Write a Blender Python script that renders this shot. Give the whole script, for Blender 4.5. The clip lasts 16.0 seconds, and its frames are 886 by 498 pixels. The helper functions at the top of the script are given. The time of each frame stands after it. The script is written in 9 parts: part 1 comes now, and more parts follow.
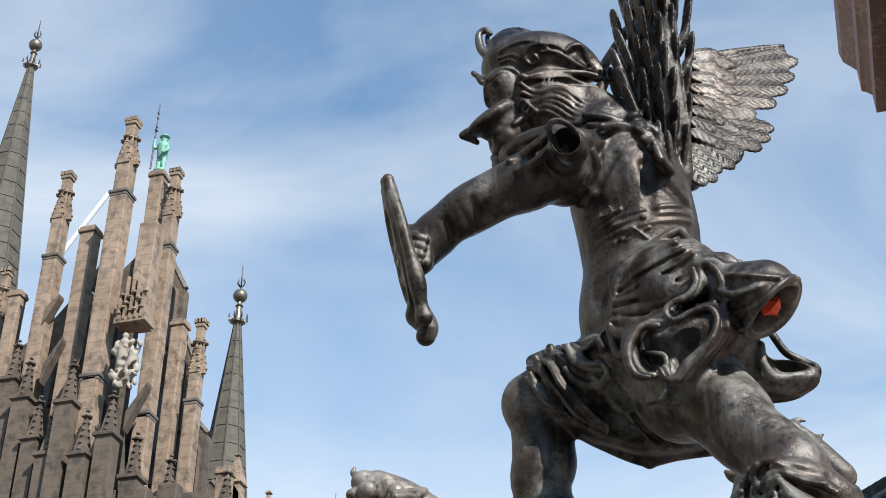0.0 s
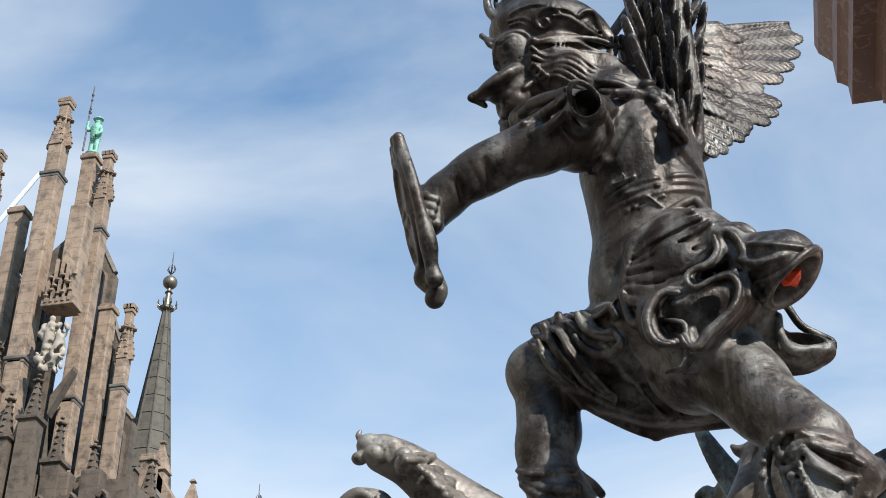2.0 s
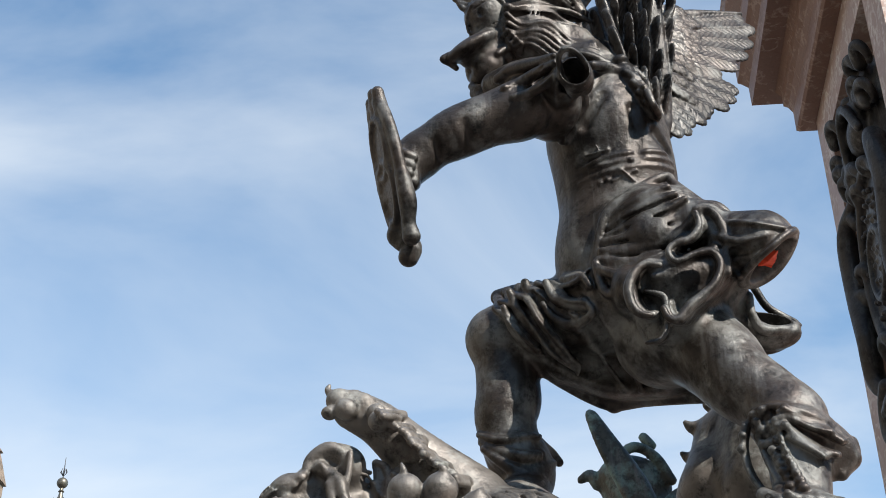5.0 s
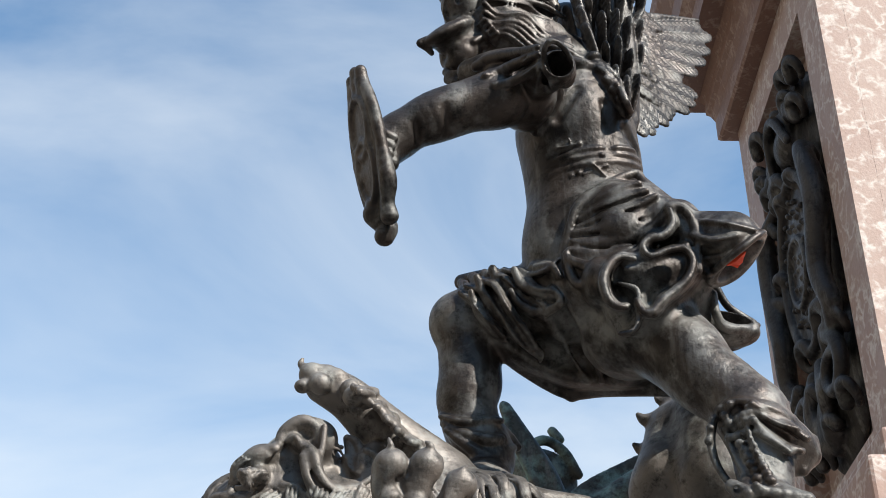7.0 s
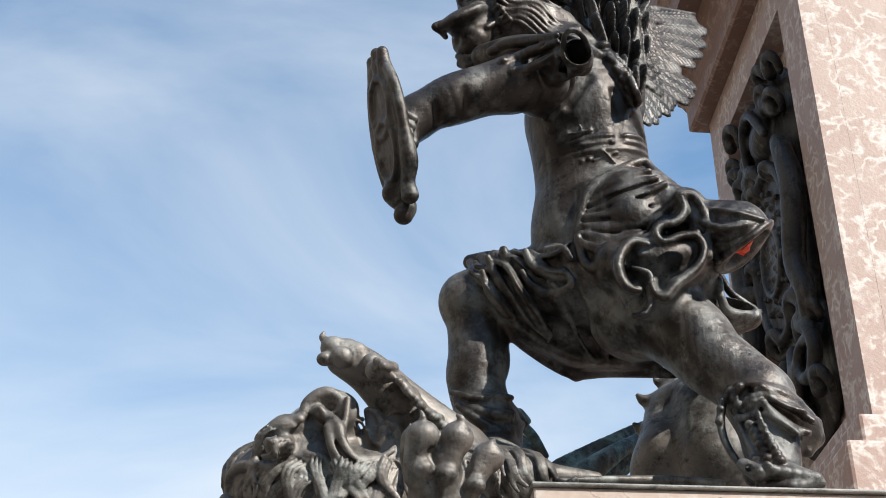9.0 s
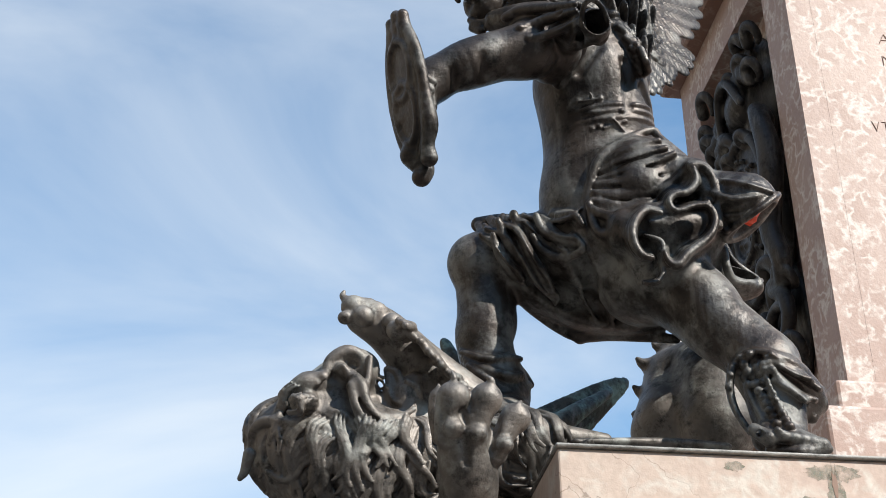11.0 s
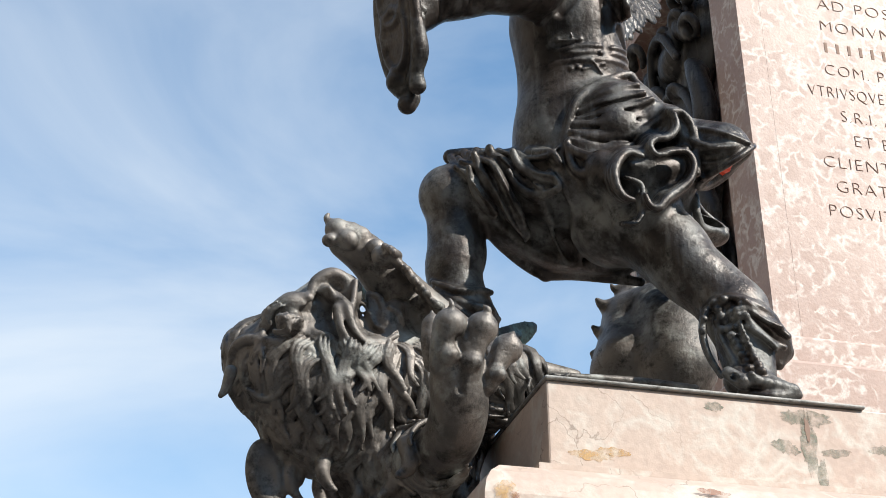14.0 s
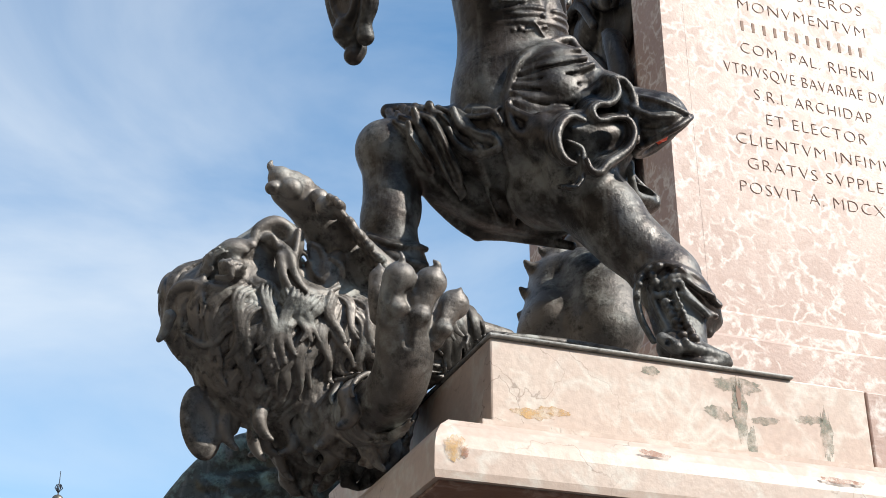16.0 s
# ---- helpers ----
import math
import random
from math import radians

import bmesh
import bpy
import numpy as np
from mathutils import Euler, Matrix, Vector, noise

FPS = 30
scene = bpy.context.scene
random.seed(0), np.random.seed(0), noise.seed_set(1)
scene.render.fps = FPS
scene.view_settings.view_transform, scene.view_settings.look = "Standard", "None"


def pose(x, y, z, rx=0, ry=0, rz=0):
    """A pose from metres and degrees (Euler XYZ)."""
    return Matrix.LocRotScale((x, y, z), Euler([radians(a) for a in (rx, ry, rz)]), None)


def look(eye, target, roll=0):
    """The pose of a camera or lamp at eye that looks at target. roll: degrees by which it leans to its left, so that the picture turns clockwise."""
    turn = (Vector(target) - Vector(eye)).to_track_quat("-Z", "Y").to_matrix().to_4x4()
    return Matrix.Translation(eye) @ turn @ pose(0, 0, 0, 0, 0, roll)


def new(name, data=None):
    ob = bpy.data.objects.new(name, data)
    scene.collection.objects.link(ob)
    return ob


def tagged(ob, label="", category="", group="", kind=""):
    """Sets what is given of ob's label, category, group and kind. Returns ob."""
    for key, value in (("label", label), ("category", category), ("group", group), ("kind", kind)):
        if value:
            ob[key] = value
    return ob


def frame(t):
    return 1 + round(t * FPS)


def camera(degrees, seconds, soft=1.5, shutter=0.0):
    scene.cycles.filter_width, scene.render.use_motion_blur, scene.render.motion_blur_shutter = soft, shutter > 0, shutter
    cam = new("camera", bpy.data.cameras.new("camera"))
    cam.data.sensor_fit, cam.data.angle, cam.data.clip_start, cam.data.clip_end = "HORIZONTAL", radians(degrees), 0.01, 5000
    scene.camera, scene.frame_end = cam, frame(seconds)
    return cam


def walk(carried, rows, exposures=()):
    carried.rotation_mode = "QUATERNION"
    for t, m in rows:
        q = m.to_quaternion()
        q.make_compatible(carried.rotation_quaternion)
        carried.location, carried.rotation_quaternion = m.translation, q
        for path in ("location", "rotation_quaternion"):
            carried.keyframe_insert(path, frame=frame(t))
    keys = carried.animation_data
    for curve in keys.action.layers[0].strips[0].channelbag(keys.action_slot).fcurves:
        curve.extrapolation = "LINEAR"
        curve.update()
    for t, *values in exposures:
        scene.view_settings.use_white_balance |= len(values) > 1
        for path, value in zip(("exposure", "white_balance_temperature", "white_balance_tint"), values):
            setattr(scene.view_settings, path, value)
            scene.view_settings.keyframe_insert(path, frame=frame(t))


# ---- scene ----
cam = camera(34.0, 16.0, soft=0.9)
PATH = [
    (0, (-0.216, -3.748, 1.622), (-0.686, -2.149, 2.728), 0.2),
    (0.5, (-0.266, -3.732, 1.614), (-0.721, -2.128, 2.719), 0.3),
    (1, (-0.317, -3.716, 1.613), (-0.75, -2.104, 2.714), 0.2),
    (1.5, (-0.364, -3.702, 1.608), (-0.769, -2.082, 2.708), 0.2),
    (2, (-0.415, -3.69, 1.603), (-0.792, -2.063, 2.704), 0.2),
    (2.5, (-0.459, -3.677, 1.602), (-0.807, -2.043, 2.701), 0.1),
    (3, (-0.508, -3.665, 1.596), (-0.822, -2.023, 2.693), 0.0),
    (3.5, (-0.556, -3.662, 1.585), (-0.831, -2.013, 2.682), 0.1),
    (4, (-0.615, -3.667, 1.581), (-0.847, -2.009, 2.675), -0.2),
    (6.5, (-0.929, -3.691, 1.548), (-0.925, -2.007, 2.627), -0.4),
    (7, (-0.975, -3.698, 1.538), (-0.931, -2.013, 2.615), -0.4),
    (7.5, (-1.023, -3.706, 1.527), (-0.945, -2.021, 2.601), -0.4),
    (8, (-1.069, -3.718, 1.516), (-0.967, -2.031, 2.585), -0.5),
    (8.5, (-1.119, -3.733, 1.506), (-0.996, -2.043, 2.569), -0.6),
    (9, (-1.168, -3.747, 1.492), (-1.026, -2.055, 2.549), -0.5),
    (11.3, (-1.399, -3.784, 1.484), (-1.136, -2.07, 2.48), -0.6),
    (11.5, (-1.414, -3.781, 1.474), (-1.142, -2.068, 2.47), -0.5),
    (12, (-1.452, -3.772, 1.47), (-1.155, -2.056, 2.453), -0.5),
    (12.5, (-1.5, -3.767, 1.476), (-1.171, -2.047, 2.442), -0.5),
    (13, (-1.543, -3.754, 1.47), (-1.179, -2.035, 2.425), -0.4),
    (13.5, (-1.586, -3.73, 1.463), (-1.182, -2.014, 2.407), -0.4),
    (14, (-1.635, -3.714, 1.461), (-1.187, -2.001, 2.391), -0.3),
    (14.5, (-1.679, -3.695, 1.457), (-1.186, -1.989, 2.376), -0.4),
    (15, (-1.719, -3.679, 1.453), (-1.182, -1.979, 2.36), -0.3),
    (15.5, (-1.75, -3.664, 1.453), (-1.166, -1.974, 2.348), -0.3),
    (16, (-1.779, -3.653, 1.451), (-1.15, -1.972, 2.335), -0.2),
]
walk(cam, [(t, look(eye, target, roll)) for t, eye, target, roll in PATH], [(0.0, 0.6), (16.0, 0.6)])

# ---- sky, sun ----
SUN_EL, SUN_AZ = 38.0, 131.0   # degrees above the horizon; degrees clockwise from +y
world = bpy.data.worlds.new("sky")
scene.world = world
world.use_nodes = True
wn, wl = world.node_tree.nodes, world.node_tree.links
wn.clear()
w_out, w_bg = wn.new("ShaderNodeOutputWorld"), wn.new("ShaderNodeBackground")
w_sky = wn.new("ShaderNodeTexSky")
w_sky.sky_type, w_sky.sun_disc = "NISHITA", False
w_sky.sun_elevation, w_sky.sun_rotation = radians(SUN_EL), radians(SUN_AZ)
w_sky.air_density, w_sky.dust_density, w_sky.ozone_density = 1.0, 0.6, 1.5
w_tc, w_map = wn.new("ShaderNodeTexCoord"), wn.new("ShaderNodeMapping")
w_map.inputs["Rotation"].default_value = (0.0, radians(28), radians(20))
w_map.inputs["Scale"].default_value = (1.1, 1.3, 3.0)
w_n1, w_n2 = wn.new("ShaderNodeTexNoise"), wn.new("ShaderNodeTexNoise")
w_n1.inputs["Scale"].default_value, w_n1.inputs["Detail"].default_value, w_n1.inputs["Roughness"].default_value = 1.7, 7.0, 0.52
w_n1.inputs["Distortion"].default_value = 0.5
w_n2.inputs["Scale"].default_value, w_n2.inputs["Detail"].default_value = 0.9, 4.0
w_r = wn.new("ShaderNodeValToRGB")
w_r.color_ramp.elements[0].position, w_r.color_ramp.elements[1].position = 0.44, 0.77
w_mul, w_mix = wn.new("ShaderNodeMath"), wn.new("ShaderNodeMix")
w_mul.operation, w_mix.data_type = "ADD", "RGBA"
w_half = wn.new("ShaderNodeMath"); w_half.operation = "MULTIPLY_ADD"
w_half.inputs[1].default_value, w_half.inputs[2].default_value = 0.55, -0.27
w_fac = wn.new("ShaderNodeMath"); w_fac.operation = "MULTIPLY_ADD"; w_fac.inputs[1].default_value, w_fac.inputs[2].default_value = 0.62, -0.05
wl.new(w_tc.outputs["Generated"], w_map.inputs["Vector"])
wl.new(w_map.outputs["Vector"], w_n1.inputs["Vector"])
wl.new(w_tc.outputs["Generated"], w_n2.inputs["Vector"])
wl.new(w_n2.outputs["Fac"], w_half.inputs[0])
wl.new(w_n1.outputs["Fac"], w_mul.inputs[0])
wl.new(w_half.outputs[0], w_mul.inputs[1])
wl.new(w_mul.outputs[0], w_r.inputs["Fac"])
wl.new(w_r.outputs["Color"], w_fac.inputs[0])
# the veil of cloud thickens towards the horizon
w_sep, w_veil, w_low = wn.new("ShaderNodeSeparateXYZ"), wn.new("ShaderNodeMapRange"), wn.new("ShaderNodeMath")
w_veil.inputs["From Min"].default_value, w_veil.inputs["From Max"].default_value = 0.22, 0.60
w_veil.inputs["To Min"].default_value, w_veil.inputs["To Max"].default_value = 0.26, 0.0
w_low.operation, w_low.use_clamp = "ADD", True
wl.new(w_tc.outputs["Generated"], w_sep.inputs[0])
wl.new(w_sep.outputs["Z"], w_veil.inputs["Value"])
w_west = wn.new("ShaderNodeMath")
w_west.operation, w_west.inputs[1].default_value = "MULTIPLY_ADD", -0.50
wl.new(w_sep.outputs["X"], w_west.inputs[0])
wl.new(w_fac.outputs[0], w_west.inputs[2])
wl.new(w_west.outputs[0], w_low.inputs[0])
wl.new(w_veil.outputs[0], w_low.inputs[1])
wl.new(w_low.outputs[0], w_mix.inputs["Factor"])
w_gain = wn.new("ShaderNodeMix"); w_gain.data_type, w_gain.blend_type = "RGBA", "MULTIPLY"
w_gain.inputs["Factor"].default_value = 1.0
w_gain.inputs[7].default_value = (0.95, 1.42, 1.56, 1)
wl.new(w_sky.outputs[0], w_gain.inputs[6])
wl.new(w_gain.outputs[2], w_mix.inputs[6])
w_mix.inputs[7].default_value = (6.7, 7.1, 7.4, 1)
wl.new(w_mix.outputs[2], w_bg.inputs["Color"])
w_bg.inputs["Strength"].default_value = 0.094
wl.new(w_bg.outputs[0], w_out.inputs["Surface"])

sun = new("sun", bpy.data.lights.new("sun", "SUN"))
sun.data.energy, sun.data.angle, sun.data.color = 5.0, radians(0.53), (1.0, 0.95, 0.87)
az, el = radians(SUN_AZ), radians(SUN_EL)
sun_dir = Vector((math.sin(az) * math.cos(el), math.cos(az) * math.cos(el), math.sin(el)))
sun.matrix_world = look(sun_dir * 60, (0, 0, 0))

# ---- materials ----
def mat(name, base, rough=0.6, metal=0.0):
    m = bpy.data.materials.new(name)
    m.use_nodes = True
    b = m.node_tree.nodes["Principled BSDF"]
    b.inputs["Base Color"].default_value = (*base, 1)
    b.inputs["Roughness"].default_value, b.inputs["Metallic"].default_value = rough, metal
    return m, m.node_tree.nodes, m.node_tree.links, b


def noise_node(n, l, vec, scale, detail=6.0, rough=0.55, distort=0.0):
    t = n.new("ShaderNodeTexNoise")
    t.inputs["Scale"].default_value, t.inputs["Detail"].default_value = scale, detail
    t.inputs["Roughness"].default_value, t.inputs["Distortion"].default_value = rough, distort
    l.new(vec, t.inputs["Vector"])
    return t.outputs["Fac"]


def ramp(n, l, fac, *stops):
    r = n.new("ShaderNodeValToRGB")
    els = r.color_ramp.elements
    while len(els) < len(stops):
        els.new(0.5)
    for e, (pos, col) in zip(els, stops):
        e.position = pos
        e.color = (*col, 1) if isinstance(col, tuple) else (col, col, col, 1)
    l.new(fac, r.inputs["Fac"])
    return r.outputs["Color"]


def blend(n, l, fac, a, b, mode="MIX"):
    m = n.new("ShaderNodeMix")
    m.data_type, m.blend_type = "RGBA", mode
    for value, socket in ((fac, m.inputs["Factor"]), (a, m.inputs[6]), (b, m.inputs[7])):
        if isinstance(value, (int, float)):
            socket.default_value = value
        elif isinstance(value, tuple):
            socket.default_value = (*value, 1)
        else:
            l.new(value, socket)
    return m.outputs[2]


def bump(n, l, b, height, strength, distance):
    k = n.new("ShaderNodeBump")
    k.inputs["Strength"].default_value, k.inputs["Distance"].default_value = strength, distance
    l.new(height, k.inputs["Height"])
    l.new(k.outputs["Normal"], b.inputs["Normal"])


def coords(n):
    return n.new("ShaderNodeTexCoord").outputs["Object"]


def make_bronze(name, dark, brown, patina, amount=0.55, rough=(0.38, 0.58), washed=None):
    m, n, l, b = mat(name, dark, 0.45, 0.55)
    c = coords(n)
    big, mid = noise_node(n, l, c, 2.6, 5, 0.6, 0.4), noise_node(n, l, c, 9.0, 8, 0.65)
    fine = noise_node(n, l, c, 70.0, 6, 0.6)
    col = blend(n, l, ramp(n, l, big, (0.38, 0.0), (0.62, 1.0)), dark, brown)
    pat = ramp(n, l, mid, (amount, 0.0), (amount + 0.16, 1.0))
    if washed:    # more grey-green bloom on the rain-washed metal below a height
        sep, rng, add = n.new("ShaderNodeSeparateXYZ"), n.new("ShaderNodeMapRange"), n.new("ShaderNodeMath")
        l.new(c, sep.inputs[0])
        rng.inputs["From Min"].default_value, rng.inputs["From Max"].default_value = washed
        rng.inputs["To Max"].default_value = 0.09
        add.operation = "ADD"
        l.new(sep.outputs["Z"], rng.inputs["Value"])
        l.new(mid, add.inputs[0])
        l.new(rng.outputs[0], add.inputs[1])
        pat = ramp(n, l, add.outputs[0], (amount, 0.0), (amount + 0.16, 1.0))
    col = blend(n, l, pat, col, patina)
    streak = n.new("ShaderNodeMapping")
    streak.inputs["Scale"].default_value = (14, 14, 1.6)
    l.new(c, streak.inputs["Vector"])
    st = ramp(n, l, noise_node(n, l, streak.outputs[0], 1.6, 6, 0.6), (0.52, 0.0), (0.70, 0.5))
    col = blend(n, l, st, col, (0.24, 0.235, 0.22))
    l.new(col, b.inputs["Base Color"])
    b.inputs["Specular IOR Level"].default_value = 0.38
    l.new(ramp(n, l, mid, (0.35, rough[0]), (0.65, rough[1])), b.inputs["Roughness"])
    l.new(ramp(n, l, pat, (0.0, 0.45), (1.0, 0.12)), b.inputs["Metallic"])
    pit = noise_node(n, l, c, 26.0, 10, 0.75)
    col2 = blend(n, l, ramp(n, l, pit, (0.33, 0.0), (0.50, 1.0)), (dark[0] * 0.4, dark[1] * 0.4, dark[2] * 0.4), col)
    l.new(col2, b.inputs["Base Color"])
    h = blend(n, l, 0.5, pit, fine)
    bump(n, l, b, h, 0.65, 0.006)
    return m


BRONZE = make_bronze("old_bronze", (0.015, 0.0135, 0.0125), (0.074, 0.059, 0.051), (0.160, 0.159, 0.150), 0.56, (0.30, 0.52), (3.62, 3.10))
BRONZE_DUSTY = make_bronze("dusty_bronze", (0.052, 0.048, 0.044), (0.195, 0.173, 0.155), (0.31, 0.318, 0.297), 0.53, (0.40, 0.62))
BRONZE_BLACK = make_bronze("black_bronze", (0.030, 0.028, 0.027), (0.050, 0.045, 0.042), (0.08, 0.085, 0.08), 0.58)
BRONZE_GREEN = make_bronze("green_bronze", (0.055, 0.060, 0.052), (0.09, 0.085, 0.07), (0.20, 0.30, 0.27), 0.46, (0.45, 0.7))
VERDIGRIS = make_bronze("verdigris_copper", (0.16, 0.36, 0.28), (0.20, 0.44, 0.35), (0.32, 0.55, 0.46), 0.5, (0.6, 0.8))


def make_marble(name, base, warm, vein, vein_amount, crack=False, scale=1.0):
    m, n, l, b = mat(name, base, 0.5)
    c = coords(n)
    big, mid = noise_node(n, l, c, 2.2 * scale, 5, 0.6, 0.6), noise_node(n, l, c, 11 * scale, 8, 0.65, 0.8)
    fine = noise_node(n, l, c, 95 * scale, 4, 0.6)
    col = blend(n, l, ramp(n, l, big, (0.35, 0.0), (0.68, 1.0)), base, warm)
    cell = n.new("ShaderNodeTexVoronoi")
    cell.feature, cell.inputs["Scale"].default_value = "DISTANCE_TO_EDGE", 13.0 * scale
    warp = n.new("ShaderNodeVectorMath"); warp.operation = "ADD"
    wn_ = n.new("ShaderNodeTexNoise"); wn_.inputs["Scale"].default_value, wn_.inputs["Detail"].default_value = 9.0 * scale, 5
    l.new(c, wn_.inputs["Vector"])
    wsc = n.new("ShaderNodeVectorMath"); wsc.operation = "SCALE"; wsc.inputs["Scale"].default_value = 0.26 / scale
    l.new(wn_.outputs["Color"], wsc.inputs[0])
    l.new(c, warp.inputs[0]); l.new(wsc.outputs[0], warp.inputs[1])
    l.new(warp.outputs[0], cell.inputs["Vector"])
    v1 = ramp(n, l, cell.outputs["Distance"], (0.0, 1.0), (0.17, 0.0))
    v2 = ramp(n, l, mid, (0.50 - vein_amount * 0.06, 0.0), (0.56, 1.0))
    col = blend(n, l, blend(n, l, 1.0, v1, v2, "MULTIPLY"), col, vein)
    col = blend(n, l, ramp(n, l, mid, (0.60, 0.0), (0.74, 0.75 * vein_amount)), col, vein)
    col = blend(n, l, 0.22, col, ramp(n, l, fine, (0.3, 0.35), (0.7, 1.0)), "MULTIPLY")
    h = fine
    if crack:
        ck = n.new("ShaderNodeTexVoronoi")
        ck.feature, ck.inputs["Scale"].default_value = "DISTANCE_TO_EDGE", 3.3
        l.new(warp.outputs[0], ck.inputs["Vector"])
        line = ramp(n, l, ck.outputs["Distance"], (0.0, 0.7), (0.007, 0.0))
        line = blend(n, l, 1.0, line, ramp(n, l, big, (0.52, 0.0), (0.60, 1.0)), "MULTIPLY")
        col = blend(n, l, line, col, (0.17, 0.12, 0.09))
    l.new(col, b.inputs["Base Color"])
    l.new(ramp(n, l, mid, (0.3, 0.42), (0.7, 0.62)), b.inputs["Roughness"])
    bump(n, l, b, h, 0.25, 0.003)
    return m


DIE_MARBLE = make_marble("breccia_marble", (0.37, 0.243, 0.197), (0.445, 0.322, 0.268), (0.66, 0.59, 0.54), 1.0)
PALE_MARBLE = make_marble("pale_peach_marble", (0.475, 0.352, 0.288), (0.52, 0.415, 0.345), (0.575, 0.515, 0.45), 0.7, crack=True, scale=0.7)
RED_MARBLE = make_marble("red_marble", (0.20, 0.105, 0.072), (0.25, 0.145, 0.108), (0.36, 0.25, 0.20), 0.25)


def make_stone(name, base, warm, dark, joint=0.5):
    m, n, l, b = mat(name, base, 0.85)
    c = coords(n)
    big, mid = noise_node(n, l, c, 0.35, 5, 0.6), noise_node(n, l, c, 2.4, 8, 0.65)
    col = blend(n, l, ramp(n, l, big, (0.35, 0.0), (0.65, 1.0)), base, warm)
    col = blend(n, l, ramp(n, l, mid, (0.46, 0.0), (0.66, 0.85)), col, dark)
    z = n.new("ShaderNodeSeparateXYZ"); l.new(c, z.inputs[0])
    wv = n.new("ShaderNodeMath"); wv.operation = "PINGPONG"; wv.inputs[1].default_value = joint / 2
    l.new(z.outputs["Z"], wv.inputs[0])
    col = blend(n, l, ramp(n, l, wv.outputs[0], (0.0, 0.55), (0.03, 0.0)), col, dark)
    l.new(col, b.inputs["Base Color"])
    bump(n, l, b, mid, 0.4, 0.05)
    return m


SANDSTONE = make_stone("sandstone", (0.22, 0.155, 0.112), (0.30, 0.218, 0.16), (0.07, 0.054, 0.044))
# darker copy of the sandstone, shade put into the colour of low and recessed parts
SHADED_SANDSTONE = make_stone("shaded_sandstone", (0.085, 0.063, 0.048), (0.13, 0.096, 0.072), (0.032, 0.026, 0.022))
PALE_STONE = make_stone("pale_limestone", (0.29, 0.25, 0.21), (0.36, 0.31, 0.26), (0.22, 0.19, 0.16))
DARK_STONE = make_stone("soot_stone", (0.10, 0.09, 0.085), (0.15, 0.13, 0.11), (0.05, 0.045, 0.04))
SLATE = make_stone("slate_lead", (0.075, 0.066, 0.054), (0.10, 0.088, 0.072), (0.045, 0.04, 0.034), 1.4)
PAVING = make_stone("grey_paving", (0.11, 0.106, 0.102), (0.14, 0.134, 0.127), (0.075, 0.07, 0.067))
GLASS_DARK = mat("dark_window_glass", (0.02, 0.022, 0.025), 0.12)[0]
WHITE_PIPE = mat("white_painted_metal", (0.78, 0.79, 0.80), 0.45)[0]
IRON = mat("dark_iron", (0.045, 0.045, 0.05), 0.5, 0.6)[0]
GILT_METAL = mat("weathered_gilt_metal", (0.16, 0.14, 0.11), 0.45, 0.7)[0]
ENGRAVED = mat("dark_engraving", (0.26, 0.17, 0.13), 0.8)[0]
RED_PLASTIC = mat("red_orange_plastic", (0.75, 0.07, 0.025), 0.45)[0]
LEAD = make_bronze("weathered_lead_sheet", (0.20, 0.195, 0.185), (0.28, 0.27, 0.255), (0.34, 0.345, 0.33), 0.5, (0.5, 0.7))
def make_stain(name, base, rough, thick):
    m, n, l, b = mat(name, base, rough)
    c = coords(n)
    l.new(ramp(n, l, noise_node(n, l, c, 38.0, 8, 0.7), (0.36, 0.0), (0.66, thick)), b.inputs["Alpha"])
    return m


STAIN = make_stain("green_water_stain", (0.20, 0.215, 0.165), 0.8, 0.75)
OCHRE = make_stain("ochre_vein", (0.55, 0.33, 0.11), 0.6, 0.9)
RUST_VEIN = make_stain("rust_red_vein", (0.30, 0.13, 0.075), 0.6, 1.0)


# ---- builders ----
def link_mesh(name, bm, material, parent=None, label="", smooth=False):
    me = bpy.data.meshes.new(name)
    bm.normal_update()
    bm.to_mesh(me)
    bm.free()
    me.materials.append(material)
    if smooth:
        me.polygons.foreach_set("use_smooth", [True] * len(me.polygons))
    ob = new(name, me)
    if parent is not None:
        ob.parent = parent
    return tagged(ob, label) if label else ob


def part(name, bm, material, parent, label="", smooth=False):
    return link_mesh(name, bm, material, parent, label, smooth)


def thing(name, label, category, place=(0, 0, 0), group="", kind=""):
    ob = new(name)
    ob.location = place
    return tagged(ob, label, category, group, kind)


def box(bm, x0, y0, z0, x1, y1, z1, bevel=0.0):
    vs = bmesh.ops.create_cube(bm, size=1.0)["verts"]
    for v in vs:
        v.co = Vector((x0 + (v.co.x + 0.5) * (x1 - x0), y0 + (v.co.y + 0.5) * (y1 - y0), z0 + (v.co.z + 0.5) * (z1 - z0)))
    if bevel:
        es = list({e for v in vs for e in v.link_edges})
        bmesh.ops.bevel(bm, geom=es, offset=bevel, segments=2, affect="EDGES", profile=0.5)
    return bm


def boxes(*rows, bevel=0.0):
    bm = bmesh.new()
    for r in rows:
        box(bm, *r, bevel=bevel)
    return bm


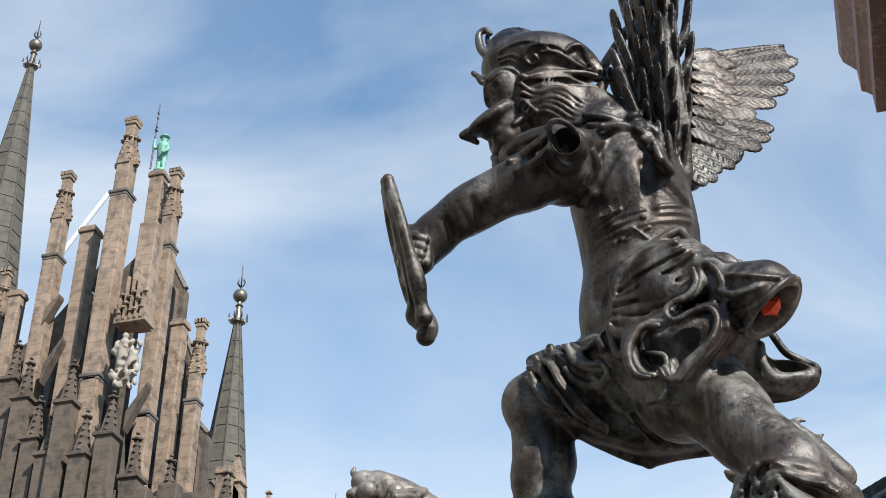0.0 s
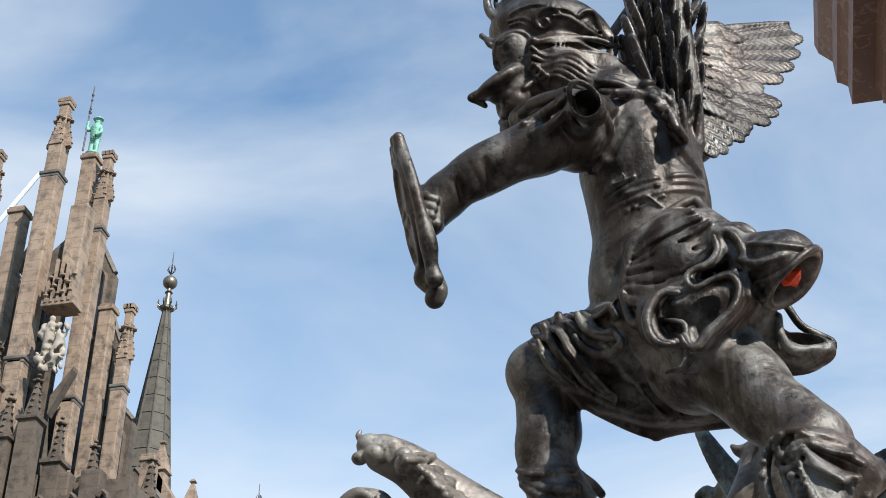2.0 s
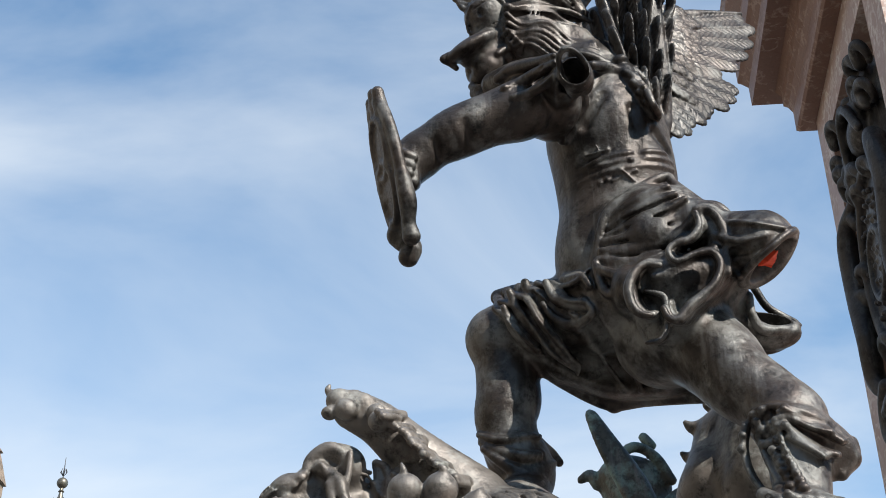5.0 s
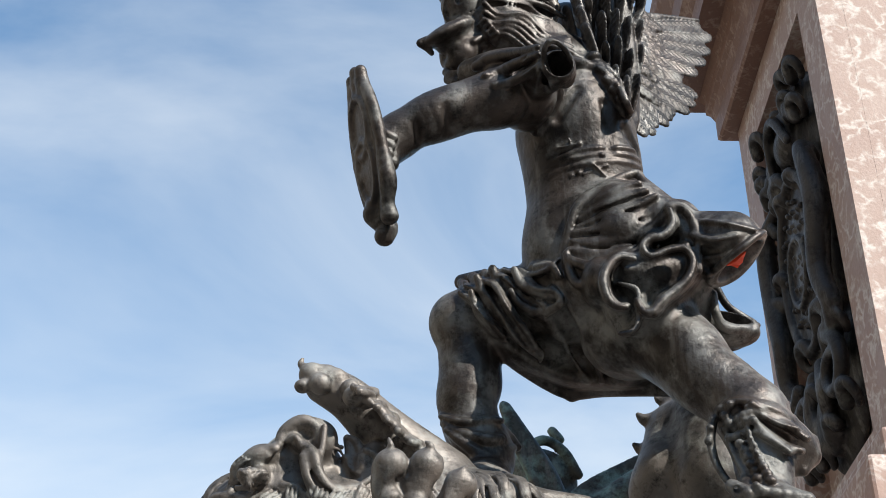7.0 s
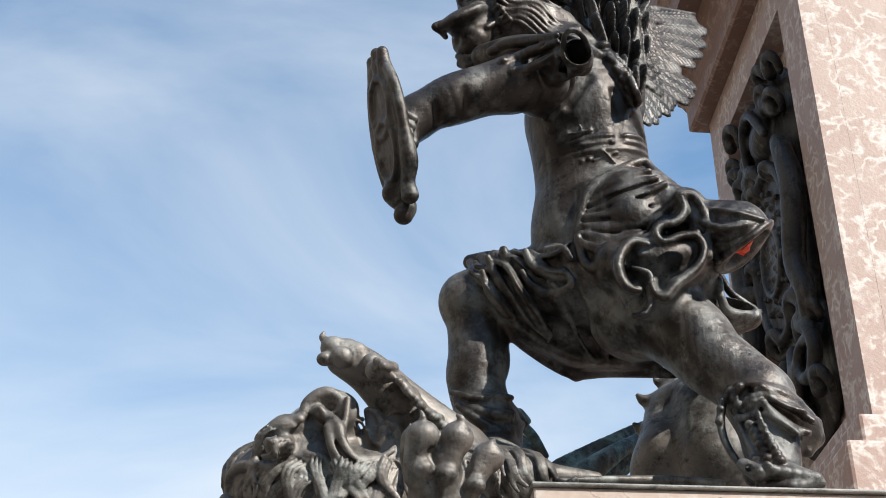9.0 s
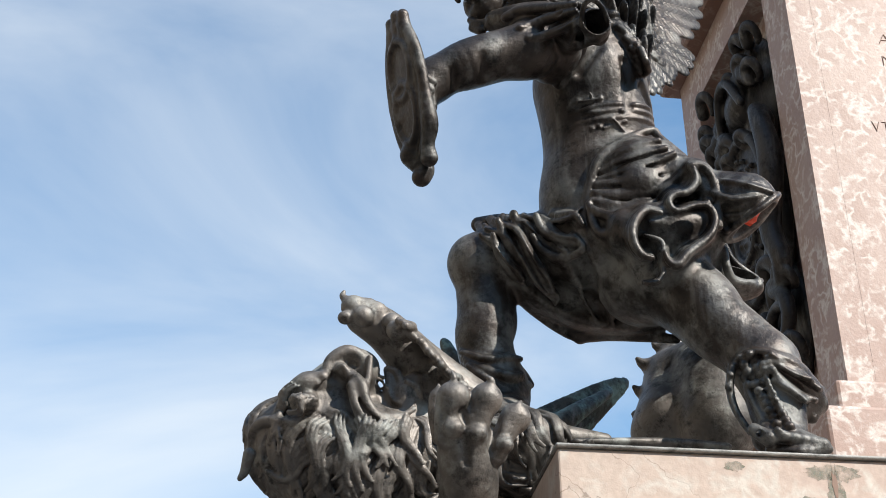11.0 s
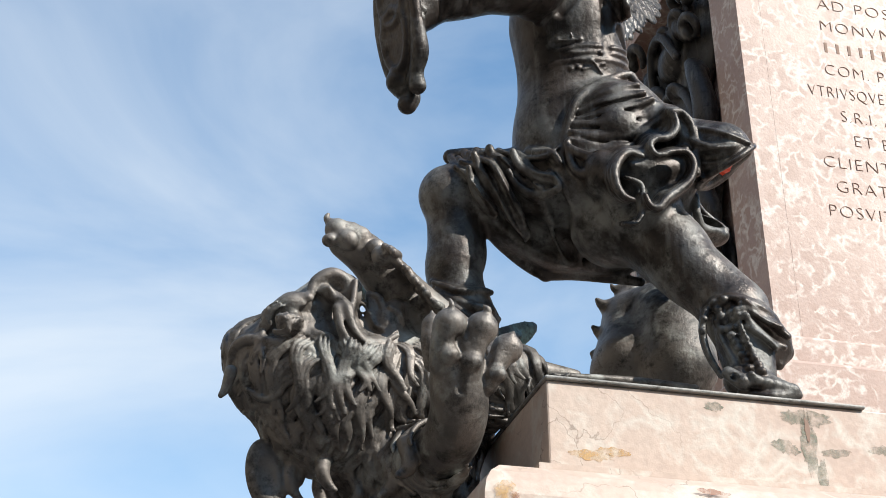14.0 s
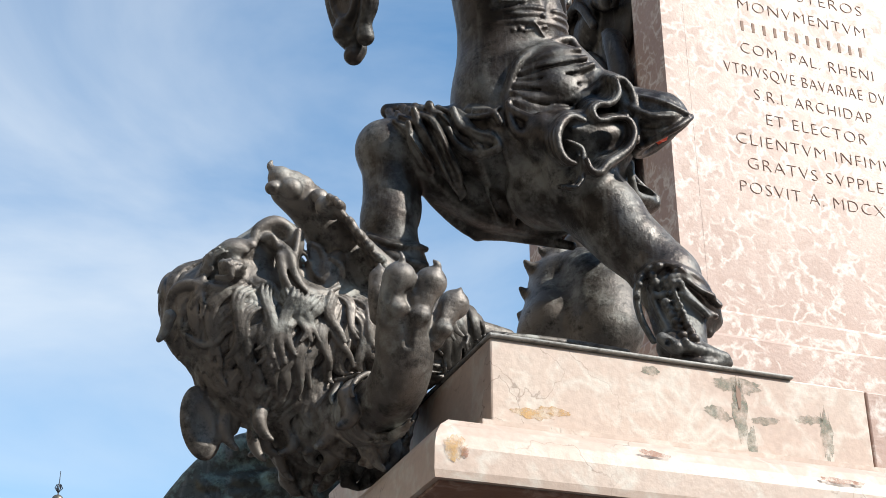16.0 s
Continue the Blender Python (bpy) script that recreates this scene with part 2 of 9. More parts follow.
def turned(profile, segments=16, centre=(0, 0), square=False):
    """A lathe body: rows of (radius, z); square gives a four-sided one with its sides along x and y."""
    bm = bmesh.new()
    n = 4 if square else segments
    rings = []
    for r, z in profile:
        k = r * (math.sqrt(2) if square else 1)
        rings.append([bm.verts.new((centre[0] + k * math.cos(2 * math.pi * (i + 0.5) / n), centre[1] + k * math.sin(2 * math.pi * (i + 0.5) / n), z)) for i in range(n)])
    for a, b in zip(rings, rings[1:]):
        for i in range(n):
            bm.faces.new((a[i], a[(i + 1) % n], b[(i + 1) % n], b[i]))
    bm.faces.new(rings[0][::-1])
    bm.faces.new(rings[-1])
    return bm


def moulding(profile, x0, y0, x1, y1):
    """A square ring of mouldings round a block: rows of (overhang, z), capped above and below."""
    bm = bmesh.new()
    rings = []
    for o, z in profile:
        rings.append([bm.verts.new(p) for p in ((x0 - o, y0 - o, z), (x1 + o, y0 - o, z), (x1 + o, y1 + o, z), (x0 - o, y1 + o, z))])
    for a, b in zip(rings, rings[1:]):
        for i in range(4):
            bm.faces.new((a[i], a[(i + 1) % 4], b[(i + 1) % 4], b[i]))
    bm.faces.new(rings[0][::-1])
    bm.faces.new(rings[-1])
    return bm


def tube(bm, points, radius, sides=8):
    """A round bar through points; radius may be one number or one for each point."""
    pts = [Vector(p) for p in points]
    rad = radius if isinstance(radius, (list, tuple)) else [radius] * len(pts)
    rings = []
    for i, p in enumerate(pts):
        d = (pts[min(i + 1, len(pts) - 1)] - pts[max(i - 1, 0)]).normalized()
        s = d.cross((0, 0, 1) if abs(d.z) < 0.9 else (1, 0, 0)).normalized()
        u = s.cross(d)
        rings.append([bm.verts.new(p + rad[i] * (math.cos(2 * math.pi * k / sides) * s + math.sin(2 * math.pi * k / sides) * u)) for k in range(sides)])
    for a, b in zip(rings, rings[1:]):
        for k in range(sides):
            bm.faces.new((a[k], a[(k + 1) % sides], b[(k + 1) % sides], b[k]))
    bm.faces.new(rings[0][::-1])
    bm.faces.new(rings[-1])
    return bm


class Clay:
    """A block of space that is modelled by adding and carving soft solids, then skinned as one mesh."""

    def __init__(self, lo, hi, step):
        self.lo, self.step = np.array(lo, np.float32), step
        self.size = np.ceil((np.array(hi) - lo) / step).astype(int) + 1
        self.f = np.full(self.size, 0.06, np.float32)

    def _window(self, lo, hi):
        a = np.clip(np.floor((np.array(lo) - self.lo) / self.step).astype(int), 0, self.size)
        b = np.clip(np.ceil((np.array(hi) - self.lo) / self.step).astype(int) + 1, 0, self.size)
        if (b <= a).any():
            return None, None
        g = [(self.lo[i] + self.step * np.arange(a[i], b[i])).astype(np.float32) for i in range(3)]
        return tuple(slice(a[i], b[i]) for i in range(3)), (g[0][:, None, None], g[1][None, :, None], g[2][None, None, :])

    def _join(self, w, d, k, carve):
        f = self.f[w]
        if carve:
            h = np.maximum(k - np.abs(f + d), 0) / k
            self.f[w] = np.maximum(f, -d) + h * h * k * 0.25
        else:
            h = np.maximum(k - np.abs(f - d), 0) / k
            self.f[w] = np.minimum(f, d) - h * h * k * 0.25

    def _bar(self, a, b, ra, rb, pad, flat):
        a, b = np.array(a, np.float32), np.array(b, np.float32)
        m = max(ra, rb) + pad
        w, g = self._window(np.minimum(a, b) - m, np.maximum(a, b) + m)
        if w is None:
            return None, None
        ab = b - a
        q = [g[i] - a[i] for i in range(3)]
        t = np.clip((q[0] * ab[0] + q[1] * ab[1] + q[2] * ab[2]) / max(float(ab @ ab), 1e-9), 0, 1)
        q = [q[i] - t * ab[i] for i in range(3)]
        sq, s = q[0] ** 2 + q[1] ** 2 + q[2] ** 2, 1.0
        if flat:
            n = np.array(flat[0], np.float32)
            n = n / np.linalg.norm(n)
            along = q[0] * n[0] + q[1] * n[1] + q[2] * n[2]
            sq, s = sq + along**2 * (1 / flat[1] ** 2 - 1), 0.5 + 0.5 * flat[1]
        return w, (np.sqrt(sq) - (ra + t * (rb - ra))) * s

    def limb(self, a, b, ra, rb=None, k=0.02, carve=False, flat=None):
        """A rounded bar that tapers from ra to rb; flat=(direction, factor) thins it along a direction."""
        w, d = self._bar(a, b, ra, ra if rb is None else rb, k + 0.02, flat)
        if w is not None:
            self._join(w, d, k, carve)

    def rope(self, points, radii, k=0.015, carve=False, flat=None, steps=4):
        """A smooth tapering bar through the points, joined to the rest as one."""
        p = np.array(points, float)
        r = np.array(radii if isinstance(radii, (list, tuple)) else [radii] * len(p), float)
        if len(r) != len(p):
            r = np.interp(np.linspace(0, 1, len(p)), np.linspace(0, 1, len(r)), r)
        q = np.column_stack([p, r])
        ext = np.vstack([2 * q[0] - q[1], q, 2 * q[-1] - q[-2]])
        out = []
        for i in range(len(q) - 1):
            p0, p1, p2, p3 = ext[i : i + 4]
            for t in np.arange(steps) / steps:
                out.append(0.5 * (2 * p1 + (p2 - p0) * t + (2 * p0 - 5 * p1 + 4 * p2 - p3) * t**2 + (3 * p1 - p0 - 3 * p2 + p3) * t**3))
        out.append(q[-1])
        out = np.array(out)
        m = out[:, 3].max() + k + 0.025
        w, _ = self._window(out[:, :3].min(0) - m, out[:, :3].max(0) + m)
        if w is None:
            return
        d = np.full([s.stop - s.start for s in w], 0.06, np.float32)
        for a, b in zip(out, out[1:]):
            v, e = self._bar(a[:3], b[:3], max(a[3], 0.002), max(b[3], 0.002), k + 0.02, flat)
            if v is not None:
                v = tuple(slice(i.start - o.start, i.stop - o.start) for i, o in zip(v, w))
                d[v] = np.minimum(d[v], e)
        self._join(w, d, k, carve)

    def blob(self, c, radii, along=(1, 0, 0), up=(0, 0, 1), k=0.02, carve=False, barbs=0.0):
        """An ellipsoid with its first axis along, its third towards up; barbs gives a feather's slanting ribs."""
        c = np.array(c, np.float32)
        u = np.array(along, np.float32); u = u / np.linalg.norm(u)
        n = np.array(up, np.float32) + np.array((1e-3, 2e-3, 0), np.float32)
        n = n - (n @ u) * u; n = n / np.linalg.norm(n)
        v = np.cross(n, u)
        m = max(radii) + k + 0.03
        ext = np.abs(u) * radii[0] + np.abs(v) * radii[1] + np.abs(n) * radii[2] + k + 0.03
        w, g = self._window(c - np.minimum(ext, m), c + np.minimum(ext, m))
        if w is None:
            return
        q = [g[i] - c[i] for i in range(3)]
        a, b, e = (q[0] * ax[0] + q[1] * ax[1] + q[2] * ax[2] for ax in (u, v, n))
        k0 = np.sqrt((a / radii[0]) ** 2 + (b / radii[1]) ** 2 + (e / radii[2]) ** 2)
        k1 = np.sqrt((a / radii[0] ** 2) ** 2 + (b / radii[1] ** 2) ** 2 + (e / radii[2] ** 2) ** 2) + 1e-6
        d = k0 * (k0 - 1) / k1
        if barbs:    # a blade with a blunt tip, a raised shaft and slanting ribs on its face
            edge = (a / radii[0]) ** 4 + (b / radii[1]) ** 2
            d = (np.sqrt(edge + (e / radii[2]) ** 2) - 1) * radii[2]
            d = d + np.clip(1.1 - edge, 0, 1) * (barbs * np.sin((a * 0.8 - np.abs(b) * 0.9) * 420) - 0.0022 * np.exp(-((b / 0.005) ** 2)))
        self._join(w, d.astype(np.float32), k, carve)

    def skin(self, name, material):
        f, (nx, ny, nz) = self.f, self.f.shape
        inside = f < 0
        some, every = inside[:-1, :-1, :-1].copy(), inside[:-1, :-1, :-1].copy()
        corners = [(i, j, k) for i in (0, 1) for j in (0, 1) for k in (0, 1)]
        for i, j, k in corners[1:]:
            s = inside[i : nx - 1 + i, j : ny - 1 + j, k : nz - 1 + k]
            some |= s
            every &= s
        cells = np.argwhere(some & ~every)
        flat = (cells[:, 0] * ny + cells[:, 1]) * nz + cells[:, 2]
        val = {c: f[cells[:, 0] + c[0], cells[:, 1] + c[1], cells[:, 2] + c[2]] for c in corners}
        total, count = np.zeros((len(cells), 3)), np.zeros(len(cells))
        for a in corners:
            for ax in range(3):
                if a[ax] == 0:
                    b = tuple(1 if i == ax else a[i] for i in range(3))
                    va, vb = val[a], val[b]
                    hit = (va < 0) != (vb < 0)
                    t = np.where(hit, va / np.where(hit, va - vb, 1), 0)
                    p = np.tile(np.array(a, float), (len(cells), 1))
                    p[:, ax] = t
                    total += p * hit[:, None]
                    count += hit
        co = self.lo + self.step * (cells + total / count[:, None])
        faces = []
        for ax in range(3):
            lo = [slice(1, None), slice(1, None), slice(1, None)]
            nxt = list(lo)
            lo[ax], nxt[ax] = slice(0, -1), slice(1, None)
            a, b = inside[tuple(lo)], inside[tuple(nxt)]
            e = np.argwhere(a != b)
            for i in range(3):
                if i != ax:
                    e[:, i] += 1
            flip = inside[e[:, 0], e[:, 1], e[:, 2]]
            o1, o2 = [(ny * nz, nz, 1)[i] for i in range(3) if i != ax]
            base = (e[:, 0] * ny + e[:, 1]) * nz + e[:, 2]
            quad = np.stack([base - o1 - o2, base - o2, base, base - o1], 1)
            if ax == 1:
                flip = ~flip
            quad[~flip] = quad[~flip][:, ::-1]
            faces.append(quad)
        faces = np.concatenate(faces)
        index = np.searchsorted(flat, faces)
        good = (index < len(flat)).all(1)
        index = index[good]
        good = (flat[index] == faces[good]).all(1)
        index = index[good]
        # one round of gentle smoothing along the quads' edges
        for _ in range(1):
            acc, num = np.zeros_like(co), np.zeros(len(co))
            for i in range(4):
                for j in ((i + 1) % 4, (i + 3) % 4):
                    for x in range(3):
                        acc[:, x] += np.bincount(index[:, i], co[index[:, j], x], len(co))
                    num += np.bincount(index[:, i], minlength=len(co))
            co = np.where(num[:, None] > 0, 0.7 * co + 0.3 * acc / np.maximum(num, 1)[:, None], co)
        me = bpy.data.meshes.new(name)
        me.vertices.add(len(co))
        me.vertices.foreach_set("co", co.astype(np.float32).ravel())
        me.loops.add(index.size)
        me.loops.foreach_set("vertex_index", index.astype(np.int32).ravel())
        me.polygons.add(len(index))
        me.polygons.foreach_set("loop_start", np.arange(0, index.size, 4, dtype=np.int32))
        me.polygons.foreach_set("use_smooth", np.ones(len(index), bool))
        me.update(calc_edges=True)
        me.materials.append(material)
        return new(name, me)


def feather(C, root, tip, width, normal, thick=0.007):
    """One flight feather from root to tip, its face towards normal."""
    a, b = np.array(root), np.array(tip)
    C.blob((a + b) / 2, (float(np.linalg.norm(b - a)) / 2, width, thick), b - a, normal, 0.002, barbs=0.0012)


def lean(C, p):
    """The outward direction of the surface near p, and the distance to it."""
    i = np.clip(np.round((p - C.lo) / C.step).astype(int), 3, C.size - 4)
    g = np.array([C.f[i[0] + 3, i[1], i[2]] - C.f[i[0] - 3, i[1], i[2]], C.f[i[0], i[1] + 3, i[2]] - C.f[i[0], i[1] - 3, i[2]], C.f[i[0], i[1], i[2] + 3] - C.f[i[0], i[1], i[2] - 3]], float)
    return g / (np.linalg.norm(g) + 1e-9), float(C.f[tuple(i)])


def hair_path(C, p, flow, length, r, wave, phase):
    """A wavering line along the surface from p, that follows flow(p) and lifts off towards its tip."""
    pts, side_pts = [], []
    p = np.array(p, float)
    for i in range(7):
        s = i / 6
        n, d = lean(C, p)
        h = np.array(flow(p), float)
        h = h - (h @ n) * n
        h = h / (np.linalg.norm(h) + 1e-9)
        side = np.cross(n, h)
        pts.append(p + n * (r * (0.1 + 1.6 * s) - np.clip(d, -0.02, 0.02)))
        side_pts.append(side)
        p = p + (h + side * wave * math.sin(phase + 5.2 * s)) * length / 6 - n * np.clip(d, -0.01, 0.01)
    return pts, side_pts


def comb(C, spots, flow, gap, length, r, seed, wave=0.9):
    """Covers the spots of a surface with flame-shaped locks, each of three strands."""
    rnd = random.Random(seed)
    order = list(range(len(spots)))
    rnd.shuffle(order)
    taken, paths = {}, []
    for i in order[:60000]:
        q = spots[i]
        key = tuple(np.floor(q / gap).astype(int))
        if any((key[0] + a, key[1] + b, key[2] + c) in taken and np.linalg.norm(taken[(key[0] + a, key[1] + b, key[2] + c)] - q) < gap for a in (-1, 0, 1) for b in (-1, 0, 1) for c in (-1, 0, 1)):
            continue
        taken[key] = q
        k = rnd.uniform(0.75, 1.3)
        side = 1 if math.sin(23 * q[0] + 9 * q[2]) > 0 else -1
        paths.append((hair_path(C, q, flow, length * k, r, side * wave * rnd.uniform(0.7, 1.1), 14 * q[0] + 11 * q[2] + rnd.uniform(-0.5, 0.5)), r * rnd.uniform(0.8, 1.2)))
    for (pts, sides), w in paths:
        for off, rr in ((0.0, 0.50), (0.95, 0.42), (-0.95, 0.42)):
            line = [p + s * off * w * (1 - 0.75 * i / 6) for i, (p, s) in enumerate(zip(pts, sides))]
            C.rope(line, [w * rr * z for z in (0.7, 1.0, 1.1, 1.1, 0.95, 0.7, 0.35)], 0.0008, steps=2)


# ---- ground ----
g = bmesh.new()
bmesh.ops.create_grid(g, x_segments=40, y_segments=40, size=1500)
tagged(link_mesh("ground", g, PAVING), "grey stone paving of a wide city square", "ground", kind="structure")

# ---- plain house fronts that close the square behind the camera ----
for nm, span in (("wall_south", (-60, -52, 60, -48)), ("wall_east", (52, -48, 56, 60)), ("wall_west", (-60, -48, -56, 36))):
    wall = boxes((span[0], span[1], 0, span[2], span[3], 21), bevel=0.1)
    tagged(link_mesh(nm, wall, SANDSTONE), "plain stone house front closing the square", "wall", kind="structure")

# ---- the monument's pedestal ----
DX0, DX1, DY0, DY1, DZ0, DZ1 = 0.405, 1.585, 0.0, 1.18, 3.285, 5.25
pedestal = thing("pedestal", "tall square pedestal of veined pink marble with an inscription", "pedestal", kind="structure")
die = bmesh.new()
# the die, with a sunk panel in its shaded side
RY0, RY1, RZ0, RZ1, SUNK = 0.20, 0.98, 3.40, 5.05, 0.09
box(die, DX0 + SUNK, DY0, DZ0, DX1, DY1, DZ1)
box(die, DX0, DY0 + 0.0005, DZ0 + 0.0005, DX0 + SUNK + 0.01, RY0, DZ1 - 0.0005)
box(die, DX0, RY1, DZ0 + 0.0005, DX0 + SUNK + 0.01, DY1 - 0.0005, DZ1 - 0.0005)
box(die, DX0 + 0.0005, RY0 - 0.01, DZ0 + 0.001, DX0 + SUNK + 0.01, RY1 + 0.01, RZ0)
box(die, DX0 + 0.0005, RY0 - 0.01, RZ1, DX0 + SUNK + 0.01, RY1 + 0.01, DZ1 - 0.001)
part("die", die, DIE_MARBLE, pedestal)
part("cornice", moulding([(0.0, 5.25), (0.06, 5.252), (0.07, 5.265), (0.07, 5.36), (0.085, 5.40), (0.10, 5.42), (0.10, 5.47), (0.12, 5.515), (0.21, 5.52), (0.212, 5.62), (0.235, 5.66), (0.25, 5.68), (0.252, 5.80), (0.30, 5.90), (0.31, 5.96), (0.0, 5.97)], DX0, DY0, DX1, DY1), RED_MARBLE, pedestal, "red-brown marble cornice in stepped mouldings")
part("base_step", boxes((DX0 - 0.075, DY0 - 0.075, 3.165, DX1 + 0.075, DY1 + 0.075, 3.284), bevel=0.012), DIE_MARBLE, pedestal)
part("base_step", boxes((DX0 - 0.155, DY0 - 0.155, 2.80, DX1 + 0.155, DY1 + 0.155, 3.164), bevel=0.012), DIE_MARBLE, pedestal)
part("base_block", boxes((0.18, -0.22, 2.5, 1.81, 1.4, 2.80), bevel=0.006), DIE_MARBLE, pedestal)
part("column", turned([(0.42, 5.97), (0.42, 6.12), (0.36, 6.2), (0.34, 6.4), (0.30, 11.5)], 40, ((DX0 + DX1) / 2, (DY0 + DY1) / 2)), RED_MARBLE, pedestal, "round red marble column", True)

# ---- the terrace that carries the bronze groups ----
terrace = thing("terrace", "broad step of pale peach marble with a rounded ledge", "plinth", kind="structure")
PX0, PY0, PZ1 = -0.800, -1.290, 2.522
part("plinth_stone", boxes((PX0, PY0, 2.33, 0.045, -0.2, PZ1), bevel=0.004), PALE_MARBLE, terrace)
part("plinth_stone", boxes((0.048, PY0, 2.33, 3.0, -0.2, PZ1 - 0.001), bevel=0.004), DIE_MARBLE, terrace)
part("plinth_core", boxes((PX0 + 0.01, -0.2, 2.33, 3.0, 3.0, PZ1 - 0.004)), PALE_MARBLE, terrace)
part("ledge", moulding([(0.0, 2.176), (0.176, 2.1765), (0.178, 2.19), (0.177, 2.232), (0.172, 2.256), (0.160, 2.276), (0.138, 2.294), (0.105, 2.305), (0.06, 2.309), (0.030, 2.310), (0.030, 2.345), (0.0, 2.346)], PX0, PY0, 2.9, 2.9), PALE_MARBLE, terrace)
# the soffit takes the dark red marble to stand in for shade
part("ledge_soffit", moulding([(-0.05, 2.06), (0.0, 2.07), (0.02, 2.168), (0.165, 2.170), (0.165, 2.1755), (0.0, 2.1758)], PX0, PY0, 2.9, 2.9), RED_MARBLE, terrace, "ledge underside, dark red in place of shade")
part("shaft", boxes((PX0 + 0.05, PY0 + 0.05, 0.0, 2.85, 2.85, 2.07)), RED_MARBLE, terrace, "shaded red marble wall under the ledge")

# ---- inscription, cut letters darkened by age; the donor's name only as a bar ----
def text_mesh(text, size):
    cu = bpy.data.curves.new("line", "FONT")
    cu.body, cu.size, cu.align_x, cu.extrude, cu.resolution_u = text, size, "CENTER", 0.0012, 3
    cu.space_character, cu.offset = 1.12, -0.0022
    ob = new("line", cu)
    me = bpy.data.meshes.new_from_object(ob.evaluated_get(bpy.context.evaluated_depsgraph_get()))
    bpy.data.objects.remove(ob)
    return me


LINES = (("HOC", 4.742, 0.24), ("AD POSTEROS", 4.648, 0.54), ("MONVMENTVM", 4.552, 0.54), ("", 4.457, 0.545), ("COM. PAL. RHENI", 4.363, 0.555),
         ("VTRIVSQVE BAVARIAE DVX", 4.268, 0.71), ("S.R.I. ARCHIDAP", 4.174, 0.485), ("ET ELECTOR", 4.078, 0.41), ("CLIENTVM INFIMVS", 3.982, 0.67),
         ("GRATVS SVPPLEX", 3.888, 0.60), ("POSVIT A. MDCXXX", 3.792, 0.68))
TXT = 0.996
for words, z, width in LINES:
    if not words:
        bar = boxes(*[(TXT - width / 2 + i * width / 12 + 0.005, -0.0012, z - 0.020, TXT - width / 2 + i * width / 12 + 0.016, 0.002, z + 0.020) for i in range(12)])
        part("inscription_line", bar, ENGRAVED, pedestal, "row of plain dark upright bars")
        continue
    me = text_mesh(words, 0.066)
    me.materials.clear()
    me.materials.append(ENGRAVED)
    ob = new("inscription_line", me)
    xs = [v.co.x for v in me.vertices]
    k = width / (max(xs) - min(xs))
    ob.matrix_world = pose(TXT - k * (max(xs) + min(xs)) / 2, -0.0008, z - 0.023, 90) @ Matrix.Diagonal((k, 1, 1, 1))
    ob.parent = pedestal

# ---- bronze coat of arms in the sunk panel ----
A = Clay((0.28, 0.14, 3.36), (0.52, 1.06, 5.04), 0.006)
for i in range(9):    # plumes
    y, z = 0.42 + 0.05 * i, 4.84 + 0.05 * math.sin(i * 1.4)
    A.blob((0.43, y, z), (0.07, 0.035, 0.03), (0, 0.4 * math.sin(i), 1), (1, 0, 0), 0.012)
    A.blob((0.40, y - 0.02, z - 0.09), (0.06, 0.03, 0.03), (0, 0.5 * math.cos(i), 1), (1, 0, 0), 0.012)
A.blob((0.42, 0.56, 4.72), (0.09, 0.08, 0.06), (0, 0, 1), (1, 0, 0), 0.02)
A.rope([(0.37, 0.44, 4.66), (0.35, 0.52, 4.80), (0.36, 0.64, 4.80), (0.38, 0.70, 4.66)], 0.018, 0.01)
A.blob((0.45, 0.60, 4.22), (0.42, 0.27, 0.06), (0, 0, 1), (1, 0, 0), 0.02)
A.rope([(0.40, 0.60 + 0.22 * math.sin(a / 16 * 6.283), 4.24 + 0.34 * math.cos(a / 16 * 6.283)) for a in range(17)], 0.020, 0.008)
A.rope([(0.385, 0.60 + 0.10 * math.sin(a / 12 * 6.283), 4.20 + 0.13 * math.cos(a / 12 * 6.283)) for a in range(13)], 0.012, 0.006)
for s in (-1, 1):
    A.rope([(0.40, 0.60 + s * 0.20, 4.60), (0.37, 0.60 + s * 0.30, 4.50), (0.38, 0.60 + s * 0.33, 4.30), (0.37, 0.60 + s * 0.27, 4.05), (0.38, 0.60 + s * 0.30, 3.90), (0.40, 0.60 + s * 0.22, 3.80)], [0.02, 0.035, 0.045, 0.04, 0.035, 0.02], 0.012)
    A.rope([(0.385, 0.60 + s * (0.20 + 0.085 * math.sin(a * 0.9)), 3.72 + (0.11 - 0.008 * a) * math.cos(a * 0.9)) for a in range(9)], [0.028, 0.024, 0.018], 0.010)
    A.rope([(0.40, 0.60 + s * 0.05, 3.80), (0.38, 0.60 + s * 0.09, 3.68), (0.40, 0.60 + s * 0.03, 3.56)], [0.03, 0.03, 0.02], 0.01)
A.blob((0.42, 0.60, 3.62), (0.12, 0.07, 0.05), (0, 0, 1), (1, 0, 0), 0.02)
for i in range(60):    # dotted field of the arms
    y, z = 0.60 + 0.17 * math.sin(i * 2.4) * math.sqrt(i / 60), 4.24 + 0.27 * math.cos(i * 2.4) * math.sqrt(i / 60)
    A.blob((0.392, y, z), (0.012, 0.012, 0.012), k=0.004)
ornament = random.Random(21)
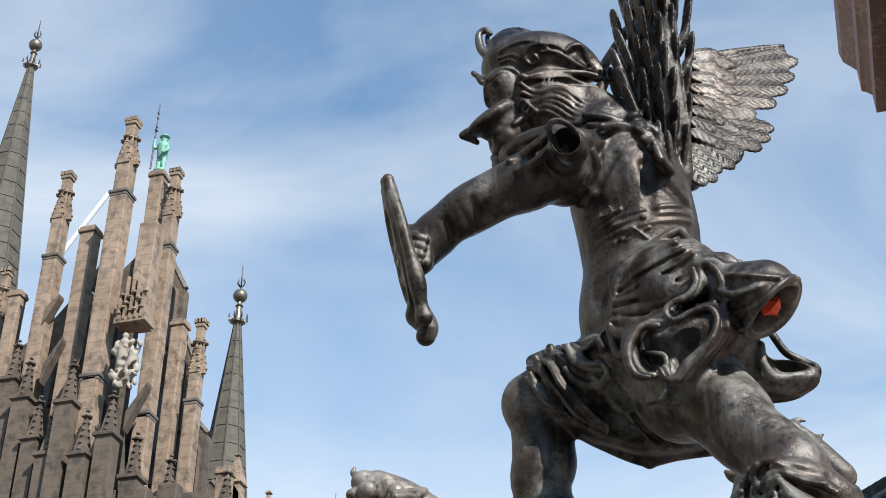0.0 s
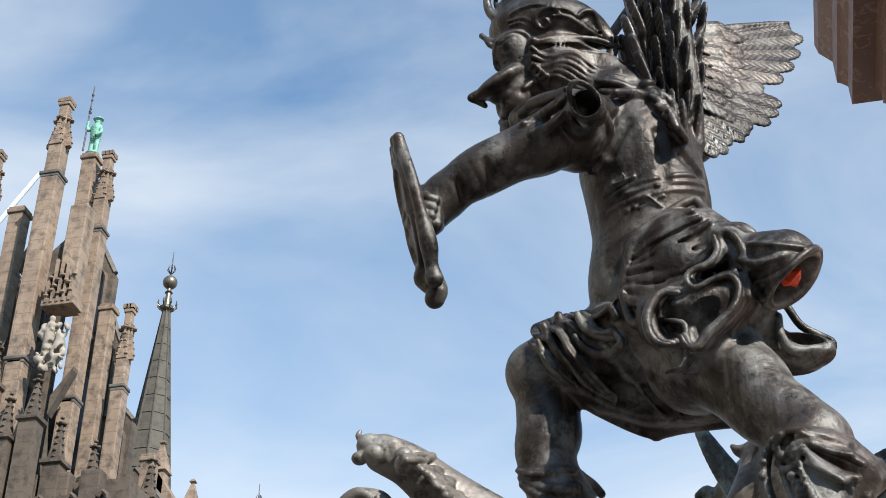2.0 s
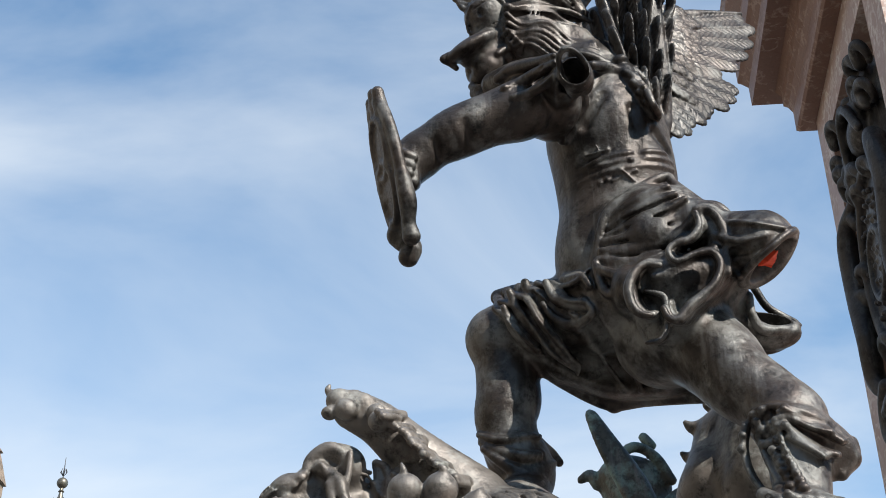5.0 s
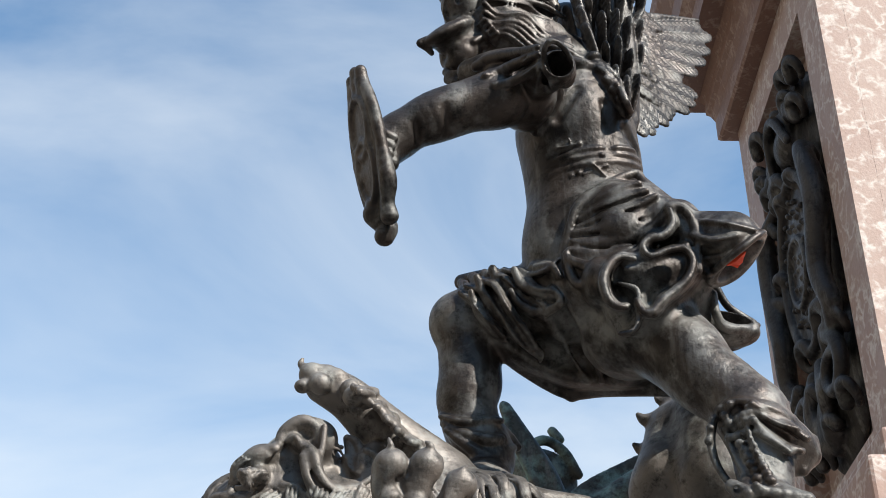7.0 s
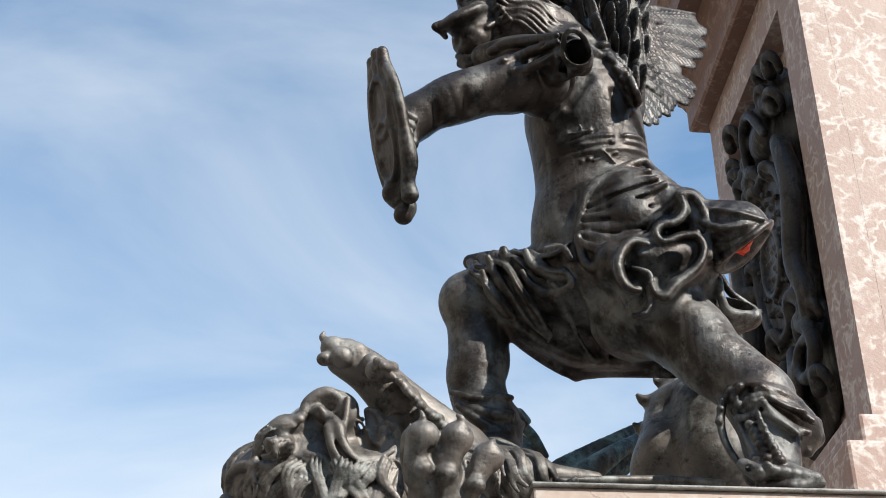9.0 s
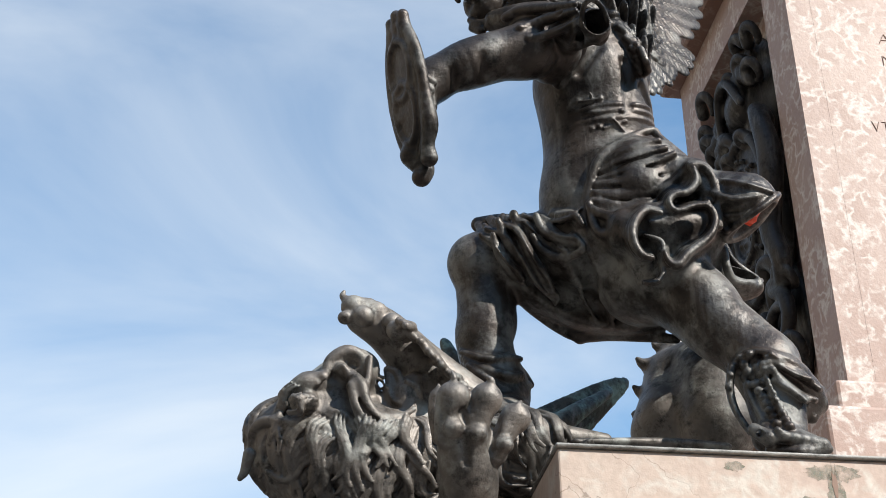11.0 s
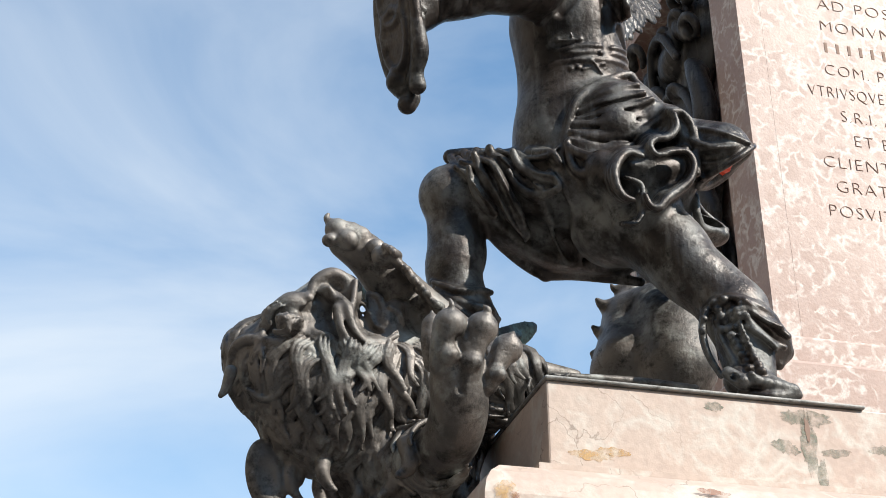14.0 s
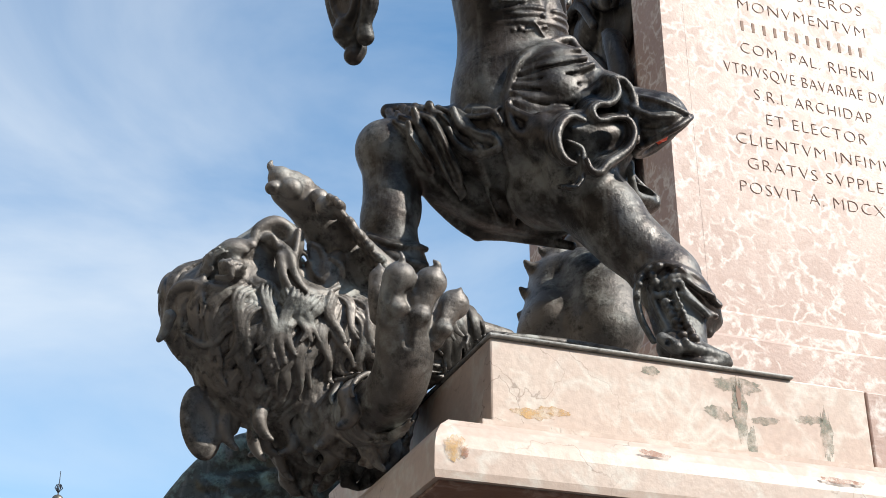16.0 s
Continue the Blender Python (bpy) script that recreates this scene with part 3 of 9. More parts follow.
for i in range(46):    # acanthus curls over the whole cartouche
    y, z = ornament.uniform(0.30, 0.90), ornament.choice((ornament.uniform(3.5, 3.95), ornament.uniform(4.5, 4.95), ornament.uniform(3.9, 4.6)))
    if 3.95 < z < 4.5 and abs(y - 0.6) < 0.2:
        continue
    r0, d0 = ornament.uniform(0.03, 0.06), ornament.choice((-1, 1))
    A.rope([(0.40 - 0.02 * math.sin(a), y + d0 * r0 * (1 - 0.1 * a) * math.cos(a), z + r0 * (1 - 0.1 * a) * math.sin(a)) for a in (0, 0.8, 1.6, 2.4, 3.2, 4.0, 4.8)], [0.026, 0.020, 0.012], 0.008)
A.blob((0.47, 0.60, 4.72), (0.30, 0.30, 0.05), (0, 0, 1), (1, 0, 0), 0.02)
A.blob((0.47, 0.60, 3.75), (0.30, 0.26, 0.05), (0, 0, 1), (1, 0, 0), 0.02)
relief = A.skin("heraldic_relief", BRONZE_BLACK)
tagged(relief, "black bronze coat of arms in the sunk side panel", "relief")

# ---- patches and stains on the terrace front ----
def smear(name, x, z, points, material, y=PY0 - 0.0007):
    bm = bmesh.new()
    loop = [bm.verts.new((x + a, y, z + b)) for a, b in points]
    top = [bm.verts.new((x + a, y + 0.0006, z + b)) for a, b in points]
    bm.faces.new(loop)
    for i in range(len(loop)):
        bm.faces.new((loop[i], top[i], top[(i + 1) % len(top)], loop[(i + 1) % len(loop)]))
    return part(name, bm, material, terrace)


def ragged(w, h, n, seed, lean=0.0):
    r = random.Random(seed)
    return [(w * math.cos(i / n * 6.283) * r.uniform(0.7, 1.1) + lean * h * math.sin(i / n * 6.283), -h * math.sin(i / n * 6.283) * r.uniform(0.55, 1.15)) for i in range(n)]


smear("vein", -0.715, 2.378, ragged(0.045, 0.012, 34, 4, 0.6), OCHRE)
smear("vein", -0.672, 2.388, ragged(0.034, 0.011, 30, 5, 0.6), OCHRE)
smear("stain", -0.262, 2.440, ragged(0.018, 0.072, 40, 6), STAIN)
smear("stain", -0.262, 2.492, ragged(0.062, 0.020, 36, 7), STAIN)
smear("stain", -0.312, 2.428, ragged(0.030, 0.016, 30, 8, 0.7), STAIN)
smear("stain", -0.205, 2.425, ragged(0.036, 0.010, 30, 18, -0.9), STAIN)
smear("stain", -0.240, 2.375, ragged(0.012, 0.040, 30, 19), STAIN)
smear("stain", -0.062, 2.41, ragged(0.016, 0.062, 36, 9), STAIN)
smear("stain", -0.100, 2.440, ragged(0.032, 0.012, 28, 10, -0.9), STAIN)
smear("stain", -0.46, 2.500, ragged(0.022, 0.012, 26, 20), STAIN)
smear("hole", -0.262, 2.470, ragged(0.006, 0.030, 22, 12), ENGRAVED, PY0 - 0.0011)
smear("patch", -0.940, 2.232, ragged(0.022, 0.026, 34, 13), OCHRE, PY0 - 0.1790)
smear("patch", -0.925, 2.225, ragged(0.010, 0.012, 24, 14), RUST_VEIN, PY0 - 0.1795)
smear("patch", -0.560, 2.262, ragged(0.030, 0.006, 24, 15, 2.0), RUST_VEIN, PY0 - 0.1760)
smear("patch", -0.170, 2.252, ragged(0.055, 0.006, 24, 16, 2.0), RUST_VEIN, PY0 - 0.1780)

scrap = bmesh.new()
bmesh.ops.create_icosphere(scrap, subdivisions=2, radius=0.03)
for v in scrap.verts:
    v.co *= 0.75 + 0.5 * noise.noise(v.co * 60)
    v.co.z *= 0.75
red = link_mesh("plastic_scrap", scrap, RED_PLASTIC)
red.location = (-0.285, -1.105, 3.178)
tagged(red, "crumpled red-orange plastic scrap lodged in bronze drapery", "scrap")


# ---- bronze boy warrior ----
S = Clay((-1.16, -1.40, 2.50), (-0.08, -0.55, 4.50), 0.0031)
# torso and belly
S.rope([(-0.613, -0.93, 3.789), (-0.585, -0.92, 3.674), (-0.559, -0.91, 3.529), (-0.571, -0.89, 3.418), (-0.574, -0.88, 3.303), (-0.561, -0.9, 3.187)], [0.112, 0.137, 0.131, 0.130, 0.137, 0.140], 0.02)
S.blob((-0.582, -0.965, 3.642), (0.101, 0.081, 0.081), (1, 0, -0.3), (0, 0, 1), 0.05)
S.blob((-0.631, -0.92, 3.319), (0.078, 0.08, 0.104), (1, 0, 0), (0, 0, 1), 0.05)
S.limb((-0.638, -0.98, 3.795), (-0.565, -0.9, 3.849), 0.069, 0.088, 0.04)
S.rope([(-0.635, -0.92, 3.623), (-0.625, -0.92, 3.513), (-0.614, -0.92, 3.44), (-0.618, -0.92, 3.343), (-0.621, -0.92, 3.288)], [0.0866, 0.085, 0.0854, 0.0868, 0.0821], 0.03)
# belt across the waist
S.rope([(-0.66, -0.99, 3.462), (-0.635, -1.008, 3.469), (-0.601, -1.026, 3.474), (-0.542, -1.031, 3.481), (-0.48, -1.008, 3.496), (-0.444, -0.967, 3.51)], [0.005, 0.006, 0.006, 0.006, 0.006, 0.005], 0.006)
S.rope([(-0.659, -0.989, 3.484), (-0.634, -1.009, 3.489), (-0.599, -1.032, 3.491), (-0.54, -1.032, 3.502), (-0.478, -1.012, 3.514), (-0.442, -0.966, 3.532)], [0.005, 0.006, 0.006, 0.006, 0.006, 0.005], 0.006)
S.rope([(-0.658, -0.99, 3.502), (-0.631, -1.02, 3.5), (-0.598, -1.031, 3.51), (-0.538, -1.038, 3.516), (-0.476, -1.013, 3.532), (-0.44, -0.965, 3.551)], [0.005, 0.006, 0.006, 0.006, 0.006, 0.005], 0.006)
S.blob((-0.592, -1.037, 3.527), (0.007, 0.007, 0.007), (1, 0, 0), (0, 0, 1), 0.005)
S.blob((-0.617, -1.027, 3.526), (0.007, 0.007, 0.007), (1, 0, 0), (0, 0, 1), 0.005)
S.blob((-0.567, -1.036, 3.472), (0.006, 0.006, 0.006), (1, 0, 0), (0, 0, 1), 0.005)
S.blob((-0.596, -1.024, 3.454), (0.006, 0.006, 0.006), (1, 0, 0), (0, 0, 1), 0.005)
S.blob((-0.611, -1.019, 3.449), (0.006, 0.006, 0.006), (1, 0, 0), (0, 0, 1), 0.005)
S.blob((-0.639, -1.015, 3.531), (0.007, 0.007, 0.007), (1, 0, 0), (0, 0, 1), 0.005)
S.blob((-0.54, -1.037, 3.497), (0.006, 0.006, 0.006), (1, 0, 0), (0, 0, 1), 0.005)
# outstretched arm
S.rope([(-0.74, -1.08, 3.642), (-0.792, -1.12, 3.589), (-0.857, -1.13, 3.558), (-0.924, -1.13, 3.529), (-0.979, -1.125, 3.502), (-1.014, -1.12, 3.477)], [0.079, 0.065, 0.060, 0.059, 0.049, 0.043], 0.025)
S.blob((-0.784, -1.13, 3.575), (0.054, 0.052, 0.049), (1, 0, 0), (0, 0, 1), 0.04)
S.limb((-1.01, -1.12, 3.477), (-1.05, -1.12, 3.441), 0.047, 0.044, 0.03)
S.blob((-1.029, -1.13, 3.435), (0.044, 0.038, 0.033), (-0.5, 0, -0.8), (0, 0, 1), 0.02)
S.rope([(-1.032, -1.15, 3.446), (-1.056, -1.155, 3.478), (-1.084, -1.12, 3.512)], [0.015, 0.014, 0.013], 0.012)
S.rope([(-1.028, -1.15, 3.431), (-1.048, -1.155, 3.453), (-1.075, -1.12, 3.484)], [0.015, 0.014, 0.013], 0.012)
S.rope([(-1.024, -1.15, 3.417), (-1.034, -1.155, 3.39), (-1.061, -1.12, 3.416)], [0.015, 0.014, 0.013], 0.012)
S.rope([(-1.019, -1.15, 3.402), (-1.018, -1.155, 3.379), (-1.045, -1.12, 3.403)], [0.015, 0.014, 0.013], 0.012)
S.rope([(-1.044, -1.15, 3.365), (-1.073, -1.12, 3.373), (-1.09, -1.09, 3.417)], [0.009, 0.011, 0.010], 0.01)
S.rope([(-1.014, -1.14, 3.388), (-1.047, -1.14, 3.364), (-1.074, -1.11, 3.372)], [0.011, 0.010, 0.010], 0.01)
S.rope([(-1.015, -1.176, 3.435), (-1.037, -1.182, 3.444), (-1.066, -1.14, 3.483)], [0.011, 0.011, 0.010], 0.004)
S.rope([(-1.02, -1.175, 3.415), (-1.041, -1.176, 3.426), (-1.065, -1.14, 3.458)], [0.011, 0.011, 0.010], 0.004)
S.rope([(-1.025, -1.175, 3.395), (-1.045, -1.171, 3.407), (-1.063, -1.14, 3.433)], [0.011, 0.011, 0.010], 0.004)
S.rope([(-1.031, -1.171, 3.377), (-1.051, -1.158, 3.394), (-1.061, -1.14, 3.408)], [0.011, 0.011, 0.010], 0.004)
S.rope([(-0.967, -1.169, 3.479), (-0.962, -1.141, 3.454)], [0.006, 0.006], 0.012, True)
S.rope([(-0.901, -1.191, 3.514), (-0.892, -1.145, 3.477)], [0.006, 0.006], 0.016, True)
# shield with a scrolled rim
S.blob((-1.067, -1.155, 3.417), (0.161, 0.074, 0.016), (-0.178, -0.253, 0.951), (-0.917, -0.309, -0.254), 0.01)
S.rope([(-1.101, -1.19, 3.531), (-1.108, -1.155, 3.518), (-1.104, -1.131, 3.473), (-1.091, -1.13, 3.423), (-1.076, -1.154, 3.398), (-1.068, -1.188, 3.412), (-1.072, -1.213, 3.457), (-1.086, -1.214, 3.506), (-1.101, -1.19, 3.531)], 0.009, 0.008)
S.rope([(-1.082, -1.164, 3.434), (-1.09, -1.129, 3.42), (-1.086, -1.105, 3.375), (-1.072, -1.104, 3.326), (-1.057, -1.128, 3.301), (-1.05, -1.162, 3.314), (-1.054, -1.187, 3.359), (-1.067, -1.188, 3.409), (-1.082, -1.164, 3.434)], 0.009, 0.008)
S.rope([(-1.096, -1.195, 3.57), (-1.104, -1.167, 3.563), (-1.106, -1.137, 3.534), (-1.102, -1.109, 3.487), (-1.093, -1.089, 3.429), (-1.08, -1.078, 3.37), (-1.065, -1.079, 3.317), (-1.051, -1.091, 3.28), (-1.039, -1.114, 3.263), (-1.031, -1.142, 3.27), (-1.029, -1.172, 3.299), (-1.033, -1.2, 3.346), (-1.042, -1.22, 3.403), (-1.055, -1.231, 3.463), (-1.07, -1.23, 3.516), (-1.084, -1.218, 3.553), (-1.096, -1.196, 3.57)], 0.013, 0.008)
S.limb((-1.081, -1.213, 3.537), (-1.089, -1.225, 3.581), 0.016, 0.014, 0.008)
S.limb((-1.091, -1.188, 3.541), (-1.101, -1.202, 3.594), 0.016, 0.014, 0.008)
S.limb((-1.101, -1.162, 3.546), (-1.109, -1.174, 3.591), 0.016, 0.014, 0.008)
S.rope([(-1.05, -1.101, 3.286), (-1.027, -1.106, 3.249), (-1.032, -1.104, 3.227)], [0.03, 0.024, 0.022], 0.01)
S.rope([(-1.035, -1.209, 3.366), (-1.025, -1.192, 3.309), (-1.025, -1.165, 3.275), (-1.021, -1.153, 3.247)], [0.016, 0.02, 0.015, 0.02], 0.006)
# head and neck
S.blob((-0.771, -1, 3.93), (0.102, 0.078, 0.102), (1, 0, 0), (0, 0, 1), 0.02)
S.blob((-0.845, -1, 3.882), (0.056, 0.051, 0.065), (0, 0, 1), (0, 0, 1), 0.03)
S.rope([(-0.821, -1, 3.88), (-0.855, -1.02, 3.805), (-0.874, -1, 3.781)], [0.041, 0.035, 0.022], 0.02)
S.limb((-0.718, -0.98, 3.874), (-0.648, -0.96, 3.804), 0.073, 0.070, 0.03)
# open helmet: dome, crest, brim, visor and peak
S.blob((-0.776, -1, 4.026), (0.144, 0.104, 0.084), (1, 0.1, -0.1), (0.1, 0, 1), 0.008)
S.blob((-0.844, -1, 4.088), (0.067, 0.073, 0.05), (1, 0, 0.2), (0, 0, 1), 0.02)
S.blob((-0.853, -1.04, 3.942), (0.054, 0.057, 0.054), (1, -0.1, 0.25), (0, 0, 1), 0.02)
S.blob((-0.891, -1.055, 3.841), (0.072, 0.047, 0.021), (0.83, 0, 0.55), (0.3, -0.3, 1), 0.008)
S.blob((-0.878, -1.03, 3.841), (0.047, 0.042, 0.028), (0.8, 0, 0.5), (0, 0, 1), 0.012)
S.rope([(-0.944, -1.06, 3.815), (-0.959, -1.06, 3.804), (-0.942, -1.05, 3.798), (-0.929, -1.03, 3.799)], [0.008, 0.008, 0.008, 0.007], 0.005)
S.rope([(-0.784, -0.99, 3.941), (-0.713, -0.99, 3.921), (-0.65, -0.99, 3.896), (-0.609, -0.99, 3.866)], [0.0427, 0.0452, 0.0421, 0.0307], 0.015)
S.rope([(-0.765, -0.99, 4.063), (-0.707, -0.99, 4.041), (-0.665, -0.99, 4.016), (-0.63, -0.99, 3.982)], [0.0494, 0.0491, 0.0402, 0.0228], 0.015)
S.rope([(-0.892, -1, 4.116), (-0.872, -1, 4.145), (-0.842, -1, 4.153), (-0.805, -1, 4.14), (-0.773, -1, 4.117)], [0.0147, 0.0177, 0.0192, 0.0177, 0.0132], 0.01)
S.rope([(-0.879, -1, 4.151), (-0.873, -1, 4.154)], [0.0089, 0.0089], 0.003)
S.rope([(-0.867, -1, 4.158), (-0.861, -1, 4.16)], [0.0089, 0.0089], 0.003)
S.rope([(-0.853, -1, 4.162), (-0.847, -1, 4.165)], [0.0089, 0.0089], 0.003)
S.rope([(-0.841, -1, 4.165), (-0.835, -1, 4.167)], [0.0089, 0.0089], 0.003)
S.rope([(-0.828, -1, 4.162), (-0.822, -1, 4.164)], [0.0089, 0.0089], 0.003)
S.rope([(-0.816, -1, 4.155), (-0.81, -1, 4.157)], [0.0089, 0.0089], 0.003)
S.rope([(-0.803, -1, 4.146), (-0.797, -1, 4.148)], [0.0088, 0.0088], 0.003)
S.rope([(-0.791, -1, 4.133), (-0.785, -1, 4.136)], [0.0088, 0.0088], 0.003)
S.rope([(-0.778, -1, 4.118), (-0.772, -1, 4.121)], [0.0088, 0.0088], 0.003)
S.rope([(-0.852, -1.094, 4.019), (-0.819, -1.102, 4.026), (-0.783, -1.105, 4.026), (-0.748, -1.1, 4.018)], [0.0043, 0.0047, 0.0047, 0.0042], 0.003)
S.rope([(-0.866, -1.05, 4.029), (-0.889, -1.05, 4.05), (-0.909, -1.05, 4.077), (-0.916, -1.05, 4.113), (-0.912, -1.05, 4.135), (-0.897, -1.05, 4.139), (-0.886, -1.05, 4.125)], [0.0129, 0.013, 0.0116, 0.0102, 0.0088, 0.0088, 0.0073], 0.005)
S.rope([(-0.865, -1.04, 4.052), (-0.882, -1.04, 4.076), (-0.894, -1.04, 4.105), (-0.896, -1.04, 4.125)], [0.0101, 0.0087, 0.0073, 0.0058], 0.003)
S.rope([(-0.881, -1.05, 3.97), (-0.899, -1.05, 3.978), (-0.919, -1.05, 3.99), (-0.931, -1.05, 4.004)], [0.0099, 0.0085, 0.0071, 0.0072], 0.004)
S.rope([(-0.896, -1.05, 3.959), (-0.911, -1.05, 3.97), (-0.919, -1.05, 3.983)], [0.0071, 0.0071, 0.0057], 0.004)
S.rope([(-0.887, -1.086, 3.942), (-0.847, -1.094, 3.963), (-0.81, -1.084, 3.951), (-0.808, -1.067, 3.907), (-0.84, -1.061, 3.89), (-0.892, -1.048, 3.888), (-0.898, -1.066, 3.922), (-0.887, -1.085, 3.943)], [0.0045, 0.0045, 0.0045, 0.0045, 0.0045, 0.0045, 0.0045, 0.0045], 0.003)
S.rope([(-0.878, -1.088, 3.931), (-0.846, -1.096, 3.948), (-0.818, -1.087, 3.94), (-0.817, -1.071, 3.911), (-0.844, -1.066, 3.898), (-0.883, -1.06, 3.892)], [0.0028, 0.0028, 0.0028, 0.0028, 0.0028, 0.0028], 0.002, True)
S.blob((-0.865, -1.088, 3.918), (0.0084, 0.0084, 0.0111), (1, 0, 0), (0, 0, 1), 0.005, True)
S.blob((-0.799, -1.082, 3.932), (0.0126, 0.0126, 0.0126), (1, 0, 0), (0, 0, 1), 0.005)
S.rope([(-0.793, -1.076, 3.917), (-0.753, -1.065, 3.919), (-0.7, -1.048, 3.923), (-0.641, -1.024, 3.924), (-0.601, -0.999, 3.914)], [0.007, 0.0097, 0.0112, 0.0098, 0.007], 0.003, True)
S.rope([(-0.796, -1.083, 3.927), (-0.758, -1.072, 3.94), (-0.699, -1.048, 3.953), (-0.647, -1.02, 3.96), (-0.604, -0.992, 3.952)], [0.0063, 0.0077, 0.0077, 0.0071, 0.0057], 0.004)
S.rope([(-0.724, -1.088, 3.993), (-0.744, -1.101, 4.009), (-0.769, -1.104, 4.009), (-0.788, -1.099, 3.995), (-0.788, -1.088, 3.979), (-0.773, -1.081, 3.97), (-0.757, -1.086, 3.977), (-0.764, -1.094, 3.986)], [0.0049, 0.0053, 0.0056, 0.0056, 0.0054, 0.005, 0.0046, 0.0042], 0.002)
S.rope([(-0.746, -1.095, 3.992), (-0.717, -1.086, 3.993), (-0.688, -1.063, 3.983), (-0.663, -1.035, 3.975), (-0.644, -1.018, 3.974)], [0.0049, 0.0054, 0.0056, 0.0053, 0.0042], 0.002)
S.rope([(-0.747, -1.106, 4.009), (-0.709, -1.089, 4.007), (-0.68, -1.059, 3.992), (-0.65, -1.03, 3.98)], [0.0042, 0.0042, 0.0042, 0.0042], 0.002)
S.rope([(-0.691, -1.074, 3.997), (-0.674, -1.069, 4.015), (-0.654, -1.056, 4.021), (-0.647, -1.04, 4.004), (-0.642, -1.026, 3.985)], [0.0056, 0.0067, 0.0071, 0.0067, 0.0057], 0.003)
S.rope([(-0.682, -1.065, 3.994), (-0.665, -1.06, 4.002), (-0.655, -1.042, 3.993)], [0.0042, 0.0056, 0.0042], 0.002, True)
S.rope([(-0.855, -1.083, 3.992), (-0.824, -1.088, 3.991), (-0.799, -1.073, 3.969)], [0.0042, 0.0042, 0.0042], 0.002)
S.rope([(-0.859, -1.087, 4.004), (-0.822, -1.093, 4.001), (-0.799, -1.089, 3.988)], [0.0035, 0.0042, 0.0035], 0.002)
S.rope([(-0.803, -1.083, 3.911), (-0.78, -1.069, 3.893), (-0.754, -1.066, 3.888), (-0.727, -1.067, 3.892), (-0.701, -1.062, 3.888), (-0.678, -1.051, 3.869), (-0.655, -1.041, 3.848), (-0.629, -1.038, 3.841), (-0.603, -1.038, 3.845)], [0.0076, 0.0087, 0.0087, 0.0085, 0.009, 0.0085, 0.0079, 0.0074, 0.0069], 0.002)
S.rope([(-0.803, -1.081, 3.902), (-0.78, -1.068, 3.884), (-0.754, -1.064, 3.88), (-0.727, -1.064, 3.884), (-0.702, -1.061, 3.879), (-0.678, -1.051, 3.858), (-0.654, -1.046, 3.835), (-0.629, -1.045, 3.826), (-0.603, -1.043, 3.832)], [0.0044, 0.0044, 0.0044, 0.0044, 0.0044, 0.0044, 0.0044, 0.0044, 0.0044], 0.002, True)
S.rope([(-0.802, -1.074, 3.891), (-0.779, -1.063, 3.88), (-0.752, -1.061, 3.881), (-0.725, -1.063, 3.884), (-0.7, -1.057, 3.872), (-0.677, -1.046, 3.849), (-0.653, -1.041, 3.834), (-0.626, -1.042, 3.832), (-0.6, -1.042, 3.835)], [0.0076, 0.0087, 0.0087, 0.0085, 0.009, 0.0084, 0.0079, 0.0074, 0.0069], 0.002)
S.rope([(-0.803, -1.071, 3.884), (-0.779, -1.062, 3.871), (-0.752, -1.062, 3.871), (-0.725, -1.063, 3.874), (-0.701, -1.057, 3.862), (-0.677, -1.048, 3.838), (-0.652, -1.047, 3.819), (-0.626, -1.048, 3.818), (-0.6, -1.045, 3.823)], [0.0044, 0.0044, 0.0044, 0.0044, 0.0044, 0.0044, 0.0044, 0.0044, 0.0044], 0.002, True)
S.rope([(-0.802, -1.065, 3.873), (-0.777, -1.058, 3.868), (-0.75, -1.061, 3.872), (-0.723, -1.061, 3.869), (-0.699, -1.054, 3.853), (-0.676, -1.045, 3.83), (-0.65, -1.043, 3.821), (-0.623, -1.045, 3.824), (-0.598, -1.042, 3.825)], [0.0076, 0.0087, 0.0086, 0.0085, 0.009, 0.0084, 0.0079, 0.0074, 0.0068], 0.002)
S.rope([(-0.803, -1.062, 3.866), (-0.778, -1.056, 3.86), (-0.751, -1.059, 3.863), (-0.724, -1.061, 3.86), (-0.699, -1.055, 3.842), (-0.675, -1.049, 3.818), (-0.65, -1.05, 3.806), (-0.623, -1.052, 3.808), (-0.598, -1.048, 3.811)], [0.0044, 0.0044, 0.0044, 0.0044, 0.0044, 0.0044, 0.0044, 0.0044, 0.0044], 0.002, True)
S.rope([(-0.802, -1.056, 3.861), (-0.776, -1.053, 3.861), (-0.748, -1.057, 3.864), (-0.722, -1.056, 3.855), (-0.698, -1.048, 3.835), (-0.674, -1.043, 3.816), (-0.647, -1.046, 3.811), (-0.62, -1.05, 3.814), (-0.596, -1.044, 3.809)], [0.0076, 0.0087, 0.0086, 0.0084, 0.0089, 0.0084, 0.0079, 0.0073, 0.0068], 0.002)
S.rope([(-0.803, -1.053, 3.854), (-0.777, -1.051, 3.853), (-0.749, -1.057, 3.854), (-0.723, -1.056, 3.845), (-0.699, -1.049, 3.825), (-0.674, -1.046, 3.804), (-0.647, -1.051, 3.798), (-0.62, -1.053, 3.802), (-0.596, -1.047, 3.798)], [0.0044, 0.0044, 0.0044, 0.0044, 0.0044, 0.0044, 0.0044, 0.0044, 0.0044], 0.002, True)
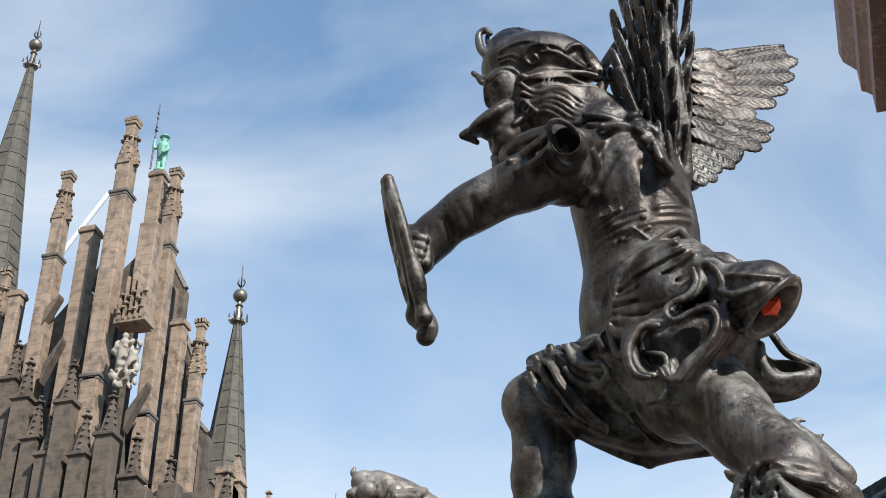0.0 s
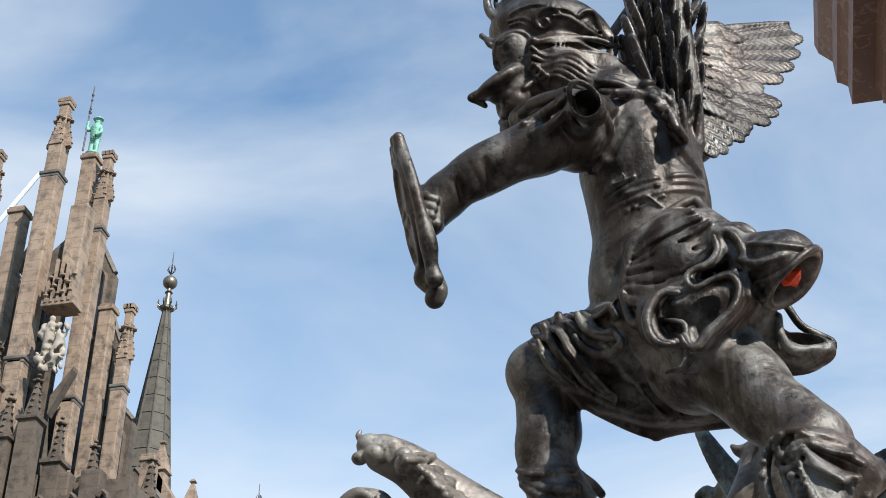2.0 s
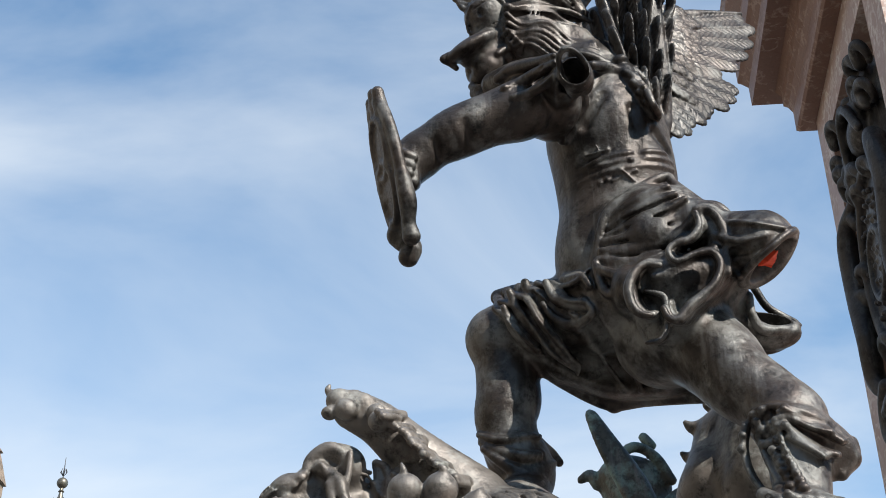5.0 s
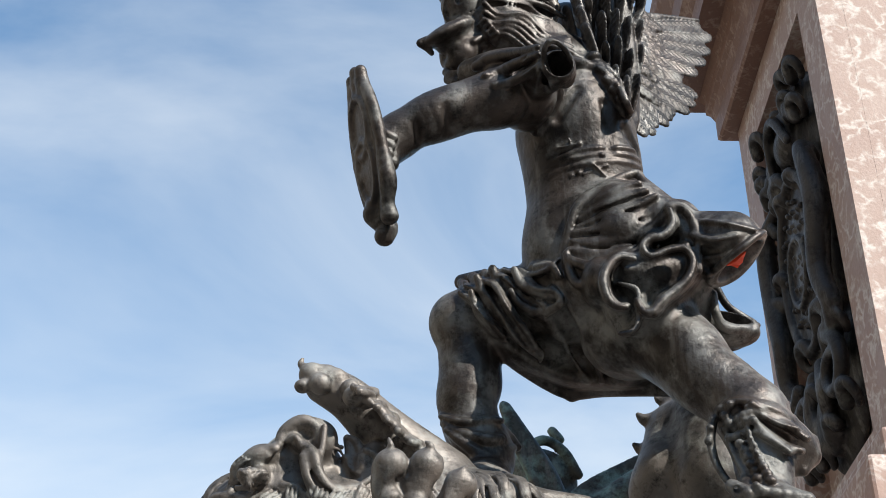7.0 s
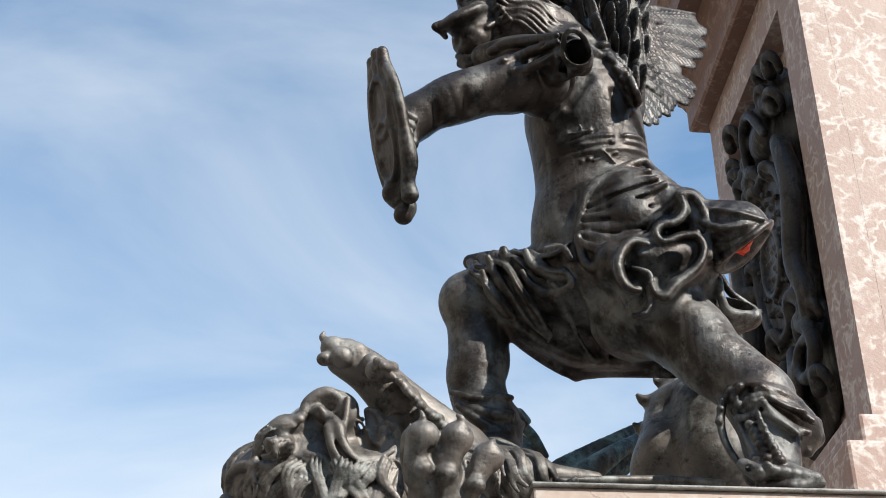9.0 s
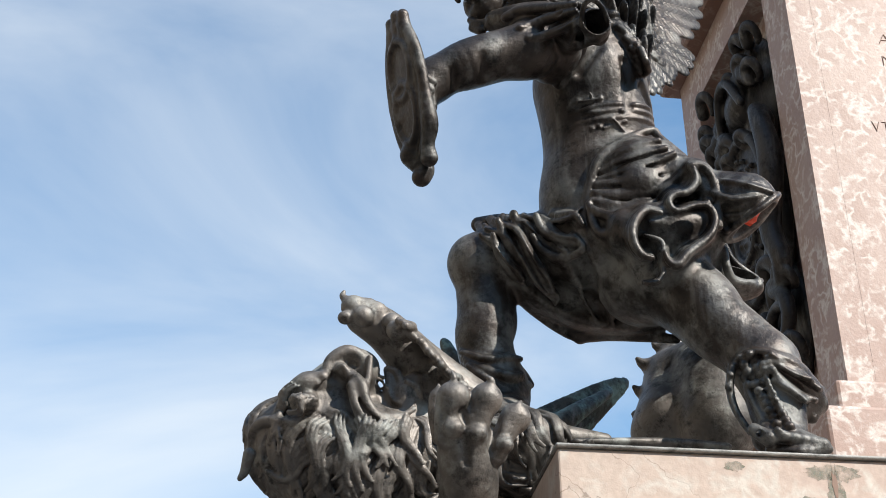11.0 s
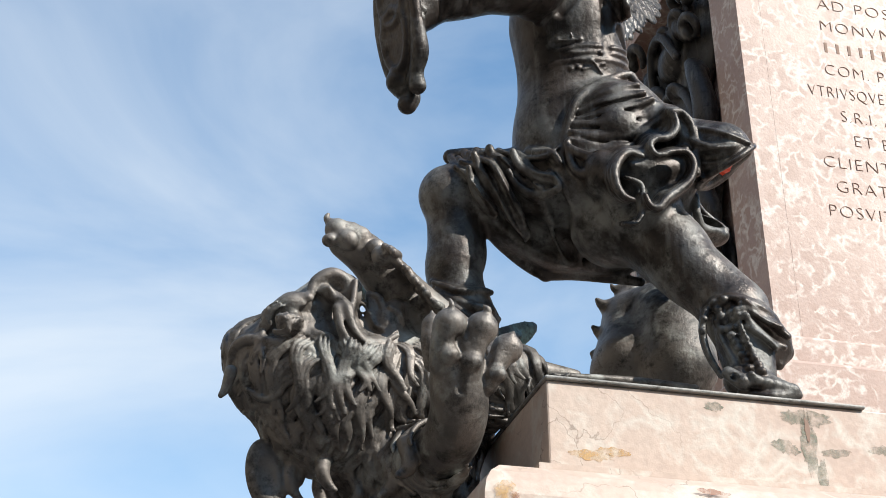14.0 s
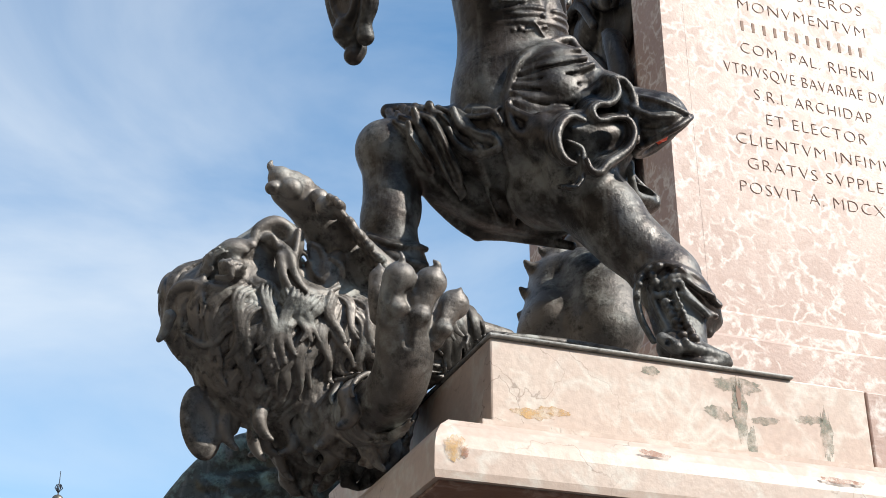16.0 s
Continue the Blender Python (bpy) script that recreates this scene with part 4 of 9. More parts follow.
S.rope([(-0.801, -1.049, 3.848), (-0.774, -1.05, 3.852), (-0.746, -1.054, 3.853), (-0.721, -1.05, 3.839), (-0.698, -1.042, 3.817), (-0.672, -1.04, 3.804), (-0.645, -1.047, 3.805), (-0.618, -1.05, 3.805), (-0.594, -1.043, 3.794)], [0.0076, 0.0086, 0.0086, 0.0084, 0.0089, 0.0084, 0.0078, 0.0073, 0.0068], 0.002)
S.rope([(-0.802, -1.046, 3.841), (-0.775, -1.048, 3.844), (-0.747, -1.053, 3.844), (-0.722, -1.05, 3.829), (-0.698, -1.043, 3.806), (-0.672, -1.044, 3.791), (-0.644, -1.052, 3.792), (-0.618, -1.055, 3.792), (-0.594, -1.049, 3.781)], [0.0044, 0.0044, 0.0044, 0.0044, 0.0044, 0.0044, 0.0044, 0.0043, 0.0043], 0.002, True)
S.rope([(-0.8, -1.043, 3.839), (-0.772, -1.047, 3.845), (-0.746, -1.048, 3.84), (-0.721, -1.042, 3.822), (-0.697, -1.036, 3.802), (-0.67, -1.04, 3.795), (-0.642, -1.049, 3.796), (-0.616, -1.053, 3.79), (-0.592, -1.045, 3.774)], [0.0076, 0.0086, 0.0086, 0.0084, 0.0089, 0.0084, 0.0078, 0.0073, 0.0068], 0.002)
S.rope([(-0.801, -1.04, 3.832), (-0.773, -1.045, 3.837), (-0.746, -1.049, 3.83), (-0.721, -1.043, 3.811), (-0.697, -1.037, 3.792), (-0.67, -1.042, 3.784), (-0.642, -1.052, 3.784), (-0.616, -1.054, 3.78), (-0.593, -1.047, 3.763)], [0.0044, 0.0044, 0.0044, 0.0044, 0.0044, 0.0044, 0.0043, 0.0043, 0.0043], 0.002, True)
S.rope([(-0.809, -1.069, 3.884), (-0.805, -1.066, 3.872), (-0.815, -1.061, 3.863), (-0.808, -1.055, 3.856)], [0.0049, 0.0055, 0.0048, 0.0028], 0.002)
S.rope([(-0.799, -1.074, 3.867), (-0.796, -1.065, 3.86), (-0.806, -1.06, 3.851), (-0.799, -1.055, 3.844)], [0.0048, 0.0055, 0.0048, 0.0028], 0.002)
S.rope([(-0.791, -1.068, 3.859), (-0.787, -1.06, 3.85), (-0.797, -1.058, 3.841), (-0.79, -1.052, 3.833)], [0.0048, 0.0055, 0.0048, 0.0028], 0.002)
S.rope([(-0.782, -1.065, 3.849), (-0.779, -1.057, 3.841), (-0.789, -1.05, 3.834), (-0.783, -1.038, 3.832)], [0.0048, 0.0055, 0.0048, 0.0028], 0.002)
S.rope([(-0.774, -1.057, 3.843), (-0.771, -1.046, 3.838), (-0.782, -1.038, 3.831), (-0.776, -1.029, 3.826)], [0.0048, 0.0055, 0.0048, 0.0028], 0.002)
# drape round neck and shoulder, with an open sleeve fold
S.rope([(-0.84, -1.05, 3.726), (-0.785, -1.11, 3.701), (-0.727, -1.13, 3.69), (-0.671, -1.11, 3.685), (-0.63, -1.04, 3.728)], [0.030, 0.032, 0.034, 0.034, 0.027], 0.015)
S.rope([(-0.717, -1.12, 3.661), (-0.705, -1.09, 3.628), (-0.714, -1.05, 3.609)], [0.055, 0.063, 0.048], 0.015)
S.rope([(-0.691, -1.05, 3.67), (-0.686, -1.02, 3.641)], [0.059, 0.043], 0.015)
S.limb((-0.70, -1.13, 3.635), (-0.662, -1.275, 3.552), 0.048, 0.040, 0.012)
S.limb((-0.650, -1.35, 3.525), (-0.676, -1.22, 3.580), 0.034, 0.022, 0.004, True)
S.rope([(-0.660 - 0.032 * math.cos(a * 0.5236) - 0.010 * math.sin(a * 0.5236), -1.286 - 0.034 * math.cos(a * 0.5236) + 0.028 * math.sin(a * 0.5236), 3.556 + 0.016 * math.cos(a * 0.5236) - 0.020 * math.sin(a * 0.5236)) for a in range(13)], 0.0065, 0.004)
S.rope([(-0.829, -1.111, 3.691), (-0.795, -1.138, 3.694), (-0.748, -1.196, 3.66), (-0.703, -1.284, 3.603)], [0.012, 0.0138, 0.0116, 0.0075], 0.004)
S.rope([(-0.812, -1.188, 3.599), (-0.782, -1.18, 3.617), (-0.741, -1.209, 3.62), (-0.702, -1.28, 3.587)], [0.0115, 0.0135, 0.0134, 0.0075], 0.004)
S.rope([(-0.793, -1.191, 3.571), (-0.754, -1.199, 3.576), (-0.714, -1.242, 3.571), (-0.689, -1.286, 3.561)], [0.0096, 0.0114, 0.0113, 0.0074], 0.004)
S.rope([(-0.806, -1.196, 3.608), (-0.769, -1.214, 3.609), (-0.724, -1.25, 3.605)], [0.0038, 0.0051, 0.0038], 0.003, True)
S.rope([(-0.785, -1.206, 3.571), (-0.743, -1.229, 3.573), (-0.706, -1.265, 3.574)], [0.0038, 0.005, 0.0037], 0.003, True)
S.rope([(-0.688, -1.269, 3.534), (-0.684, -1.196, 3.547), (-0.685, -1.119, 3.555)], [0.0111, 0.0126, 0.0103], 0.01, True)
S.rope([(-0.641, -1.09, 3.667), (-0.635, -1.061, 3.642), (-0.65, -1.038, 3.613), (-0.671, -1.013, 3.591), (-0.691, -1.014, 3.578), (-0.69, -1.057, 3.577)], [0.0119, 0.0139, 0.0139, 0.0119, 0.0099, 0.0098], 0.004)
S.rope([(-0.641, -1.219, 3.553), (-0.649, -1.136, 3.575), (-0.671, -1.081, 3.571)], [0.0075, 0.0077, 0.0065], 0.004, True)
S.rope([(-0.655, -1.058, 3.801), (-0.609, -1.053, 3.789), (-0.572, -1.036, 3.78), (-0.539, -1.025, 3.798)], [0.0082, 0.0102, 0.0082, 0.0082], 0.004)
S.rope([(-0.648, -1.054, 3.772), (-0.604, -1.052, 3.758), (-0.566, -1.046, 3.743)], [0.0081, 0.0081, 0.0061], 0.006)
S.blob((-0.541, -1.037, 3.786), (0.0177, 0.0177, 0.0123), (1, 0, 0), (0, 0, 1), 0.004)
S.rope([(-0.533, -1.035, 3.755), (-0.525, -1.036, 3.721), (-0.508, -1.038, 3.687), (-0.495, -1.031, 3.651), (-0.488, -1.027, 3.629)], [0.0162, 0.0181, 0.02, 0.0199, 0.0119], 0.004)
S.rope([(-0.534, -1.053, 3.738), (-0.519, -1.054, 3.72), (-0.513, -1.053, 3.697)], [0.0081, 0.01, 0.006], 0.002)
S.rope([(-0.521, -1.059, 3.702), (-0.506, -1.057, 3.687), (-0.501, -1.052, 3.667)], [0.008, 0.01, 0.006], 0.002)
S.rope([(-0.509, -1.058, 3.672), (-0.495, -1.054, 3.659), (-0.49, -1.046, 3.641)], [0.0079, 0.0099, 0.0059], 0.002)
S.rope([(-0.497, -1.052, 3.646), (-0.484, -1.043, 3.637), (-0.479, -1.029, 3.623)], [0.0079, 0.0099, 0.0059], 0.002)
# muscle of the bare back and shoulder
S.rope([(-0.612, -1.094, 3.729), (-0.572, -1.051, 3.758), (-0.537, -1.04, 3.742)], [0.011, 0.011, 0.009], 0.012)
S.rope([(-0.639, -1.042, 3.6), (-0.615, -1.059, 3.632), (-0.591, -1.066, 3.668)], [0.011, 0.011, 0.009], 0.016, True)
S.rope([(-0.478, -1.019, 3.584), (-0.457, -0.997, 3.563), (-0.436, -0.969, 3.549)], [0.011, 0.012, 0.011], 0.016, True)
S.rope([(-0.527, -1.053, 3.634), (-0.519, -1.049, 3.571), (-0.522, -1.042, 3.513)], [0.008, 0.009, 0.008], 0.02, True)
# shoulder strap with a brooch and tufts
S.rope([(-0.57, -1, 3.826), (-0.535, -1.03, 3.761), (-0.517, -1.04, 3.707)], [0.019, 0.016, 0.013], 0.01)
S.blob((-0.548, -1.037, 3.781), (0.016, 0.016, 0.014), (1, 0, 0), (0, 0, 1), 0.006)
S.rope([(-0.535, -1.02, 3.785), (-0.507, -1.02, 3.757), (-0.482, -1, 3.721), (-0.48, -1, 3.671)], [0.012, 0.012, 0.014, 0.015], 0.01)
S.rope([(-0.512, -1.048, 3.733), (-0.504, -1.025, 3.715), (-0.5, -1.036, 3.677)], [0.008, 0.009, 0.007], 0.004)
S.rope([(-0.508, -1.05, 3.718), (-0.497, -1.043, 3.687), (-0.494, -1.035, 3.666)], [0.008, 0.009, 0.007], 0.004)
S.rope([(-0.502, -1.06, 3.695), (-0.491, -1.049, 3.668), (-0.489, -1.029, 3.66)], [0.008, 0.009, 0.007], 0.004)
S.rope([(-0.498, -1.067, 3.677), (-0.485, -1.051, 3.653), (-0.483, -1.031, 3.647)], [0.008, 0.009, 0.007], 0.004)
S.rope([(-0.493, -1.071, 3.66), (-0.48, -1.047, 3.641), (-0.479, -1.023, 3.642)], [0.008, 0.009, 0.007], 0.004)
S.rope([(-0.489, -1.072, 3.645), (-0.475, -1.044, 3.63), (-0.473, -1.017, 3.636)], [0.008, 0.009, 0.007], 0.004)
S.rope([(-0.485, -1.073, 3.63), (-0.47, -1.041, 3.618), (-0.468, -1.012, 3.629)], [0.008, 0.009, 0.007], 0.004)
S.rope([(-0.492, -1.079, 3.653), (-0.484, -1.082, 3.617), (-0.47, -1.055, 3.608)], [0.009, 0.009, 0.008], 0.004)
# sash, loops and flying skirt
S.blob((-0.538, -0.93, 3.335), (0.103, 0.097, 0.123), (1, 0, 0), (0, 0, 1), 0.03)
S.blob((-0.551, -0.92, 3.19), (0.133, 0.112, 0.117), (1, 0, 0), (0, 0, 1), 0.03)
S.blob((-0.502, -1.02, 3.29), (0.083, 0.063, 0.065), (1, 0, 0), (0, 0, 1), 0.03)
S.blob((-0.483, -1.075, 3.134), (0.065, 0.07, 0.077), (1, 0, 0), (0, 0, 1), 0.03)
S.blob((-0.572, -1.06, 3.142), (0.039, 0.055, 0.056), (1, 0, 0), (0, 0, 1), 0.02)
S.blob((-0.488, -1.03, 3.363), (0.081, 0.051, 0.056), (1, 0, 0), (0, 0, 1), 0.03)
S.rope([(-0.573, -0.99, 3.354), (-0.505, -0.99, 3.373), (-0.438, -0.99, 3.376)], [0.0527, 0.0637, 0.0453], 0.03)
S.rope([(-0.582, -1, 3.24), (-0.531, -1, 3.227)], [0.049, 0.0465], 0.03)
S.rope([(-0.516, -1.03, 3.164), (-0.481, -1.03, 3.122), (-0.417, -1.03, 3.131)], [0.0483, 0.0531, 0.0483], 0.03)
S.rope([(-0.367, -1.03, 3.314), (-0.355, -1.03, 3.23), (-0.369, -1.03, 3.163)], [0.0341, 0.0389, 0.0333], 0.03)
S.rope([(-0.653, -1, 3.219), (-0.635, -1.012, 3.253), (-0.624, -1.026, 3.305), (-0.603, -1.035, 3.357), (-0.554, -1.033, 3.402), (-0.497, -1.028, 3.441), (-0.463, -1.024, 3.454), (-0.452, -1.029, 3.432), (-0.427, -1.043, 3.392), (-0.394, -1.047, 3.35)], [0.0079, 0.01, 0.01, 0.0101, 0.0112, 0.0114, 0.0104, 0.0103, 0.0102, 0.0102], 0.006)
S.rope([(-0.471, -1.078, 3.388), (-0.517, -1.068, 3.376), (-0.563, -1.054, 3.359), (-0.595, -1.036, 3.338)], [0.0081, 0.0101, 0.0101, 0.006], 0.006)
S.rope([(-0.458, -1.082, 3.366), (-0.504, -1.07, 3.351), (-0.552, -1.057, 3.339), (-0.601, -1.033, 3.322)], [0.0081, 0.0111, 0.011, 0.006], 0.006)
S.rope([(-0.438, -1.08, 3.353), (-0.482, -1.07, 3.33), (-0.538, -1.057, 3.314), (-0.607, -1.031, 3.301)], [0.0081, 0.012, 0.012, 0.007], 0.006)
S.rope([(-0.418, -1.069, 3.346), (-0.462, -1.063, 3.308), (-0.522, -1.058, 3.284), (-0.574, -1.045, 3.281), (-0.615, -1.029, 3.287)], [0.0081, 0.012, 0.0129, 0.0119, 0.008], 0.006)
S.rope([(-0.417, -1.094, 3.299), (-0.454, -1.073, 3.271), (-0.509, -1.056, 3.252), (-0.568, -1.044, 3.252), (-0.622, -1.033, 3.262)], [0.008, 0.0119, 0.0139, 0.0119, 0.0079], 0.006)
S.rope([(-0.464, -1.06, 3.24), (-0.515, -1.049, 3.226), (-0.569, -1.04, 3.224), (-0.629, -1.033, 3.241)], [0.0079, 0.0138, 0.0138, 0.0079], 0.006)
S.rope([(-0.54, -1.105, 3.161), (-0.571, -1.083, 3.165), (-0.605, -1.054, 3.19), (-0.633, -1.036, 3.218)], [0.0077, 0.0116, 0.0117, 0.0079], 0.006)
S.rope([(-0.637, -1.033, 3.232), (-0.631, -1.03, 3.189), (-0.614, -1.045, 3.145), (-0.581, -1.082, 3.13), (-0.558, -1.108, 3.132)], [0.0079, 0.0098, 0.0117, 0.0115, 0.0077], 0.006)
S.rope([(-0.473, -1.085, 3.351), (-0.523, -1.07, 3.338), (-0.573, -1.053, 3.325)], [0.0026, 0.0045, 0.0026], 0.005, True)
S.rope([(-0.457, -1.085, 3.327), (-0.51, -1.072, 3.312), (-0.567, -1.056, 3.299)], [0.0026, 0.0045, 0.0026], 0.005, True)
S.rope([(-0.44, -1.084, 3.31), (-0.491, -1.071, 3.286), (-0.551, -1.056, 3.272), (-0.596, -1.045, 3.271)], [0.0026, 0.0039, 0.0038, 0.0026], 0.005, True)
S.rope([(-0.452, -1.07, 3.255), (-0.507, -1.055, 3.236), (-0.563, -1.049, 3.234), (-0.608, -1.046, 3.243)], [0.0026, 0.0038, 0.0038, 0.0025], 0.005, True)
S.rope([(-0.524, -1.116, 3.169), (-0.572, -1.091, 3.174), (-0.618, -1.072, 3.196)], [0.0025, 0.0044, 0.0025], 0.005, True)
S.rope([(-0.495, -1.105, 3.141), (-0.458, -1.105, 3.132), (-0.413, -1.105, 3.144), (-0.384, -1.105, 3.167)], [0.0373, 0.0423, 0.0425, 0.0327], 0.03)
S.rope([(-0.4, -1.135, 3.257), (-0.389, -1.135, 3.213), (-0.379, -1.135, 3.163)], [0.019, 0.0189, 0.0162], 0.012)
S.rope([(-0.355, -1.03, 3.238), (-0.348, -1.03, 3.178), (-0.369, -1.03, 3.126)], [0.0312, 0.0335, 0.0281], 0.02)
S.rope([(-0.531, -1.06, 3.073), (-0.511, -1.06, 3.039)], [0.0323, 0.0247], 0.02)
S.rope([(-0.427, -1.16, 3.269), (-0.404, -1.16, 3.27), (-0.384, -1.16, 3.247), (-0.376, -1.16, 3.203), (-0.374, -1.16, 3.155), (-0.376, -1.16, 3.112)], [0.0079, 0.0091, 0.009, 0.0079, 0.0067, 0.0055], 0.004)
S.rope([(-0.418, -1.127, 3.292), (-0.395, -1.127, 3.293), (-0.374, -1.127, 3.27), (-0.366, -1.127, 3.225), (-0.363, -1.127, 3.177), (-0.366, -1.127, 3.133)], [0.01, 0.0114, 0.0114, 0.0099, 0.0084, 0.007], 0.014)
S.rope([(-0.408, -1.093, 3.315), (-0.385, -1.093, 3.316), (-0.364, -1.093, 3.292), (-0.356, -1.093, 3.247), (-0.353, -1.093, 3.198), (-0.355, -1.093, 3.154)], [0.0121, 0.0139, 0.0138, 0.012, 0.0102, 0.0085], 0.014)
S.rope([(-0.399, -1.06, 3.337), (-0.375, -1.06, 3.339), (-0.354, -1.06, 3.315), (-0.346, -1.06, 3.269), (-0.343, -1.06, 3.219), (-0.345, -1.06, 3.175)], [0.0143, 0.0163, 0.0163, 0.0142, 0.012, 0.01], 0.014)
S.rope([(-0.431, -1.18, 3.249), (-0.427, -1.18, 3.217), (-0.447, -1.18, 3.187), (-0.482, -1.18, 3.175), (-0.495, -1.18, 3.155), (-0.479, -1.18, 3.134), (-0.438, -1.18, 3.15), (-0.406, -1.18, 3.151), (-0.394, -1.18, 3.12), (-0.408, -1.18, 3.08), (-0.438, -1.18, 3.049), (-0.467, -1.18, 3.025), (-0.486, -1.18, 3), (-0.507, -1.18, 3.002), (-0.517, -1.18, 3.026)], [0.0067, 0.0073, 0.0078, 0.0072, 0.0071, 0.0066, 0.0072, 0.0077, 0.0083, 0.0093, 0.0103, 0.0108, 0.0096, 0.0075, 0.0064], 0.004)
S.rope([(-0.424, -1.154, 3.267), (-0.419, -1.154, 3.234), (-0.44, -1.154, 3.204), (-0.475, -1.154, 3.192), (-0.488, -1.154, 3.171), (-0.472, -1.154, 3.151), (-0.431, -1.154, 3.167), (-0.398, -1.154, 3.168), (-0.387, -1.154, 3.137), (-0.401, -1.154, 3.096), (-0.431, -1.154, 3.064), (-0.46, -1.154, 3.041), (-0.479, -1.154, 3.015), (-0.501, -1.154, 3.017), (-0.51, -1.154, 3.042)], [0.0085, 0.0091, 0.0098, 0.009, 0.009, 0.0083, 0.009, 0.0097, 0.0104, 0.0117, 0.0129, 0.0135, 0.0121, 0.0094, 0.0081], 0.014)
S.rope([(-0.416, -1.128, 3.285), (-0.412, -1.128, 3.252), (-0.432, -1.128, 3.221), (-0.468, -1.128, 3.209), (-0.482, -1.128, 3.188), (-0.465, -1.128, 3.167), (-0.423, -1.128, 3.183), (-0.391, -1.128, 3.185), (-0.379, -1.128, 3.153), (-0.393, -1.128, 3.113), (-0.423, -1.128, 3.08), (-0.453, -1.128, 3.056), (-0.472, -1.128, 3.031), (-0.494, -1.128, 3.033), (-0.504, -1.128, 3.057)], [0.0102, 0.011, 0.0118, 0.0109, 0.0109, 0.01, 0.0109, 0.0118, 0.0125, 0.0141, 0.0156, 0.0164, 0.0147, 0.0114, 0.0098], 0.014)
S.rope([(-0.409, -1.102, 3.303), (-0.404, -1.102, 3.269), (-0.425, -1.102, 3.238), (-0.462, -1.102, 3.226), (-0.475, -1.102, 3.205), (-0.458, -1.102, 3.184), (-0.416, -1.102, 3.2), (-0.383, -1.102, 3.202), (-0.371, -1.102, 3.17), (-0.385, -1.102, 3.129), (-0.416, -1.102, 3.096), (-0.446, -1.102, 3.072), (-0.465, -1.102, 3.046), (-0.487, -1.102, 3.048), (-0.497, -1.102, 3.073)], [0.012, 0.013, 0.0139, 0.0128, 0.0128, 0.0117, 0.0128, 0.0138, 0.0147, 0.0166, 0.0184, 0.0193, 0.0172, 0.0134, 0.0115], 0.014)
S.rope([(-0.401, -1.076, 3.32), (-0.397, -1.076, 3.287), (-0.418, -1.076, 3.256), (-0.455, -1.076, 3.243), (-0.468, -1.076, 3.222), (-0.451, -1.076, 3.2), (-0.408, -1.076, 3.217), (-0.375, -1.076, 3.218), (-0.363, -1.076, 3.186), (-0.378, -1.076, 3.145), (-0.409, -1.076, 3.112), (-0.438, -1.076, 3.088), (-0.458, -1.076, 3.061), (-0.48, -1.076, 3.063), (-0.491, -1.076, 3.088)], [0.0139, 0.0149, 0.016, 0.0148, 0.0147, 0.0135, 0.0147, 0.0159, 0.017, 0.0191, 0.0212, 0.0222, 0.0199, 0.0154, 0.0133], 0.014)
S.rope([(-0.394, -1.05, 3.338), (-0.389, -1.05, 3.304), (-0.41, -1.05, 3.273), (-0.448, -1.05, 3.261), (-0.461, -1.05, 3.239), (-0.444, -1.05, 3.217), (-0.401, -1.05, 3.234), (-0.367, -1.05, 3.235), (-0.355, -1.05, 3.203), (-0.37, -1.05, 3.161), (-0.401, -1.05, 3.127), (-0.431, -1.05, 3.103), (-0.451, -1.05, 3.076), (-0.474, -1.05, 3.078), (-0.484, -1.05, 3.104)], [0.0157, 0.0169, 0.0181, 0.0168, 0.0167, 0.0154, 0.0167, 0.0181, 0.0193, 0.0217, 0.0241, 0.0252, 0.0225, 0.0175, 0.015], 0.014)
S.rope([(-0.513, -1.17, 3.133), (-0.542, -1.17, 3.137), (-0.566, -1.17, 3.117), (-0.581, -1.17, 3.082), (-0.577, -1.17, 3.043), (-0.561, -1.17, 3.021), (-0.542, -1.17, 3.017)], [0.0066, 0.0088, 0.0104, 0.0108, 0.0102, 0.0086, 0.0064], 0.004)
S.rope([(-0.506, -1.14, 3.152), (-0.535, -1.14, 3.157), (-0.559, -1.14, 3.135), (-0.574, -1.14, 3.101), (-0.57, -1.14, 3.062), (-0.554, -1.14, 3.039), (-0.535, -1.14, 3.035)], [0.0083, 0.011, 0.013, 0.0136, 0.0129, 0.0108, 0.0081], 0.014)
S.rope([(-0.498, -1.11, 3.171), (-0.528, -1.11, 3.176), (-0.552, -1.11, 3.154), (-0.567, -1.11, 3.119), (-0.564, -1.11, 3.08), (-0.547, -1.11, 3.056), (-0.528, -1.11, 3.053)], [0.01, 0.0134, 0.0158, 0.0165, 0.0156, 0.0131, 0.0098], 0.014)
S.rope([(-0.491, -1.08, 3.19), (-0.52, -1.08, 3.195), (-0.545, -1.08, 3.173), (-0.56, -1.08, 3.138), (-0.557, -1.08, 3.098), (-0.54, -1.08, 3.074), (-0.52, -1.08, 3.071)], [0.0118, 0.0157, 0.0186, 0.0194, 0.0183, 0.0154, 0.0116], 0.014)
S.rope([(-0.483, -1.05, 3.209), (-0.513, -1.05, 3.214), (-0.538, -1.05, 3.192), (-0.553, -1.05, 3.156), (-0.55, -1.05, 3.116), (-0.533, -1.05, 3.092), (-0.513, -1.05, 3.088)], [0.0136, 0.0181, 0.0214, 0.0224, 0.0212, 0.0178, 0.0133], 0.014)
